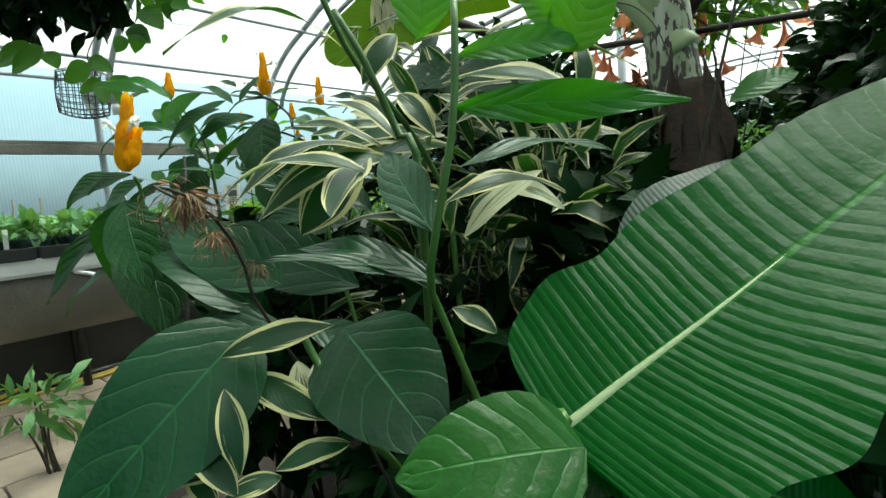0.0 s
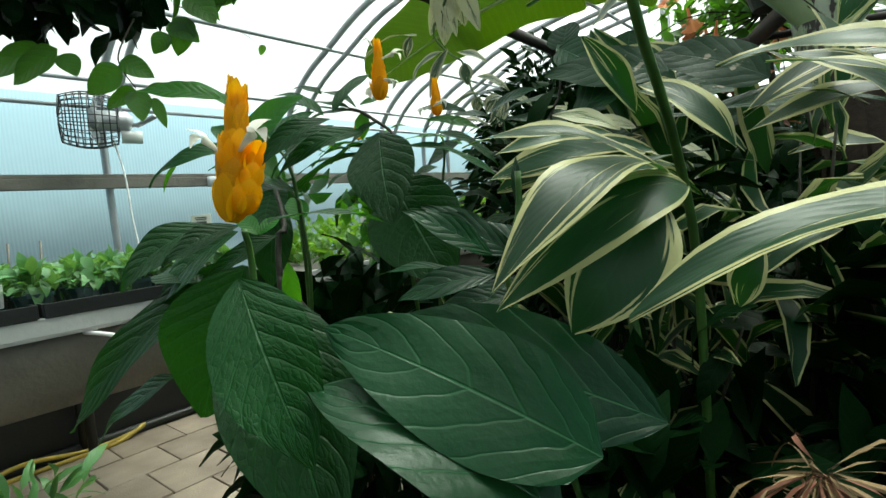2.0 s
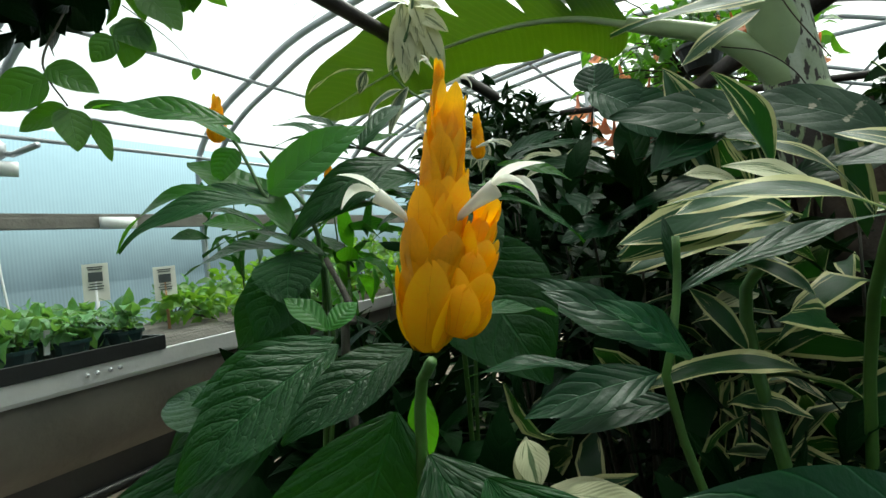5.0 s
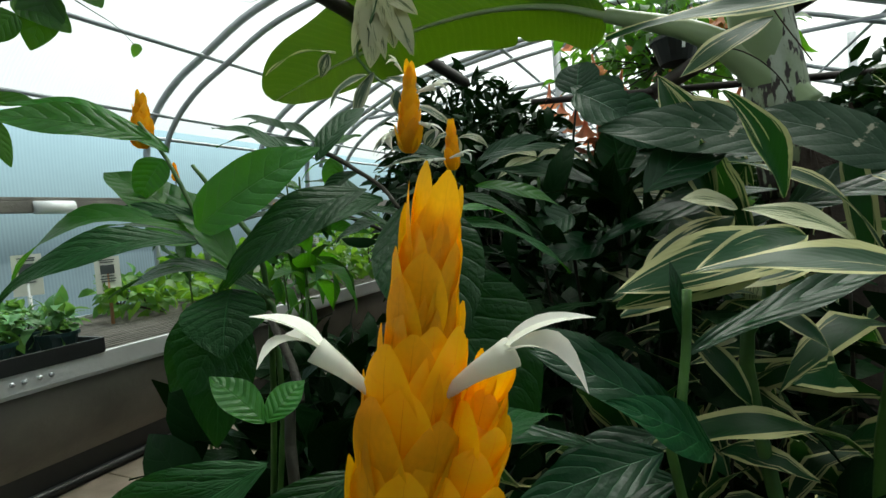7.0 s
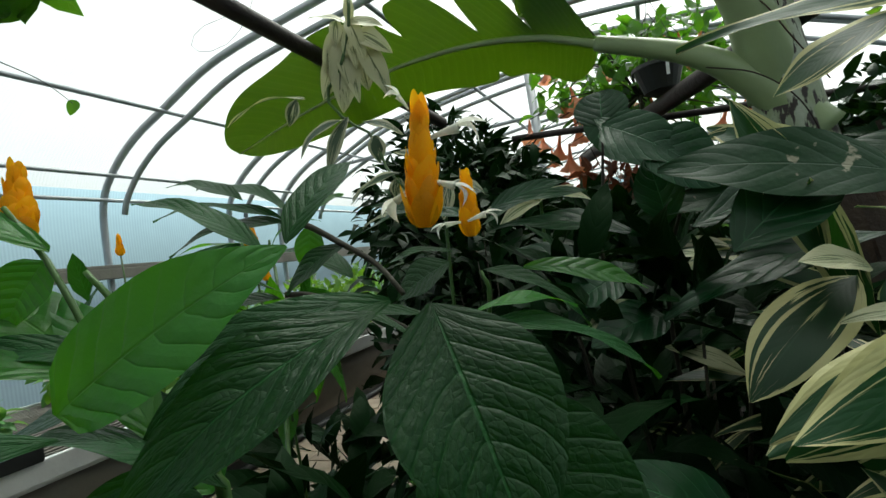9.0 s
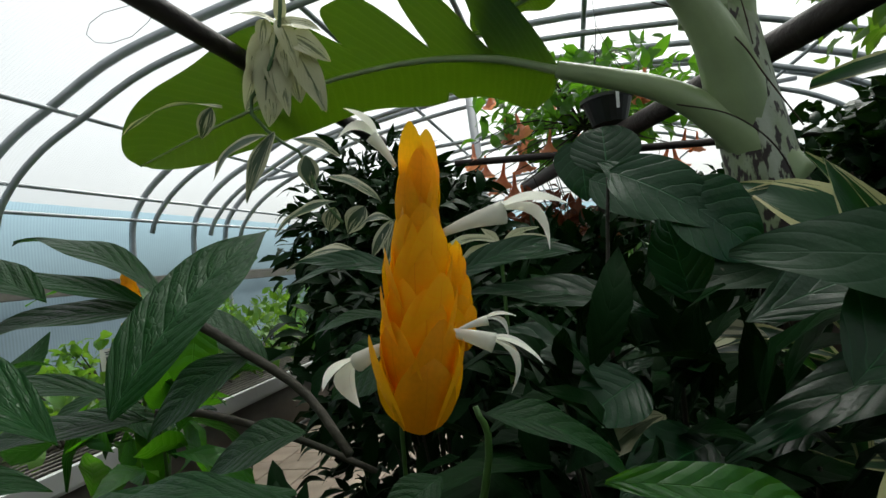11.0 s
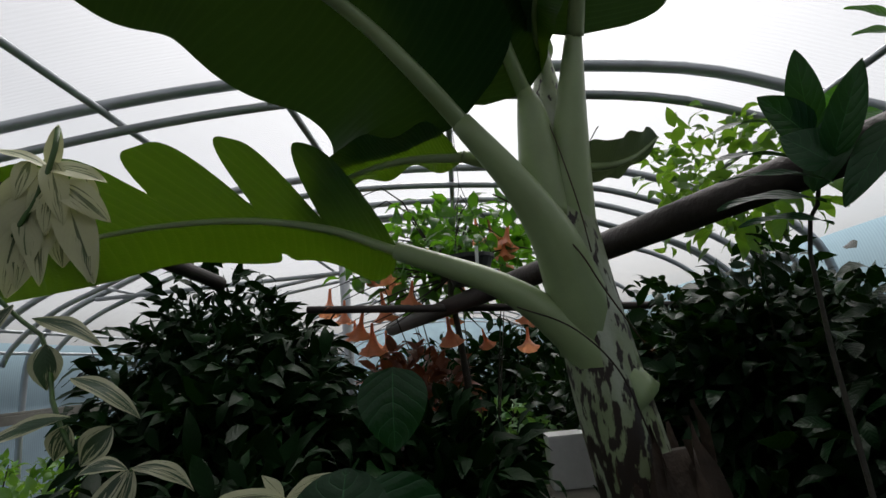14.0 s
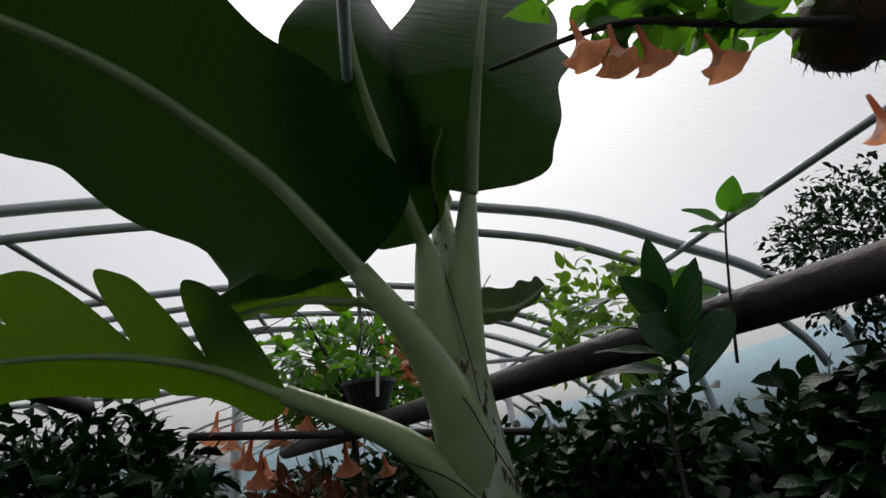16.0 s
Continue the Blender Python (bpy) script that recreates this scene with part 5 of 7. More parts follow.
leaf(plain_ginger, M_PLAIN, (-0.625, 0.696, 0.926), (-0.760, 0.640, 0.935), 0.029, 0.1, (0.10, -0.19, 0.97), "lance")
leaf(plain_ginger, M_PLAIN, (-0.628, 0.881, 0.921), (-0.748, 0.847, 0.993), 0.067, 0.08, (0.09, -0.52, 0.85), "lance")
leaf(plain_ginger, M_PLAIN, (-0.587, 0.786, 0.905), (-0.695, 0.732, 0.865), 0.046, 0.08, (0.08, -0.51, 0.86), "lance")
leaf(plain_ginger, M_SPOT, (-0.440, 1.025, 1.207), (-0.653, 1.013, 1.251), 0.087, 0.06, (-0.28, -0.76, 0.58), "ovate", fold=0.08)
leaf(plain_ginger, M_SPOT, (-0.307, 1.050, 1.166), (-0.474, 1.056, 1.246), 0.092, 0.08, (-0.39, -0.60, 0.69), "ovate", fold=0.08)
leaf(plain_ginger, M_PLAIN, (-0.682, 1.210, 1.181), (-0.908, 1.233, 1.229), 0.062, 0.08, (0.05, -0.47, 0.88), "lance")
leaf(plain_ginger, M_PLAIN, (-0.754, 1.270, 1.265), (-0.955, 1.273, 1.235), 0.051, 0.1, (0.09, -0.41, 0.91), "lance")
leaf(plain_ginger, M_PLAIN, (-0.927, 1.230, 1.247), (-1.186, 1.269, 1.269), 0.047, 0.1, (0.17, -0.32, 0.93), "lance")
leaf(plain_ginger, M_PLAIN, (-0.713, 1.207, 1.353), (-0.608, 1.182, 1.270), 0.082, 0.08, (-0.08, -0.80, 0.60), "ovate")
leaf(plain_ginger, M_PLAIN, (-0.713, 1.224, 1.353), (-0.710, 1.254, 1.416), 0.082, 0.04, (-0.03, -0.98, 0.21), "round")
leaf(plain_ginger, M_PLAIN, (-0.737, 1.149, 1.128), (-0.863, 1.161, 1.191), 0.057, 0.08, (0.07, -0.57, 0.81), "lance")
leaf(plain_ginger, M_PLAIN, (-0.733, 1.150, 1.132), (-0.699, 1.213, 1.142), 0.035, 0.05, (-0.01, -0.68, 0.74), "lance")
leaf(plain_ginger, M_PLAIN, (-0.644, 1.213, 1.193), (-0.659, 1.233, 1.299), 0.069, 0.05, (-0.07, -0.64, 0.77), "lance")
leaf(plain_ginger, M_PLAIN, (-0.635, 1.241, 1.233), (-0.438, 1.294, 1.209), 0.037, 0.15, (-0.08, -0.33, 0.94), "lance")
leaf(plain_ginger, M_PLAIN, (-0.720, 1.124, 1.134), (-0.782, 1.091, 1.103), 0.072, 0.05, (0.04, -0.74, 0.67), "ovate")
stem(plain_ginger, [(-0.657, 1.200, 0.400), (-0.662, 1.258, 1.062), (-0.633, 1.246, 1.186), (-0.604, 1.242, 1.253)], 0.004, 0.003, M_TWIG)
stem(plain_ginger, [(-0.683, 1.195, 0.500), (-0.738, 1.180, 1.123), (-0.726, 1.214, 1.260), (-0.713, 1.224, 1.353)], 0.0035, 0.002, M_TWIG)
leaf(plain_ginger, M_PLAIN, (-0.648, 1.189, 1.294), (-0.723, 1.222, 1.368), 0.060, 0.05, (0.11, -0.76, 0.64), "lance")
leaf(plain_ginger, M_PLAIN, (-0.653, 1.186, 1.315), (-0.574, 1.196, 1.232), 0.096, 0.08, (0.06, -0.88, 0.47), "ovate")
leaf(plain_ginger, M_PLAIN, (-0.623, 1.102, 1.184), (-0.399, 1.212, 1.209), 0.066, 0.08, (-0.03, -0.73, 0.69), "lance")
leaf(plain_ginger, M_PLAIN, (-0.413, 1.136, 1.114), (-0.254, 1.186, 1.155), 0.075, 0.08, (-0.20, -0.80, 0.56), "lance")
leaf(plain_ginger, M_PLAIN, (-0.424, 1.133, 1.145), (-0.671, 1.039, 1.084), 0.059, 0.08, (0.03, -0.55, 0.83), "lance")
leaf(plain_ginger, M_PLAIN, (-0.596, 0.988, 1.154), (-0.472, 1.062, 1.234), 0.082, 0.08, (0.11, -0.76, 0.65), "lance")
leaf(plain_ginger, M_PLAIN, (-0.449, 1.077, 1.230), (-0.308, 1.165, 1.207), 0.049, 0.1, (-0.01, -0.59, 0.81), "lance")
leaf(plain_ginger, M_PLAIN, (-0.415, 1.006, 1.124), (-0.175, 1.092, 1.108), 0.058, 0.08, (-0.05, -0.56, 0.82), "lance")
leaf(plain_ginger, M_PLAIN, (-0.340, 0.453, 0.841), (-0.535, 0.383, 0.934), 0.095, 0.08, (0.33, -0.69, 0.64), "ovate", fold=0.1)
leaf(plain_ginger, M_PLAIN, (-0.010, 0.419, 0.916), (-0.138, 0.486, 1.003), 0.051, 0.06, (0.37, -0.79, 0.48), "lance", fold=0.12)
leaf(plain_ginger, M_PLAIN, (-0.039, 0.443, 0.854), (-0.107, 0.293, 0.904), 0.028, 0.1, (0.27, -0.38, 0.89), "lance", fold=0.12)
leaf(plain_ginger, M_WETLEAF, (0.037, 0.409, 1.020), (0.202, 0.468, 1.003), 0.032, 0.06, (0.21, -0.98, 0.08), "lance", fold=0.15,wave=0.02)
leaf(plain_ginger, M_PLAIN, (0.019, 0.425, 0.972), (0.097, 0.597, 0.976), 0.025, 0.1, (0.19, -0.52, 0.84), "lance")
stem(plain_ginger, [(0.066, 0.530, 0.000), (0.051, 0.493, 0.500), (-0.020, 0.443, 0.808), (-0.010, 0.410, 0.869), (0.011, 0.405, 0.931), (0.028, 0.414, 1.009), (0.030, 0.422, 1.075), (0.028, 0.427, 1.112)], 0.0042, 0.0032, M_STEM)
leaf(plain_ginger, M_YOUNG, (-0.044, 0.519, 1.097), (0.052, 0.637, 1.108), 0.037, 0.08, (0.56, -0.82, 0.15), "lance")
leaf(plain_ginger, M_YOUNG, (0.029, 0.615, 1.097), (0.080, 0.642, 1.190), 0.068, 0.05, (0.46, -0.88, 0.09), "ovate")
leaf(plain_ginger, M_YOUNG, (0.019, 0.626, 1.121), (-0.004, 0.565, 1.174), 0.034, 0.05, (0.52, -0.79, 0.33), "lance")
leaf(plain_ginger, M_YOUNG, (0.145, 0.855, 1.040), (0.209, 0.959, 1.079), 0.040, 0.1, (0.25, -0.86, 0.44), "lance")
leaf(plain_ginger, M_PLAIN, (-0.531, 1.232, 1.041), (-0.675, 1.174, 1.019), 0.055, 0.08, (-0.06, -0.62, 0.78), "lance")
leaf(plain_ginger, M_PLAIN, (-0.670, 1.089, 1.082), (-0.755, 1.029, 1.061), 0.066, 0.08, (-0.00, -0.71, 0.70), "ovate")
flopped = thing("dark_leaved_shrub", "low shrub with large leathery veined dark leaves and dried flower tuft", "shrub", (-0.25, 0.44, 0))
leaf(flopped, M_PLAIN, (-0.318, 0.433, 0.793), (-0.406, 0.314, 0.772), 0.070, 0.05, (0.50, -0.33, 0.79), "lance")
leaf(flopped, M_PLAIN, (-0.293, 0.455, 0.784), (-0.198, 0.506, 0.744), 0.051, 0.05, (0.31, -0.49, 0.81), "lance")
leaf(flopped, M_PLAIN, (-0.358, 0.425, 0.807), (-0.526, 0.354, 0.894), 0.088, 0.1, (0.65, -0.22, 0.74), "ovate")
leaf(flopped, M_PLAIN, (-0.015, 0.431, 0.865), (-0.156, 0.362, 0.905), 0.043, 0.1, (0.45, -0.29, 0.84), "lance")
leaf(flopped, M_PLAIN, (-0.211, 0.333, 0.826), (-0.219, 0.144, 0.680), 0.128, 0.06, (0.80, -0.22, 0.55), "ovate", fold=0.08)
leaf(flopped, M_PLAIN, (-0.171, 0.426, 0.804), (-0.009, 0.406, 0.703), 0.144, 0.06, (0.51, -0.56, 0.65), "ovate", fold=0.06)
stem(flopped, [(-0.242, 0.572, 0.000), (-0.237, 0.549, 0.500), (-0.212, 0.361, 0.810), (-0.194, 0.324, 0.906), (-0.151, 0.271, 0.960), (-0.141, 0.233, 0.975), (-0.127, 0.243, 0.964)], 0.0026, 0.0012, M_TWIG)
leaf(flopped, M_PLAIN, (-0.254, 0.218, 0.742), (-0.243, 0.187, 0.678), 0.038, 0.08, (0.76, -0.14, 0.63), "ovate")
leaf(flopped, M_PLAIN, (-0.253, 0.236, 0.745), (-0.218, 0.225, 0.678), 0.031, 0.08, (0.66, -0.15, 0.73), "lance")
low_var = thing("striped_spiral_ginger", "low clump of cream and green striped leaves", "plant", (-0.22, 0.60, 0))
stem(low_var, [(-0.284, 0.677, 0.000), (-0.301, 0.652, 0.400), (-0.141, 0.401, 0.711), (-0.170, 0.385, 0.777), (-0.189, 0.374, 0.828)], 0.007, 0.004, M_STEM)
leaf(low_var, M_VAR, (-0.180, 0.284, 0.778), (-0.145, 0.273, 0.704), 0.028, 0.1, (0.70, -0.26, 0.67), "ginger")
leaf(low_var, M_VAR, (-0.104, 0.371, 0.705), (-0.142, 0.306, 0.694), 0.029, 0.1, (0.46, -0.24, 0.86), "ginger")
leaf(low_var, M_VAR, (-0.206, 0.254, 0.731), (-0.147, 0.269, 0.684), 0.032, 0.1, (0.60, -0.18, 0.78), "ginger")
leaf(low_var, M_PALE, (-0.170, 0.385, 0.777), (-0.136, 0.377, 0.726), 0.037, 0.1, (0.57, -0.34, 0.74), "ginger")
leaf(low_var, M_PALE, (-0.259, 0.308, 0.798), (-0.282, 0.282, 0.757), 0.044, 0.1, (0.68, -0.21, 0.70), "ginger")
leaf(low_var, M_PALE, (-0.665, 0.580, 0.835), (-0.599, 0.631, 0.803), 0.026, 0.1, (0.38, -0.56, 0.73), "ginger")
leaf(low_var, M_PALE, (-0.723, 0.684, 0.799), (-0.719, 0.685, 0.859), 0.030, 0.08, (0.33, -0.67, 0.66), "ginger")
leaf(low_var, M_PALE, (-0.706, 0.695, 0.797), (-0.610, 0.728, 0.784), 0.029, 0.08, (0.20, -0.60, 0.78), "ginger")
leaf(low_var, M_VAR, (0.009, 0.643, 0.940), (-0.070, 0.496, 0.934), 0.039, 0.16, (0.28, -0.37, 0.89), "ginger")
leaf(low_var, M_VAR, (-0.111, 0.464, 0.963), (-0.274, 0.349, 0.963), 0.038, 0.2, (0.36, -0.18, 0.92), "ginger")
leaf(low_var, M_VAR, (-0.147, 0.516, 1.022), (-0.239, 0.489, 1.080), 0.032, 0.12, (0.34, -0.24, 0.91), "ginger")
leaf(low_var, M_YOUNG, (-0.049, 0.463, 1.106), (-0.042, 0.485, 1.211), 0.067, 0.05, (0.66, -0.70, 0.28), "lance")
leaf(low_var, M_VAR, (-0.067, 0.606, 1.140), (0.013, 0.751, 1.130), 0.036, 0.15, (0.22, -0.34, 0.92), "ginger")
leaf(low_var, M_VAR, (-0.076, 0.661, 1.065), (-0.014, 0.708, 0.998), 0.037, 0.15, (0.31, -0.49, 0.82), "ginger")
leaf(low_var, M_VAR, (-0.019, 0.520, 0.792), (-0.071, 0.508, 0.819), 0.029, 0.1, (0.39, -0.45, 0.80), "ginger")
stem(low_var, [(-0.280, 0.655, 0.300), (-0.115, 0.518, 0.941), (-0.131, 0.501, 1.029), (-0.136, 0.463, 1.109), (-0.160, 0.449, 1.162)], 0.0055, 0.004, M_STEM)
leaf(low_var, M_VAR, (-0.181, 0.287, 0.810), (-0.121, 0.378, 0.826), 0.033, 0.08, (0.58, -0.39, 0.71), "ginger", fold=0.08)
leaf(low_var, M_VAR, (-0.214, 0.318, 0.774), (-0.122, 0.361, 0.729), 0.039, 0.06, (0.57, -0.37, 0.73), "ginger", fold=0.08)
leaf(low_var, M_VAR, (-0.175, 0.277, 0.698), (-0.215, 0.211, 0.701), 0.027, 0.12, (0.60, -0.16, 0.78), "ginger")
leaf(low_var, M_VAR, (-0.206, 0.249, 0.701), (-0.160, 0.255, 0.674), 0.024, 0.1, (0.60, -0.17, 0.79), "ginger")
leaf(low_var, M_VAR, (-0.136, 0.310, 0.688), (-0.157, 0.260, 0.683), 0.024, 0.1, (0.56, -0.22, 0.80), "ginger")
leaf(low_var, M_PALE, (-0.205, 0.382, 0.772), (-0.176, 0.370, 0.715), 0.032, 0.1, (0.60, -0.32, 0.73), "ginger")
leaf(low_var, M_PALE, (-0.253, 0.345, 0.802), (-0.294, 0.304, 0.781), 0.032, 0.1, (0.68, -0.24, 0.69), "ginger")
leaf(low_var, M_VAR, (-0.237, 0.240, 0.722), (-0.244, 0.253, 0.746), 0.023, 0.1, (0.65, -0.16, 0.75), "ginger")
leaf(low_var, M_PALE, (-0.134, 0.615, 0.888), (-0.053, 0.700, 0.972), 0.034, 0.1, (0.41, -0.56, 0.72), "ginger")
leaf(low_var, M_PALE, (-0.114, 0.674, 0.954), (-0.030, 0.712, 0.916), 0.032, 0.15, (0.37, -0.58, 0.72), "ginger")
leaf(low_var, M_VAR, (-0.235, 0.524, 1.090), (-0.173, 0.540, 1.030), 0.030, 0.15, (0.60, -0.48, 0.65), "ginger")
leaf(low_var, M_VAR, (-0.191, 0.575, 1.167), (-0.206, 0.521, 1.098), 0.037, 0.1, (0.69, -0.61, 0.37), "ginger")
leaf(shrimp_mid, M_SHRIMP, (-0.821, 0.739, 1.163), (-0.755, 0.684, 1.009), 0.113, 0.06, (0.4, -0.8, 0.44), "lance", pleat=0.0012, nu=20)
leaf(shrimp_mid, M_SHRIMP, (-0.847, 0.727, 1.17), (-0.981, 0.639, 1.108), 0.052, 0.16, (0.36, -0.74, 0.57), "lance")
leaf(shrimp_mid, M_YOUNG, (-0.765, 0.8, 1.177), (-0.677, 0.833, 1.145), 0.021, 0.1, (0.33, -0.67, 0.67), "lance")
leaf(shrimp_left, M_SHRIMP, (-0.973, 0.621, 1.09), (-0.953, 0.586, 1.027), 0.084, 0.06, (0.4, -0.8, 0.44), "lance", pleat=0.0014)
leaf(shrimp_left, M_SHRIMP, (-1.016, 0.655, 1.159), (-1.104, 0.578, 1.18), 0.024, 0.08, (0.31, -0.64, 0.7), "lance")
leaf(shrimp_left, M_YOUNG, (-1.073, 0.637, 1.237), (-1.092, 0.617, 1.192), 0.045, 0.05, (0.41, -0.84, 0.37), "ovate")
leaf(shrimp_left, M_YOUNG, (-0.959, 0.542, 1.232), (-1.053, 0.459, 1.254), 0.034, 0.06, (0.44, -0.7, 0.56), "lance")
leaf(shrimp_left, M_SHRIMP, (-0.921, 0.545, 1.141), (-1.035, 0.451, 1.103), 0.031, 0.18, (0.4, -0.64, 0.66), "lance")
leaf(shrimp_left, M_YOUNG, (-0.92, 0.545, 1.151), (-0.828, 0.601, 1.211), 0.057, 0.06, (0.46, -0.74, 0.5), "ovate")
leaf(shrimp_left, M_SHRIMP, (-0.798, 0.621, 1.173), (-0.891, 0.542, 1.1), 0.046, 0.14, (0.42, -0.67, 0.61), "lance")
leaf(shrimp_front, M_SHRIMP, (-0.694, 0.372, 1.03), (-0.745, 0.306, 0.974), 0.045, 0.12, (0.44, -0.7, 0.56), "lance", pleat=0.0014)
leaf(shrimp_front, M_SHRIMP, (-0.655, 0.384, 1.025), (-0.693, 0.326, 0.994), 0.029, 0.1, (0.42, -0.67, 0.61), "lance", pleat=0.0014)
leaf(shrimp_front, M_SHRIMP, (-0.603, 0.351, 0.979), (-0.512, 0.342, 0.84), 0.085, 0.05, (0.55, -0.69, 0.47), "lance", pleat=0.0018, nu=20)
leaf(ginger, M_VAR, (-0.344, 0.625, 1.013), (-0.393, 0.529, 0.903), 0.089, 0.1, (0.57, -0.72, 0.4), "ginger", fold=0.08, nu=18)
leaf(ginger, M_VAR, (-0.452, 0.798, 1.097), (-0.547, 0.67, 1.082), 0.033, 0.08, (0.48, -0.6, 0.64), "ginger")
leaf(ginger, M_VAR, (-0.436, 0.905, 1.076), (-0.612, 0.743, 1.057), 0.063, 0.12, (0.36, -0.76, 0.55), "ginger", fold=0.08, nu=18)
leaf(ginger, M_VAR, (-0.456, 0.875, 1.086), (-0.615, 0.764, 1.04), 0.064, 0.1, (0.38, -0.77, 0.51), "ginger", fold=0.08, nu=18)
leaf(ginger, M_VAR, (-0.335, 0.681, 1.017), (-0.435, 0.482, 0.93), 0.056, 0.22, (0.54, -0.63, 0.55), "ginger", fold=0.1, nu=18)
leaf(ginger, M_VAR, (-0.5, 1.103, 1.189), (-0.574, 1.064, 1.323), 0.041, 0.05, (0.39, -0.82, 0.41), "ginger", fold=0.5)
leaf(plain_ginger, M_PLAIN, (-0.541, 0.632, 0.962), (-0.599, 0.549, 1.024), 0.036, 0.06, (0.5, -0.63, 0.59), "lance")
leaf(plain_ginger, M_PLAIN, (-0.342, 0.592, 0.811), (-0.567, 0.442, 0.919), 0.114, 0.06, (0.5, -0.63, 0.59), "lance", fold=0.1, nu=18)
leaf(plain_ginger, M_PLAIN, (-0.588, 0.732, 0.956), (-0.694, 0.684, 1.031), 0.044, 0.08, (0.35, -0.72, 0.6), "lance")
leaf(plain_ginger, M_PLAIN, (-0.577, 0.691, 0.931), (-0.689, 0.612, 0.906), 0.045, 0.08, (0.34, -0.68, 0.65), "lance")
leaf(plain_ginger, M_SPOT, (-0.374, 1.319, 1.205), (-0.686, 1.216, 1.207), 0.073, 0.08, (0.16, -0.79, 0.59), "ovate", fold=0.08, nu=18)
leaf(plain_ginger, M_PLAIN, (-0.728, 1.369, 1.367), (-0.622, 1.365, 1.295), 0.090, 0.08, (0.18, -0.9, 0.39), "ovate")
leaf(plain_ginger, M_PLAIN, (-0.911, 1.208, 1.256), (-0.777, 1.212, 1.282), 0.041, 0.08, (0.15, -0.75, 0.64), "lance")
leaf(plain_ginger, M_PLAIN, (-0.976, 1.194, 1.272), (-1.094, 1.148, 1.297), 0.030, 0.08, (0.15, -0.75, 0.64), "lance")
leaf(plain_ginger, M_PLAIN, (-0.722, 1.683, 1.491), (-0.725, 1.66, 1.361), 0.114, 0.05, (0.01, -1.0, 0.09), "ovate")
leaf(low_var, M_PALE, (-0.679, 0.586, 0.898), (-0.666, 0.572, 0.861), 0.030, 0.05, (0.5, -0.79, 0.35), "lance")
leaf(low_var, M_PALE, (-0.642, 0.563, 0.865), (-0.574, 0.582, 0.855), 0.025, 0.06, (0.42, -0.67, 0.61), "lance")
pup = thing("banana_pup", "young banana with a bright wet pleated green leaf", "banana plant", (0.16, 0.51, 0))
stem(pup, [(0.153, 0.512, 0.000), (0.126, 0.486, 0.400), (0.120, 0.394, 0.746), (0.130, 0.391, 0.770)], 0.02, 0.012, M_STEM)
leaf(pup, M_BANTOP, (0.115, 0.420, 0.751), (0.306, 0.574, 0.646), 0.117, 0.06, (0.12, -0.56, 0.82), "banana", fold=0.12,wave=0.004,pleat=0.0025,pleats=36,nu=80,nv=8)
leaf(pup, M_WETLEAF, (0.157, 0.369, 0.776), (0.078, 0.270, 0.776), 0.087, 0.06, (0.41, -0.52, 0.74), "ovate", fold=0.05,pleat=0.004,pleats=7)
leaf(pup, M_BANGREY, (0.045, 0.737, 0.836), (0.166, 0.953, 0.961), 0.131, 0.06, (0.19, -0.78, 0.60), "ovate", fold=0.05)
tuft = thing("variegated_hanging_plant", "trailing plant with pale cream leaves hanging on the pipe", "hanging plant", (-1.42, 1.72, 1.80))
stem(tuft, [(-1.452, 1.850, 2.091), (-1.458, 1.839, 1.990), (-1.505, 1.823, 1.850), (-1.569, 1.816, 1.774), (-1.514, 1.834, 1.681), (-1.430, 1.823, 1.613), (-1.370, 1.777, 1.487), (-1.295, 1.730, 1.405)], 0.006, 0.004, M_STEM)
leaf(tuft, M_PALE, (-1.480, 1.855, 1.953), (-1.524, 1.830, 1.711), 0.108, 0.05, (0.56, -0.83, 0.08), "ovate")
leaf(tuft, M_PALE, (-1.491, 1.850, 1.985), (-1.559, 1.813, 1.849), 0.071, 0.05, (0.57, -0.83, 0.03), "ovate")
leaf(tuft, M_PALE, (-1.514, 1.849, 1.926), (-1.580, 1.816, 1.764), 0.071, 0.05, (0.58, -0.82, 0.07), "ovate")
leaf(tuft, M_PALE, (-1.437, 1.865, 1.932), (-1.363, 1.861, 1.727), 0.077, 0.05, (0.49, -0.87, 0.07), "ovate")
leaf(tuft, M_PALE, (-1.447, 1.861, 1.964), (-1.330, 1.858, 1.859), 0.065, 0.08, (0.48, -0.88, 0.01), "ovate")
leaf(tuft, M_PALE, (-1.461, 1.878, 1.925), (-1.443, 1.875, 1.774), 0.081, 0.05, (0.51, -0.85, 0.06), "ovate")
leaf(tuft, M_PALE, (-1.473, 1.853, 2.000), (-1.355, 1.879, 1.960), 0.056, 0.08, (0.44, -0.73, 0.52), "ovate")
leaf(tuft, M_PALE, (-1.473, 1.853, 2.000), (-1.599, 1.825, 2.046), 0.041, 0.08, (0.41, -0.54, 0.74), "ovate")
leaf(tuft, M_PALE, (-1.465, 1.854, 1.998), (-1.452, 1.850, 2.100), 0.035, 0.05, (0.53, -0.83, 0.20), "ovate")
leaf(tuft, M_PALE, (-1.512, 1.861, 2.011), (-1.499, 1.873, 1.882), 0.069, 0.05, (0.54, -0.83, 0.01), "ovate")
leaf(tuft, M_PALE, (-1.421, 1.881, 1.991), (-1.415, 1.909, 1.860), 0.063, 0.05, (0.49, -0.88, 0.02), "ovate")
leaf(tuft, M_PALE, (-1.507, 1.845, 2.018), (-1.512, 1.818, 1.917), 0.042, 0.08, (0.56, -0.83, -0.01), "ovate")
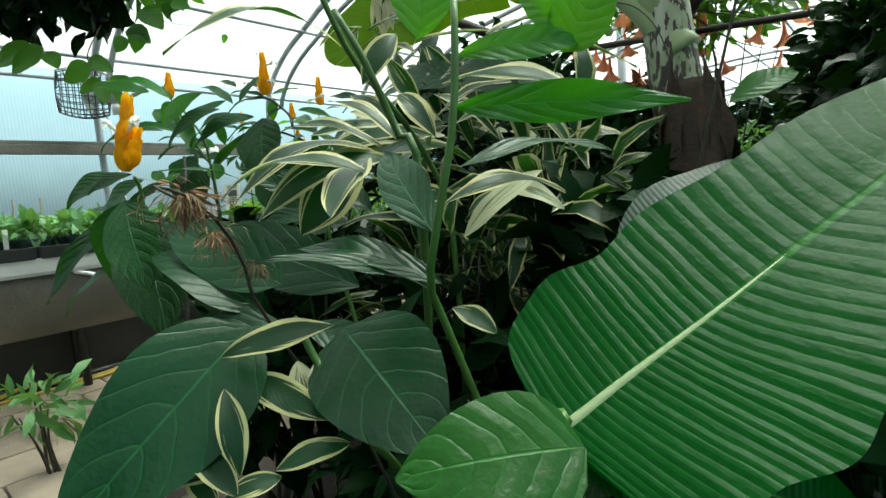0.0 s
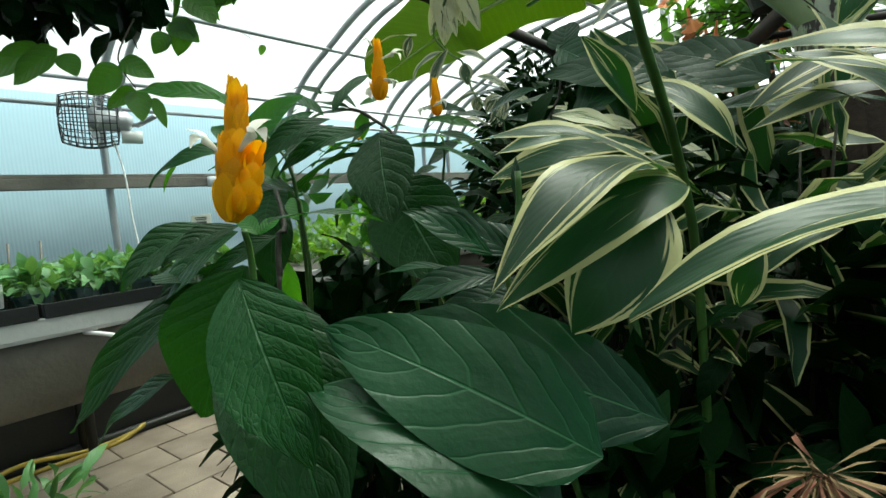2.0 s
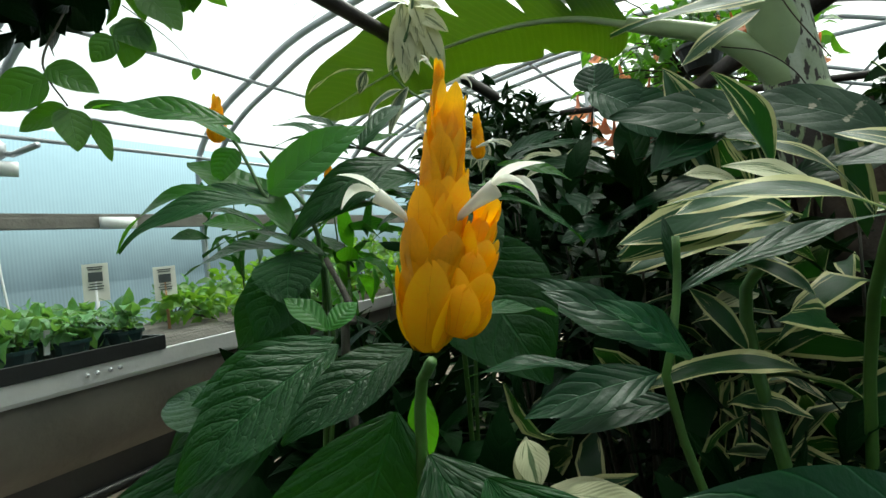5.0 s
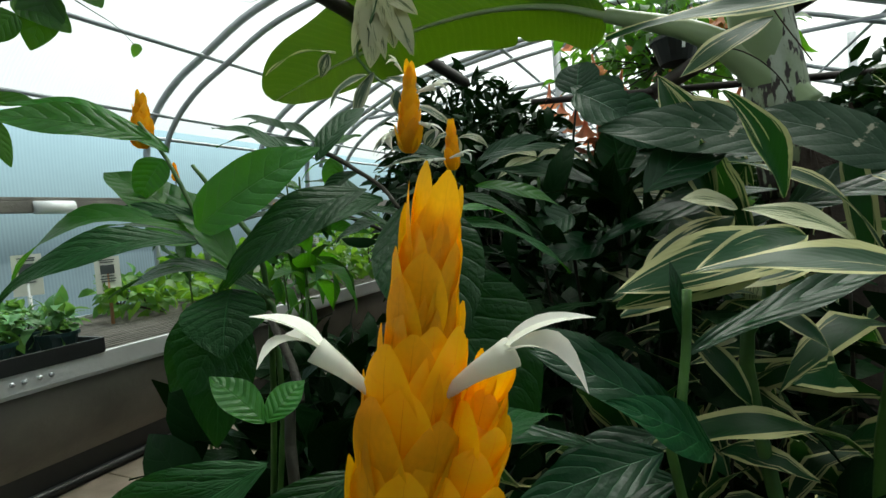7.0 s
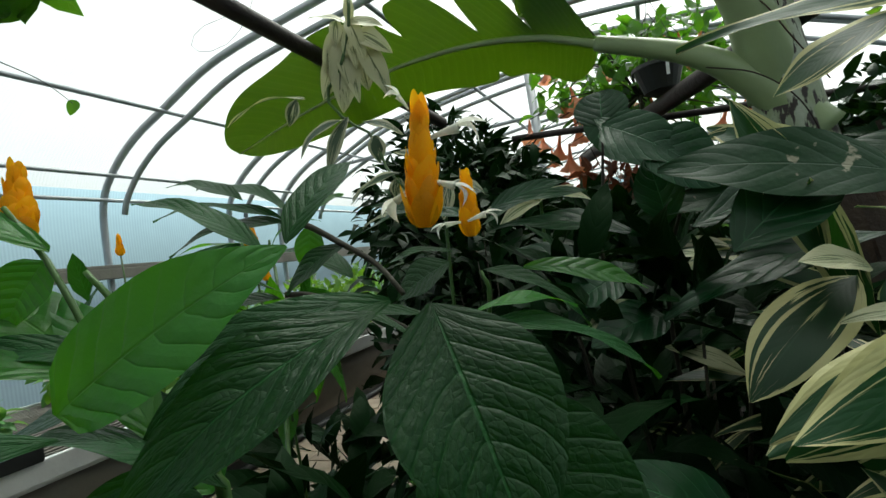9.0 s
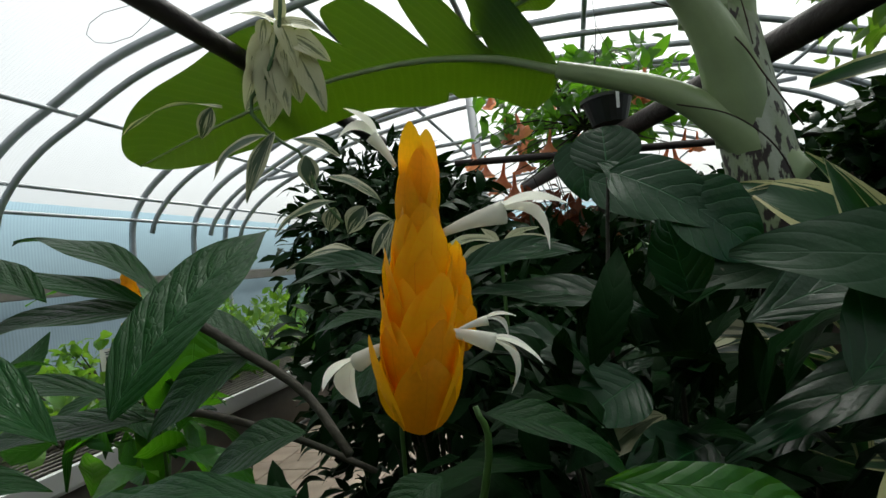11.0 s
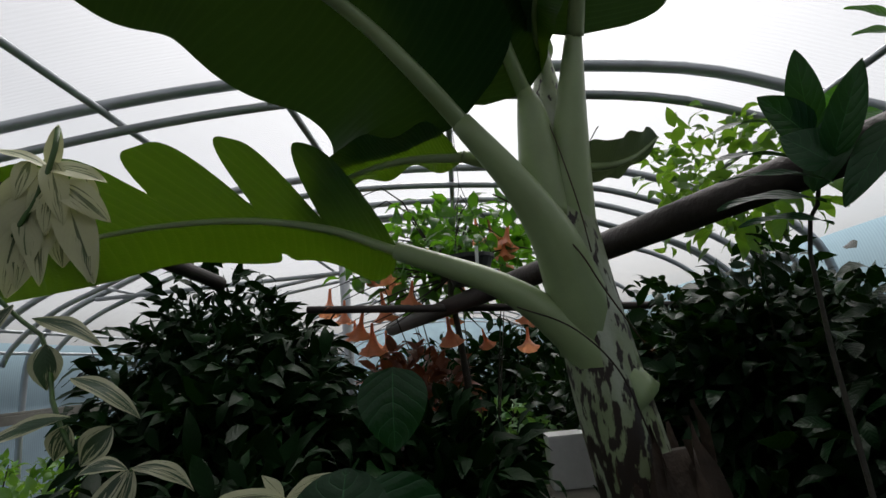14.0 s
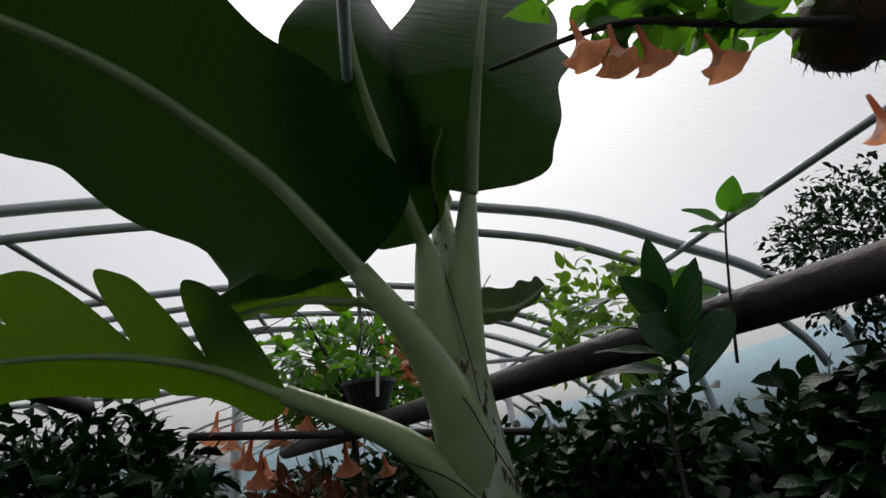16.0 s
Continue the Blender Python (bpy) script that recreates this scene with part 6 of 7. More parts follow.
leaf(tuft, M_PALE, (-1.496, 1.857, 1.874), (-1.465, 1.841, 1.731), 0.045, 0.08, (0.54, -0.84, 0.09), "ovate")
leaf(tuft, M_PALE, (-1.457, 1.856, 1.981), (-1.487, 1.825, 1.887), 0.045, 0.08, (0.54, -0.85, 0.01), "ovate")
leaf(tuft, M_PALE, (-1.401, 1.876, 1.877), (-1.373, 1.858, 1.731), 0.045, 0.08, (0.48, -0.87, 0.08), "ovate")
leaf(tuft, M_PALE, (-1.505, 1.851, 1.926), (-1.482, 1.834, 1.775), 0.059, 0.08, (0.54, -0.83, 0.06), "ovate")
leaf(tuft, M_PALE, (-1.544, 1.842, 1.933), (-1.523, 1.823, 1.809), 0.044, 0.08, (0.57, -0.82, 0.06), "ovate")
leaf(tuft, M_PALE, (-1.466, 1.852, 2.014), (-1.421, 1.840, 1.857), 0.053, 0.08, (0.52, -0.86, 0.00), "ovate")
leaf(tuft, M_PALE, (-1.514, 1.853, 1.878), (-1.507, 1.832, 1.728), 0.059, 0.08, (0.56, -0.83, 0.10), "ovate")
leaf(tuft, M_PALE, (-1.466, 1.858, 1.957), (-1.454, 1.835, 1.837), 0.044, 0.08, (0.53, -0.85, 0.03), "ovate")
leaf(tuft, M_PALE, (-1.511, 1.853, 1.894), (-1.552, 1.818, 1.808), 0.054, 0.08, (0.57, -0.82, 0.07), "ovate")
leaf(tuft, M_PALE, (-1.509, 1.850, 1.942), (-1.508, 1.824, 1.829), 0.062, 0.08, (0.55, -0.83, 0.04), "ovate")
leaf(tuft, M_PALE, (-1.522, 1.845, 1.966), (-1.549, 1.815, 1.835), 0.047, 0.08, (0.57, -0.82, 0.04), "ovate")
leaf(tuft, M_EDGED, (-1.643, 1.802, 1.784), (-1.956, 1.775, 1.757), 0.050, 0.12, (0.33, -0.31, 0.89), "lance")
leaf(tuft, M_EDGED, (-1.673, 1.795, 1.787), (-1.715, 1.793, 1.704), 0.047, 0.05, (0.62, -0.70, 0.36), "lance")
leaf(tuft, M_EDGED, (-1.519, 1.816, 1.683), (-1.678, 1.775, 1.579), 0.057, 0.16, (0.40, -0.48, 0.78), "lance")
leaf(tuft, M_EDGED, (-1.453, 1.814, 1.660), (-1.331, 1.844, 1.595), 0.051, 0.08, (0.33, -0.53, 0.78), "lance")
leaf(tuft, M_EDGED, (-1.407, 1.795, 1.604), (-1.404, 1.801, 1.516), 0.056, 0.05, (0.47, -0.77, 0.44), "lance")
leaf(tuft, M_EDGED, (-1.343, 1.779, 1.534), (-1.207, 1.780, 1.446), 0.042, 0.1, (0.29, -0.53, 0.80), "lance")
leaf(tuft, M_EDGED, (-1.316, 1.755, 1.463), (-1.483, 1.727, 1.398), 0.047, 0.12, (0.33, -0.49, 0.80), "lance")
leaf(tuft, M_EDGED, (-1.243, 1.755, 1.440), (-1.293, 1.749, 1.378), 0.060, 0.05, (0.39, -0.77, 0.51), "lance")
leaf(tuft, M_EDGED, (-1.325, 1.755, 1.450), (-1.346, 1.756, 1.391), 0.047, 0.05, (0.42, -0.75, 0.50), "lance")
leaf(tuft, M_EDGED, (-1.511, 1.833, 1.696), (-1.578, 1.768, 1.501), 0.051, 0.1, (0.38, -0.49, 0.78), "lance")
varsmall = thing("striped_dracaena", "small plant with narrow white-edged striped leaves", "plant", (-1.17, 1.58, 0), "striped plants")
stem(varsmall, [(-1.180, 1.595, 0.000), (-1.180, 1.595, 0.395), (-1.170, 1.667, 1.237), (-1.126, 1.631, 1.381)], 0.006, 0.004, M_STEM)
leaf(varsmall, M_EDGED, (-1.126, 1.631, 1.381), (-1.040, 1.652, 1.336), 0.033, 0.2, (0.21, -0.54, 0.82), "lance")
leaf(varsmall, M_EDGED, (-1.132, 1.630, 1.381), (-1.203, 1.616, 1.378), 0.033, 0.2, (0.25, -0.52, 0.82), "lance")
leaf(varsmall, M_EDGED, (-1.126, 1.631, 1.381), (-1.145, 1.601, 1.290), 0.042, 0.05, (0.35, -0.86, 0.38), "lance")
leaf(varsmall, M_EDGED, (-1.132, 1.630, 1.381), (-1.176, 1.594, 1.304), 0.030, 0.1, (0.34, -0.77, 0.54), "lance")
leaf(varsmall, M_EDGED, (-1.190, 1.624, 1.304), (-1.339, 1.528, 1.299), 0.038, 0.18, (0.26, -0.41, 0.88), "lance")
leaf(varsmall, M_EDGED, (-1.202, 1.622, 1.306), (-1.301, 1.566, 1.333), 0.036, 0.15, (0.25, -0.42, 0.87), "lance")
varsmall_b = thing("striped_dracaena", "small plant with narrow white-edged striped leaves", "plant", (-0.95, 1.6, 0), "striped plants")
stem(varsmall_b, [(-0.955, 1.696, 0.000), (-0.955, 1.696, 0.385), (-0.924, 1.720, 1.194), (-0.914, 1.697, 1.299)], 0.006, 0.004, M_STEM)
leaf(varsmall_b, M_PALE, (-0.914, 1.697, 1.302), (-0.784, 1.674, 1.272), 0.033, 0.15, (0.08, -0.55, 0.84), "lance")
leaf(varsmall_b, M_PALE, (-0.914, 1.697, 1.302), (-1.034, 1.622, 1.298), 0.036, 0.15, (0.15, -0.54, 0.83), "lance")
leaf(varsmall_b, M_PALE, (-0.914, 1.697, 1.302), (-0.831, 1.729, 1.326), 0.024, 0.1, (0.09, -0.56, 0.82), "lance")
leaf(varsmall_b, M_PALE, (-0.917, 1.697, 1.302), (-0.955, 1.703, 1.340), 0.023, 0.05, (0.13, -0.55, 0.82), "lance")
leaf(varsmall_b, M_PALE, (-0.917, 1.697, 1.299), (-1.006, 1.598, 1.245), 0.045, 0.1, (0.16, -0.67, 0.72), "lance")
basket = thing("hanging_basket", "hanging basket overflowing with dark heart-leaved vine", "hanging basket", (-1.45, 0.47, 1.83))
leaf(basket, M_HEART, (-1.317, 0.535, 1.371), (-1.378, 0.490, 1.331), 0.056, 0.05, (0.93, -0.35, 0.13), "ovate")
leaf(basket, M_HEART, (-1.316, 0.535, 1.386), (-1.264, 0.573, 1.343), 0.045, 0.05, (0.90, -0.41, 0.11), "ovate")
leaf(basket, M_HEART, (-1.311, 0.555, 1.328), (-1.367, 0.515, 1.302), 0.041, 0.05, (0.86, -0.34, 0.38), "ovate")
leaf(basket, M_HEART, (-1.311, 0.555, 1.328), (-1.291, 0.551, 1.263), 0.047, 0.05, (0.90, -0.40, 0.17), "ovate")
leaf(basket, M_HEART, (-1.298, 0.580, 1.314), (-1.283, 0.591, 1.251), 0.024, 0.05, (0.83, -0.40, 0.40), "ovate")
leaf(basket, M_HEART, (-1.309, 0.574, 1.335), (-1.247, 0.616, 1.322), 0.030, 0.05, (0.72, -0.35, 0.59), "ovate")
leaf(basket, M_HEART, (-1.455, 0.470, 1.437), (-1.542, 0.406, 1.378), 0.059, 0.05, (0.91, -0.22, 0.35), "ovate")
leaf(basket, M_HEART, (-1.448, 0.475, 1.426), (-1.428, 0.489, 1.377), 0.046, 0.05, (0.90, -0.28, 0.34), "ovate")
leaf(basket, M_HEART, (-1.518, 0.457, 1.458), (-1.624, 0.380, 1.406), 0.062, 0.05, (0.91, -0.19, 0.35), "ovate")
leaf(basket, M_HEART, (-1.313, 0.687, 1.547), (-1.269, 0.718, 1.481), 0.066, 0.05, (0.83, -0.50, 0.25), "ovate")
leaf(basket, M_HEART, (-1.321, 0.681, 1.504), (-1.347, 0.662, 1.424), 0.055, 0.05, (0.84, -0.46, 0.29), "ovate")
leaf(basket, M_HEART, (-1.354, 0.657, 1.497), (-1.304, 0.693, 1.447), 0.055, 0.05, (0.83, -0.47, 0.29), "ovate")
leaf(basket, M_HEART, (-1.240, 0.740, 1.555), (-1.198, 0.771, 1.529), 0.044, 0.05, (0.78, -0.58, 0.22), "ovate")
leaf(basket, M_HEART, (-1.318, 0.634, 1.458), (-1.346, 0.612, 1.420), 0.042, 0.05, (0.86, -0.43, 0.30), "ovate")
stem(basket, [(-1.375, 0.593, 1.498), (-1.333, 0.541, 1.410), (-1.317, 0.535, 1.371), (-1.313, 0.555, 1.333)], 0.0018, 0.0012, M_TWIG)
stem(basket, [(-1.403, 0.704, 1.561), (-1.527, 0.862, 1.594), (-1.781, 1.088, 1.689), (-1.978, 1.273, 1.737)], 0.0012, 0.0008, M_TWIG)
leaf(basket, M_HEART, (-1.972, 1.278, 1.745), (-1.987, 1.267, 1.706), 0.029, 0.05, (0.78, -0.53, 0.32), "ovate")
ficus = thing("rubber_leaved_shrub", "shrub with large dark leathery oval leaves by the pipe", "shrub", (-0.1, 1.5, 0))
stem(ficus, [(-0.147, 1.557, 0.000), (-0.117, 1.509, 0.688), (0.017, 1.710, 1.546), (0.039, 1.673, 1.710), (0.026, 1.641, 1.839)], 0.005, 0.003, M_TWIG)
leaf(ficus, M_PLAIN, (0.031, 1.649, 1.799), (-0.057, 1.626, 1.873), 0.068, 0.05, (-0.57, -0.77, 0.29), "ovate")
leaf(ficus, M_PLAIN, (0.035, 1.649, 1.808), (0.017, 1.614, 1.947), 0.055, 0.05, (-0.64, -0.77, 0.03), "ovate")
leaf(ficus, M_PLAIN, (-0.035, 1.638, 1.830), (-0.166, 1.634, 1.809), 0.032, 0.08, (-0.17, -0.39, 0.90), "ovate")
leaf(ficus, M_PLAIN, (0.030, 1.661, 1.756), (-0.164, 1.643, 1.770), 0.044, 0.08, (-0.18, -0.38, 0.90), "ovate")
leaf(ficus, M_PLAIN, (0.028, 1.649, 1.684), (-0.162, 1.634, 1.686), 0.044, 0.08, (-0.31, -0.53, 0.80), "ovate")
leaf(ficus, M_PLAIN, (0.014, 1.628, 1.641), (-0.146, 1.614, 1.650), 0.037, 0.08, (-0.31, -0.51, 0.80), "ovate")
leaf(ficus, M_PLAIN, (0.006, 1.643, 1.701), (0.107, 1.608, 1.869), 0.062, 0.05, (-0.61, -0.72, 0.34), "ovate")
leaf(ficus, M_YOUNG, (0.091, 1.673, 1.848), (0.145, 1.663, 1.903), 0.052, 0.05, (-0.63, -0.72, 0.30), "ovate")
leaf(ficus, M_YOUNG, (0.092, 1.677, 1.828), (0.193, 1.681, 1.847), 0.052, 0.05, (-0.63, -0.70, 0.33), "ovate")
leaf(ficus, M_YOUNG, (0.146, 1.553, 1.942), (0.065, 1.554, 1.975), 0.039, 0.05, (-0.47, -0.66, 0.58), "ovate")
leaf(ficus, M_YOUNG, (0.154, 1.544, 1.961), (0.166, 1.515, 2.025), 0.047, 0.05, (-0.62, -0.72, 0.32), "ovate")
leaf(ficus, M_YOUNG, (0.159, 1.544, 1.959), (0.225, 1.519, 1.989), 0.040, 0.05, (-0.63, -0.70, 0.33), "ovate")
leaf(ficus, M_YOUNG, (0.145, 1.559, 1.928), (0.077, 1.568, 1.935), 0.032, 0.05, (-0.46, -0.66, 0.59), "ovate")
stem(ficus, [(0.094, 1.574, 1.685), (0.128, 1.569, 1.835), (0.149, 1.554, 1.942), (0.161, 1.536, 1.979)], 0.003, 0.0014, M_TWIG)
leaf(ficus, M_PLAIN, (-0.003, 1.570, 1.735), (0.030, 1.511, 1.863), 0.052, 0.05, (-0.54, -0.81, 0.23), "ovate")
leaf(ficus, M_PLAIN, (0.084, 1.538, 1.776), (-0.008, 1.571, 1.655), 0.056, 0.05, (-0.54, -0.78, 0.31), "ovate")
leaf(ficus, M_PLAIN, (-0.002, 1.585, 1.700), (-0.151, 1.629, 1.731), 0.044, 0.08, (-0.13, -0.40, 0.91), "ovate")
leaf(ficus, M_PLAIN, (-0.008, 1.574, 1.728), (-0.061, 1.592, 1.784), 0.079, 0.05, (-0.43, -0.78, 0.46), "ovate")
loose_wire = thing("loose_wire", "thin curled wire dangling from the roof hoops", "wire", (-1.7, 2.0, 2.3))
stem(loose_wire, [(-1.951, 2.108, 2.690), (-2.010, 2.114, 2.454), (-2.081, 2.111, 2.323), (-2.182, 2.096, 2.239), (-2.303, 2.073, 2.226), (-2.355, 2.060, 2.272), (-2.298, 2.067, 2.330), (-2.146, 2.095, 2.347), (-2.058, 2.113, 2.343)], 0.0012, 0.0010, M_WIRE)


# the wet leaf of the young banana
banana_leaf([(0.126, 0.387, 0.769), (0.167, 0.442, 0.808), (0.218, 0.511, 0.854), (0.305, 0.631, 0.936), (0.428, 0.803, 1.051)], 0.239, (0.07, -0.57, 0.82), M_BANTOP,
            r0=0.006, nu=100, wave=0.006, fold=0.12, uneven=0.04, label="broad wet pleated green leaf", owner=pup)

# ---- flower spikes ----
def bract_mesh():
    """One heart-shaped bract, folded over the spike."""
    nu, nv = 12, 8
    verts, uvs, faces = [], [], []
    for i in range(nu + 1):
        u = i / nu
        w = 0.5 * math.sin(math.pi * u ** 0.85) ** 0.55 if 0 < i < nu else 0.05
        for j in range(nv + 1):
            v = j / nv * 2 - 1
            verts.append((w * v, 0.26 * math.sin(u * 2.2) - 0.5 * (w * v) ** 2 - 0.06 * u * u, u))
            uvs.append((u, j / nv))
    for i in range(nu):
        for j in range(nv):
            a = i * (nv + 1) + j
            faces.append((a, a + 1, a + nv + 2, a + nv + 1))
    return verts, faces, uvs


BRACT = link_mesh("bract", *bract_mesh()[:2], M_BRACT, None, "", bract_mesh()[2])
BRACT_DATA = BRACT.data
bpy.data.objects.remove(BRACT)


def white_flower(parent, at, out, length, seed):
    """A white tube that parts into a slender upper lip and a broader drooping lower lip."""
    rng = random.Random(seed)
    o = Vector(out).normalized()
    side = o.cross(Vector((0, 0, 1))).normalized()
    up = side.cross(o)
    p0 = Vector(at) - parent.location
    k = length * 1.0
    pts = [p0, p0 + o * k * 0.25 + up * k * 0.10, p0 + o * k * 0.52 + up * k * 0.17]
    fl = tube("white_flower", pts, [k * 0.03, k * 0.06, k * 0.10], M_PETAL, parent, "white two-lipped flower", 10, 8)
    for end, wide, curl in ((o * k * 0.52 + up * k * 0.06 + side * k * rng.uniform(-0.1, 0.1), 0.28, 0.10),
                            (o * k * 0.36 - up * k * 0.32 + side * k * 0.08, 0.34, 0.28)):
        m, L = frame_of(pts[2] - o * k * 0.10, pts[2] + end, up)
        v, f, uv = leaf_arrays(L, k * wide, "lance", curl, 0.4, 0, 0, seed, 8, 4)
        lip = link_mesh("lip", v, f, M_PETAL, fl, "", uv)
        lip.matrix_basis = m
    return fl


def flower_spike(parent, base, tip, r, rows, seed, flowers=(), stage=1.0):
    """A spike of overlapping yellow bracts in four ranks on a short stalk."""
    rng = random.Random(seed)
    b, t = Vector(base), Vector(tip)
    axis = (t - b)
    L = axis.length
    m, _ = frame_of(b, t, (0.3, -0.9, 0.1))
    m = m @ Matrix(((0, 0, 1, 0), (1, 0, 0, 0), (0, 1, 0, 0), (0, 0, 0, 1)))
    core = tube("flower_spike", [Vector(), Vector((0, 0, L * 0.55)), Vector((0, 0, L * 0.93))], [r * 0.32, r * 0.38, r * 0.12], M_BRACT, parent, "bright yellow spike of overlapping bracts", 8)
    core.matrix_basis = Matrix.Translation(-parent.location) @ m
    for i in range(rows):
        u = i / (rows - 1)
        rad = r * (1.0 - 0.52 * u) * rng.uniform(0.92, 1.08)
        for k in range(5):
            a = math.pi / 2.5 * k + (math.pi / 5 if i % 2 else 0) + rng.uniform(-0.22, 0.22)
            size = L * (0.33 - 0.09 * u) * rng.uniform(0.85, 1.15)
            tilt = 0.03 + 0.13 * (1 - u) + rng.uniform(-0.05, 0.09)
            mm = Matrix.Translation((0, 0, L * 0.76 * u)) @ Matrix.Rotation(a, 4, "Z") @ Matrix.Translation((0, rad * 0.34, 0)) @ Matrix.Rotation(-tilt, 4, "X") @ Matrix.Diagonal((rad * 1.28, rad * 1.15, size, 1))
            ob = new("bract", BRACT_DATA)
            ob.parent = core
            ob.matrix_basis = mm
    for k, (h, out, ln) in enumerate(flowers):
        o = Vector(out).normalized()
        white_flower(parent, b + axis * h + Vector((0.15, -0.95, 0.1) if ln == 0.036 else (o.x * 0.55, o.y * 0.55 - 0.2, o.z * 0.3)) * r, out, ln, seed * 7 + k)
    return core


flower_spike(shrimp_front, (-0.638, 0.370, 1.028), (-0.616, 0.382, 1.151), 0.0195, 14, 1,
             [(0.47, (-0.80, -0.40, 0.45), 0.040), (0.47, (0.92, 0.15, 0.22), 0.046)])
flower_spike(shrimp_front, (-0.622, 0.372, 1.034), (-0.604, 0.388, 1.098), 0.0155, 6, 11)
flower_spike(shrimp_mid, (-0.822, 0.750, 1.218), (-0.808, 0.746, 1.314), 0.0150, 10, 2,
             [(0.86, (-0.6, -0.4, 0.6), 0.022), (0.66, (0.85, 0.35, -0.1), 0.040), (0.34, (-0.95, 0.15, -0.75), 0.034), (0.36, (0.95, 0.25, -0.75), 0.034)])
flower_spike(shrimp_mid, (-0.846, 0.925, 1.212), (-0.842, 0.922, 1.284), 0.014, 7, 3, [(0.2, (0.9, 0.1, -0.1), 0.036), (0.25, (-0.8, -0.3, -0.3), 0.034)])
flower_spike(shrimp_left, (-1.128, 0.653, 1.258), (-1.123, 0.655, 1.325), 0.0165, 7, 4)
for k, (p, h) in enumerate((((-1.78, 1.20, 1.315), 0.05), ((-1.63, 1.40, 1.205), 0.035), ((-1.400, 1.20, 1.275), 0.06), ((-1.376, 1.20, 1.205), 0.04))):
    other = thing("golden_shrimp_plant", "golden shrimp plant with a small yellow spike", "shrub", (p[0], p[1], 0), "golden shrimp plants")
    stem(other, [(p[0], p[1], 0), (p[0] + 0.02, p[1], 0.6), p], 0.005, 0.002)
    flower_spike(other, p, (p[0], p[1], p[2] + h), 0.016 if h > 0.05 else 0.011, 6, 20 + k)
    foliage("foliage", [Vector(q) - other.location for q in cloud((p[0], p[1], p[2] - 0.16), (0.13, 0.13, 0.12), 16, 70 + k, 0.3)], 0.11, 0.04, "lance", M_YOUNG if k % 2 else M_SHRIMP, other, k)

# dried flower tufts on the leathery shrub
def dried_tuft(parent, at, size, n, seed):
    rng = random.Random(seed)
    for i in range(n):
        d = Vector((rng.gauss(0, 1), rng.gauss(0, 1), rng.gauss(-1.5, 0.7))).normalized()
        a = Vector(at)
        leaf(parent, M_DRYRED if i % 3 == 0 else M_DRY, a + d * size * 0.1, a + d * size * rng.uniform(0.6, 1.1), size * rng.uniform(0.018, 0.045), rng.uniform(-0.35, 0.45), (rng.gauss(0, 1), rng.gauss(0, 1), 1), "lance", name="dry_bract", nu=6, nv=2)


dried_tuft(flopped, (-0.154, 0.262, 0.973), 0.046, 110, 5)
dried_tuft(flopped, (-0.209, 0.308, 0.933), 0.038, 70, 6)
dried_tuft(flopped, (-0.200, 0.344, 0.896), 0.032, 44, 7)

# ---- hanging basket foliage ----
pot_mesh("pot", 0.11, 0.16, 0.15, M_BLACK, basket, -0.02)
for a in (0, 2.1, 4.2):
    tube("hanger_wire", [(0.15 * math.cos(a), 0.15 * math.sin(a), 0.13), (0, 0, 0.40), (0, 0, 0.62)], 0.002, M_WIRE, basket, sides=5)
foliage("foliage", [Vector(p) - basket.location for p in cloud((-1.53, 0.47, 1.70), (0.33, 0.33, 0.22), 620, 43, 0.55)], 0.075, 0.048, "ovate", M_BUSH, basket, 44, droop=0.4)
foliage("trailing_leaves", [Vector(p) - basket.location for p in cloud((-1.39, 0.73, 1.72), (0.25, 0.25, 0.15), 120, 45, 0.3)], 0.07, 0.05, "ovate", M_HEART, basket, 46, droop=0.4)

# ---- low raised bed with a chartreuse plant ----
bed = thing("raised_bed", "low raised bed edged with mossy old timber", "planter", (0.40, 3.45, 0))
bm = bmesh.new()
box_bm(bm, (1.3, 0.05, 0.34), pose(0, -0.38, 0.17), 0.008)
part("front_board", bm, M_MOSS, bed)
bm = bmesh.new()
box_bm(bm, (0.05, 0.72, 0.34), pose(-0.625, 0.008, 0.17), 0.008)
part("end_board", bm, M_MOSS, bed)
bm = bmesh.new()
box_bm(bm, (1.2, 0.70, 0.29), pose(0.03, 0.0, 0.145), 0.01)
part("soil", bm, M_SOIL, bed)
for k, (x, y) in enumerate(((0.04, 3.20), (0.27, 3.26))):
    bush("coleus", "small chartreuse yellow-green leafy plant in the bed", (x, y, 0.47), (0.13, 0.12, 0.11), 110, 0.07, 0.05, M_YELLOWLEAF, 140 + k, "ovate", base=(x, y, 0.29), category="plant", stems=4, shell=0.3, group="coleus plants", zmin=0.31)

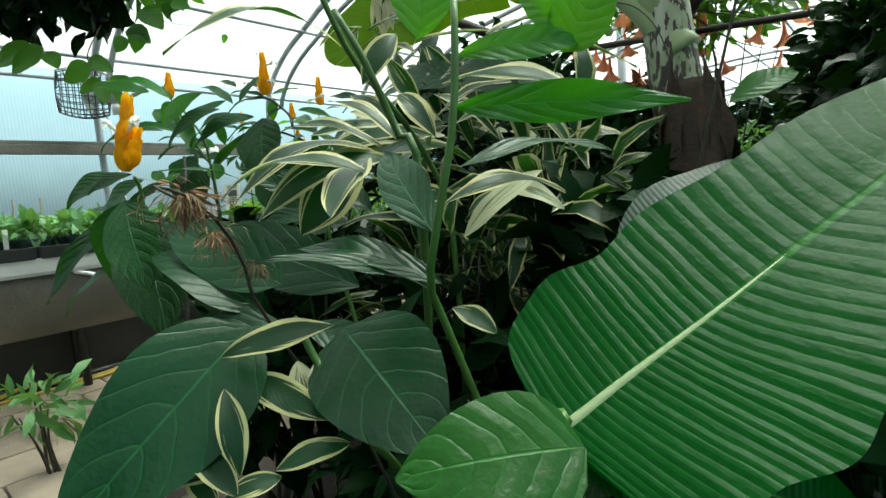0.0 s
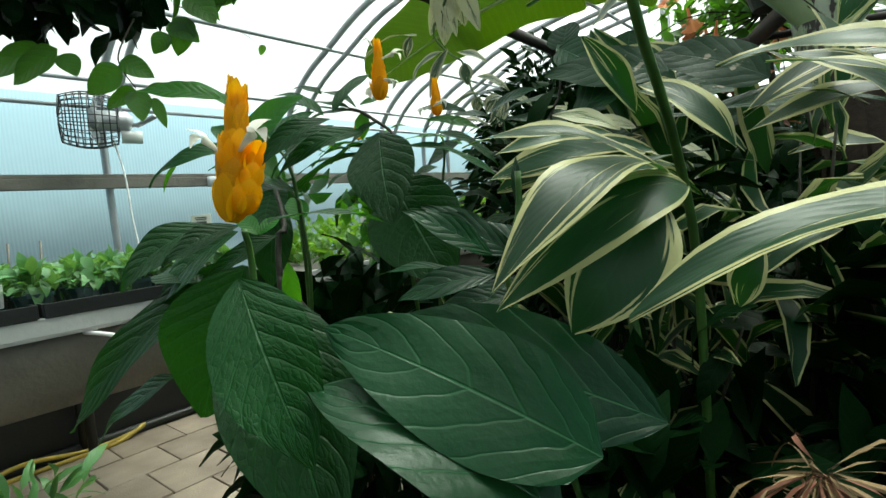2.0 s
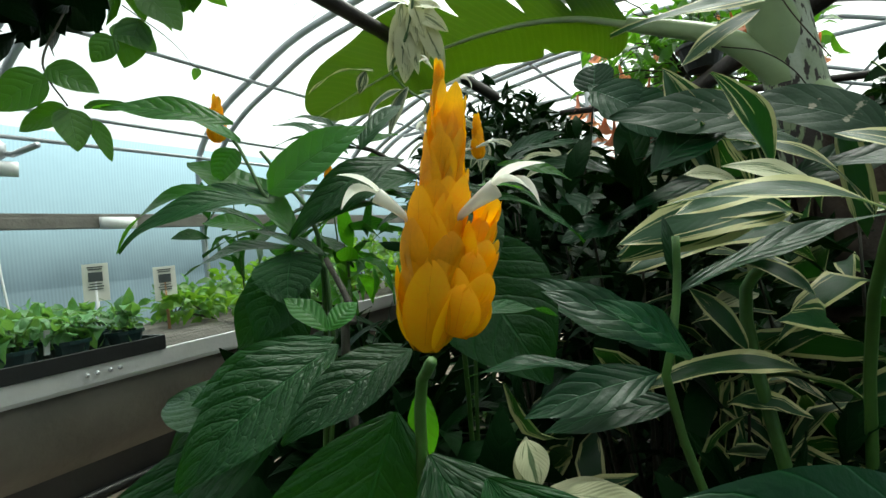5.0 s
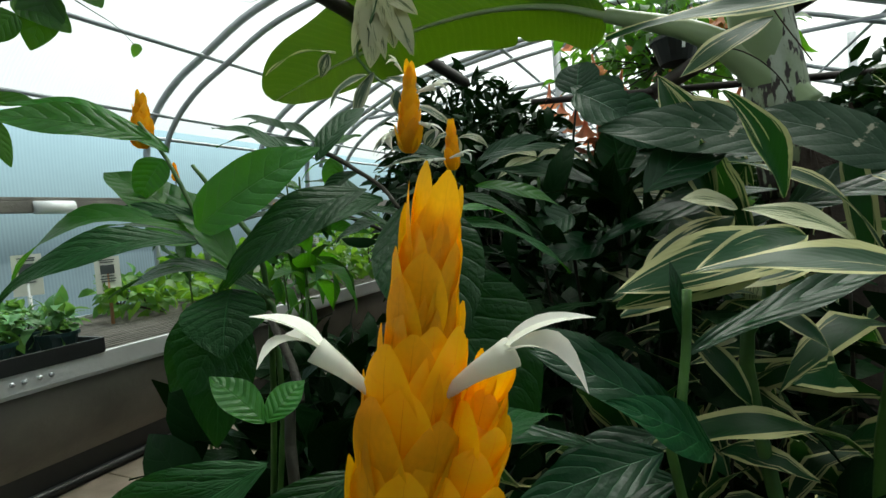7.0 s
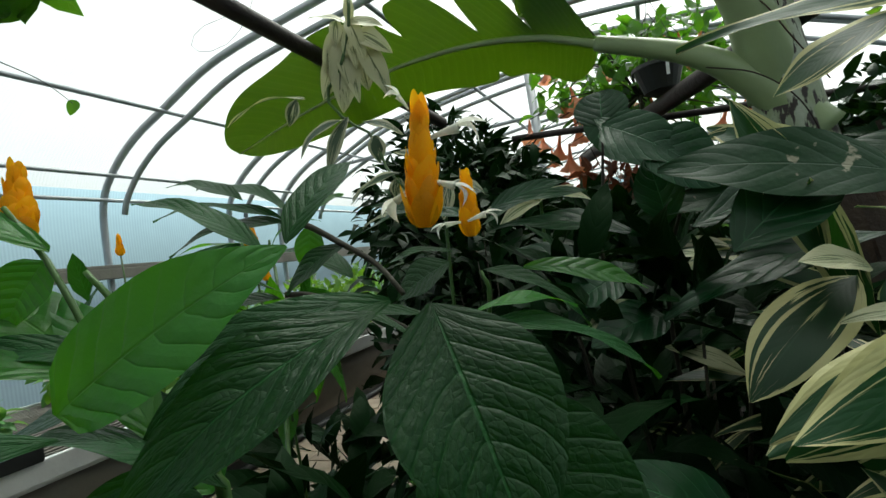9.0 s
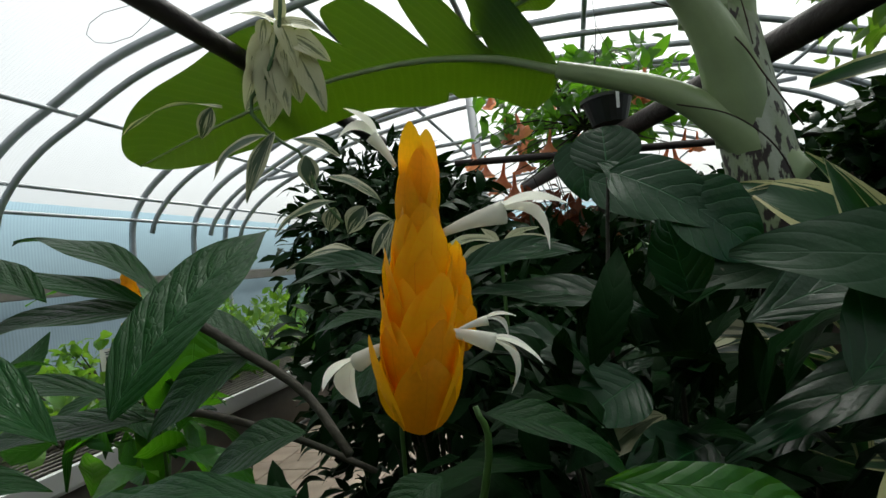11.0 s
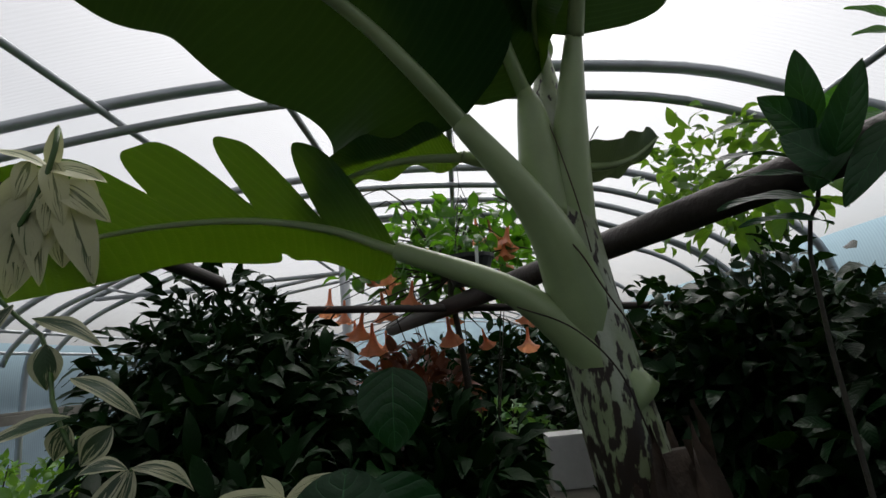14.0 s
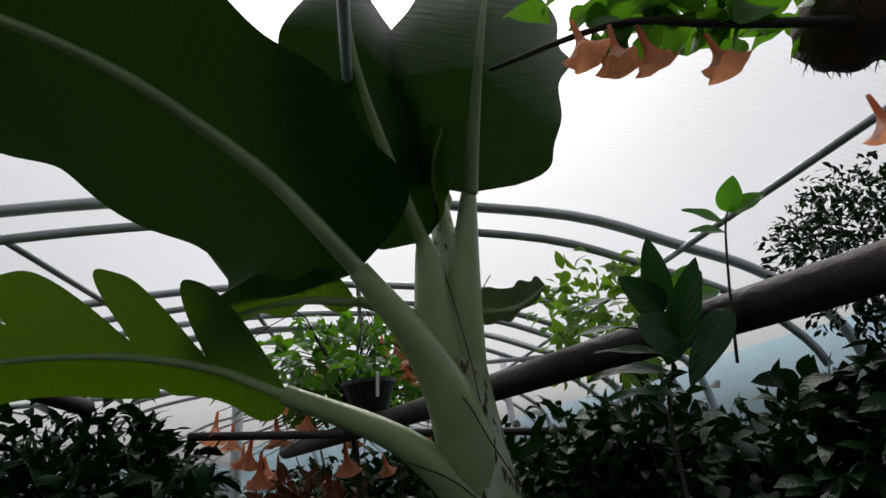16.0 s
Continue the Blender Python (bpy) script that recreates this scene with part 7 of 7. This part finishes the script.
# ---- fan on the post ----
fan = thing("circulation_fan", "black wire caged air fan with grey motor on the hoop", "fan", (-3.38, 1.066, 1.725))
FR, FD = 0.150, 0.25
for i in range(9):
    f = i / 8
    r = FR * (0.72 + 0.28 * math.sin(math.pi * (0.12 + 0.76 * f)))
    y = FD * (f - 0.5)
    tube("cage_ring", [(y, r * math.cos(a), r * math.sin(a)) for a in np.linspace(0, 2 * math.pi, 29)], 0.0032, M_WIRE, fan, sides=5)
for k in range(22):
    a = 2 * math.pi * k / 22
    pts = []
    for i in range(9):
        f = i / 8
        r = FR * (0.72 + 0.28 * math.sin(math.pi * (0.12 + 0.76 * f)))
        pts.append((FD * (f - 0.5), r * math.cos(a), r * math.sin(a)))
    pts = [(-FD / 2 - 0.01, 0.05 * math.cos(a), 0.05 * math.sin(a))] + pts + [(FD / 2 + 0.01, 0.05 * math.cos(a), 0.05 * math.sin(a))]
    tube("cage_bar", pts, 0.0028, M_WIRE, fan, sides=5)
for k in range(4):
    m, L = frame_of((0, 0, 0), (0.03, 0.13 * math.cos(1.57 * k), 0.13 * math.sin(1.57 * k)), (1, 0.4 * math.sin(1.57 * k), -0.4 * math.cos(1.57 * k)))
    v, f, uv = leaf_arrays(L, 0.10, "round", 0.05, 0.0, 0, 0, 1, 8, 4)
    blade = link_mesh("blade", v, f, M_WHITE, fan, "", uv)
    blade.matrix_basis = m
fan.rotation_euler = (0, 0.05, radians(72))
tube("motor", [(0.0, 0, 0), (0.06, 0, 0), (0.17, 0, 0), (0.20, 0, 0)], [0.05, 0.055, 0.055, 0.03], M_TUBE, fan, "grey motor housing", 16)
tube("motor_box", [(0.14, -0.01, -0.085), (0.24, -0.01, -0.085)], 0.035, M_WHITE, fan, "", 10)
tube("bracket", [(0.10, 0, 0), (0.22, -0.02, -0.02), (0.30, -0.18, 0.0)], 0.014, M_TUBE, fan, "", 8)
tube("cord", [(0.1, 0, -0.1), (0.14, -0.06, -0.3), (0.16, -0.08, -0.55), (0.2, -0.1, -0.85)], 0.005, M_WHITE, fan, "", 6, 14)

# ---- potted seedlings on the bench ----
rng = random.Random(8)
first = None
for i in range(9):
    for j in range(5):
        y = -0.12 + 0.165 * i + rng.uniform(-0.015, 0.015)
        x = -2.42 - 0.165 * j + rng.uniform(-0.015, 0.015)
        if first is None or (i, j) in ((1, 0), (2, 2), (3, 1)):
            first_new = thing("seedling_pot", "young bedding plant in a dark green square-rimmed pot", "potted plant", (x, y, BZ - 0.008), "seedling pots")
            pot_mesh("pot", 0.038, 0.058, 0.085, M_TEAL, first_new, 0.0, 0.004, n=14)
            bm = bmesh.new()
            bmesh.ops.create_circle(bm, cap_ends=True, segments=14, radius=0.053)
            s = part("soil", bm, M_SOIL, first_new)
            s.location.z = 0.074
            foliage("foliage", [Vector(p) for p in cloud((0, 0, 0.125), (0.085, 0.085, 0.05), 46, 90 + i * 7 + j, 0.3)], 0.065, 0.030, "lance", M_SEED, first_new, 91 + i, up=0.7, droop=0.0)
            for k in range(3):
                tube("stem", [(0, 0, 0.07), (0.02 * math.cos(2.1 * k), 0.02 * math.sin(2.1 * k), 0.15)], 0.003, M_STEM, first_new, sides=5)
            first = first or []
            first.append(first_new)
        else:
            copy_thing(first[(i * 3 + j) % len(first)], pose(x, y, BZ - 0.008, 0, 0, rng.uniform(0, 360)))
for k, y in enumerate((0.16, 0.90)):
    tray = thing("seedling_tray", "shallow black plastic plant tray", "tray", (-2.72, y, BZ - 0.006), "trays")
    bm = bmesh.new()
    for dx, dy, sx, sy in ((0.43, 0, 0.012, 0.72), (-0.43, 0, 0.012, 0.72), (0, 0.36, 0.86, 0.012), (0, -0.36, 0.86, 0.012)):
        box_bm(bm, (sx, sy, 0.05), pose(dx, dy, 0.027), 0.003)
    part("rim", bm, M_BLACK, tray)
for k, (x, y) in enumerate(((-2.34, 0.72), (-2.34, 0.36))):
    bm = bmesh.new()
    box_bm(bm, (0.055, 0.15, 0.003), pose(x, y, BZ + 0.02, 0, 28, 6), 0.001)
    tagged(part("bench_label", bm, M_WHITE), "white paper price label leaning on the tray", "label", "bench labels")
for k, (x, y) in enumerate(((-2.39, 0.45), (-2.39, 0.70), (-2.40, 0.95))):
    bm = bmesh.new()
    box_bm(bm, (0.004, 0.018, 0.08), pose(x, y, BZ + 0.085, 0, 8, 10), 0.001)
    tagged(part("plant_tag", bm, M_WHITE), "small white plastic plant tag in a pot", "plant tag", "plant tags")


def sign(x, y, z0, z1, wood):
    s = thing("plant_sign", "small printed plant sign card on a stake", "sign", (x, y, BZ - 0.01), "plant signs")
    z = z1 - BZ + 0.01
    bm = bmesh.new()
    box_bm(bm, (0.003, 0.10, 0.17), pose(0, 0, z - 0.085), 0.001)
    part("card", bm, M_PAPER, s)
    bm = bmesh.new()
    box_bm(bm, (0.002, 0.055, 0.042), pose(0.0035, 0, z - 0.060))
    part("picture", bm, M_INK, s, "dark printed picture")
    for i in range(5):
        bm = bmesh.new()
        box_bm(bm, (0.002, 0.06 - 0.006 * (i % 3), 0.0045), pose(0.0035, 0, z - (0.016 + 0.010 * i if i < 2 else 0.068 + 0.012 * i)))
        part("text_bar", bm, M_INK, s)
    tube("stake", [(-0.004, 0, 0), (-0.004, 0, z - 0.08)], 0.008, M_WOOD if wood else M_WHITE, s, sides=6)
    s.rotation_euler = (0, radians(-8), radians(-36))
    return s


sign(-2.95, 1.38, 0.95, 1.165, False)
sign(-2.95, 1.70, 0.95, 1.125, True)
sign(-2.9, 3.1, 0.95, 1.12, True)
sign(-2.9, 2.52, 0.95, 1.09, False)
for k, y in enumerate((0.60, 0.72)):
    tagged(tube("bamboo_stake", [(-3.2, y, BZ - 0.02), (-3.2, y + 0.02, 1.10)], 0.006, M_RAIL, sides=6), "thin dark stake standing among the pots", "stake", "stakes")

# ---- low plants by the path ----
bush("bedding_plant", "small bedding plant with red flowers by the path", (-1.75, 1.30, 0.22), (0.30, 0.30, 0.22), 150, 0.06, 0.022, M_SEED, 120, stems=8, shell=0.1, category="plant")
bush("bedding_plant", "small leafy plant at the bed's edge", (-1.55, 2.2, 0.22), (0.30, 0.4, 0.22), 200, 0.06, 0.022, M_SEED, 121, stems=8, shell=0.1, category="plant")
bush("fern_plant", "low fern fronds by the hose", (-2.05, 0.42, 0.30), (0.16, 0.16, 0.12), 50, 0.10, 0.03, M_SEED, 122, stems=4, shell=0.1, category="plant")
rng = random.Random(12)
for k in range(9):
    bm = bmesh.new()
    bmesh.ops.create_icosphere(bm, subdivisions=2, radius=0.011)
    for v in bm.verts:
        v.co *= 1 + 0.25 * noise.noise(v.co * 180)
    tagged(part("red_flower", bm, M_DRYRED, None, "", True), "tiny red flower among low leaves", "flower", "red flowers").location = (-1.75 + rng.uniform(-0.22, 0.22), 1.3 + rng.uniform(-0.2, 0.2), 0.36 + rng.uniform(-0.08, 0.06))

# white nursery bin seen between the stems
bm = bmesh.new()
box_bm(bm, (0.22, 0.16, 0.26), pose(-0.10, 3.65, 0.93), 0.01)
bin_ = tagged(part("plant_crate", bm, M_WHITE), "white plastic crate on the far bench", "crate")
bm = bmesh.new()
box_bm(bm, (1.9, 0.9, 0.05), pose(0.35, 3.7, 0.775), 0.006)
for dx in (-0.4, 1.4):
    for dy in (-0.4, 0.4):
        box_bm(bm, (0.05, 0.05, 0.78), pose(dx - 0.15, 3.7 + dy, 0.37))
tagged(part("far_bench", bm, M_SKIRT), "weathered wooden staging at the back of the bed", "bench")

# ---- pavers of the path ----
bm = bmesh.new()
box_bm(bm, (0.287, 0.287, 0.03), Matrix(), 0.005)
paver0 = part("paver", bm, M_PAVER, floor)
paver0.location = (-3.4, -0.6, 0.018)
count = 0
for i in range(7):
    for j in range(24):
        if count > 290 or (i, j) == (0, 0):
            continue
        x = -3.4 + 0.295 * i
        y = -0.6 + 0.295 * j + (0.147 if i % 2 else 0)
        share("paver", paver0, floor, pose(x, y, 0.018 + rng.uniform(-0.002, 0.002), rng.uniform(-0.6, 0.6), rng.uniform(-0.6, 0.6), rng.uniform(-0.5, 0.5)))
        count += 1
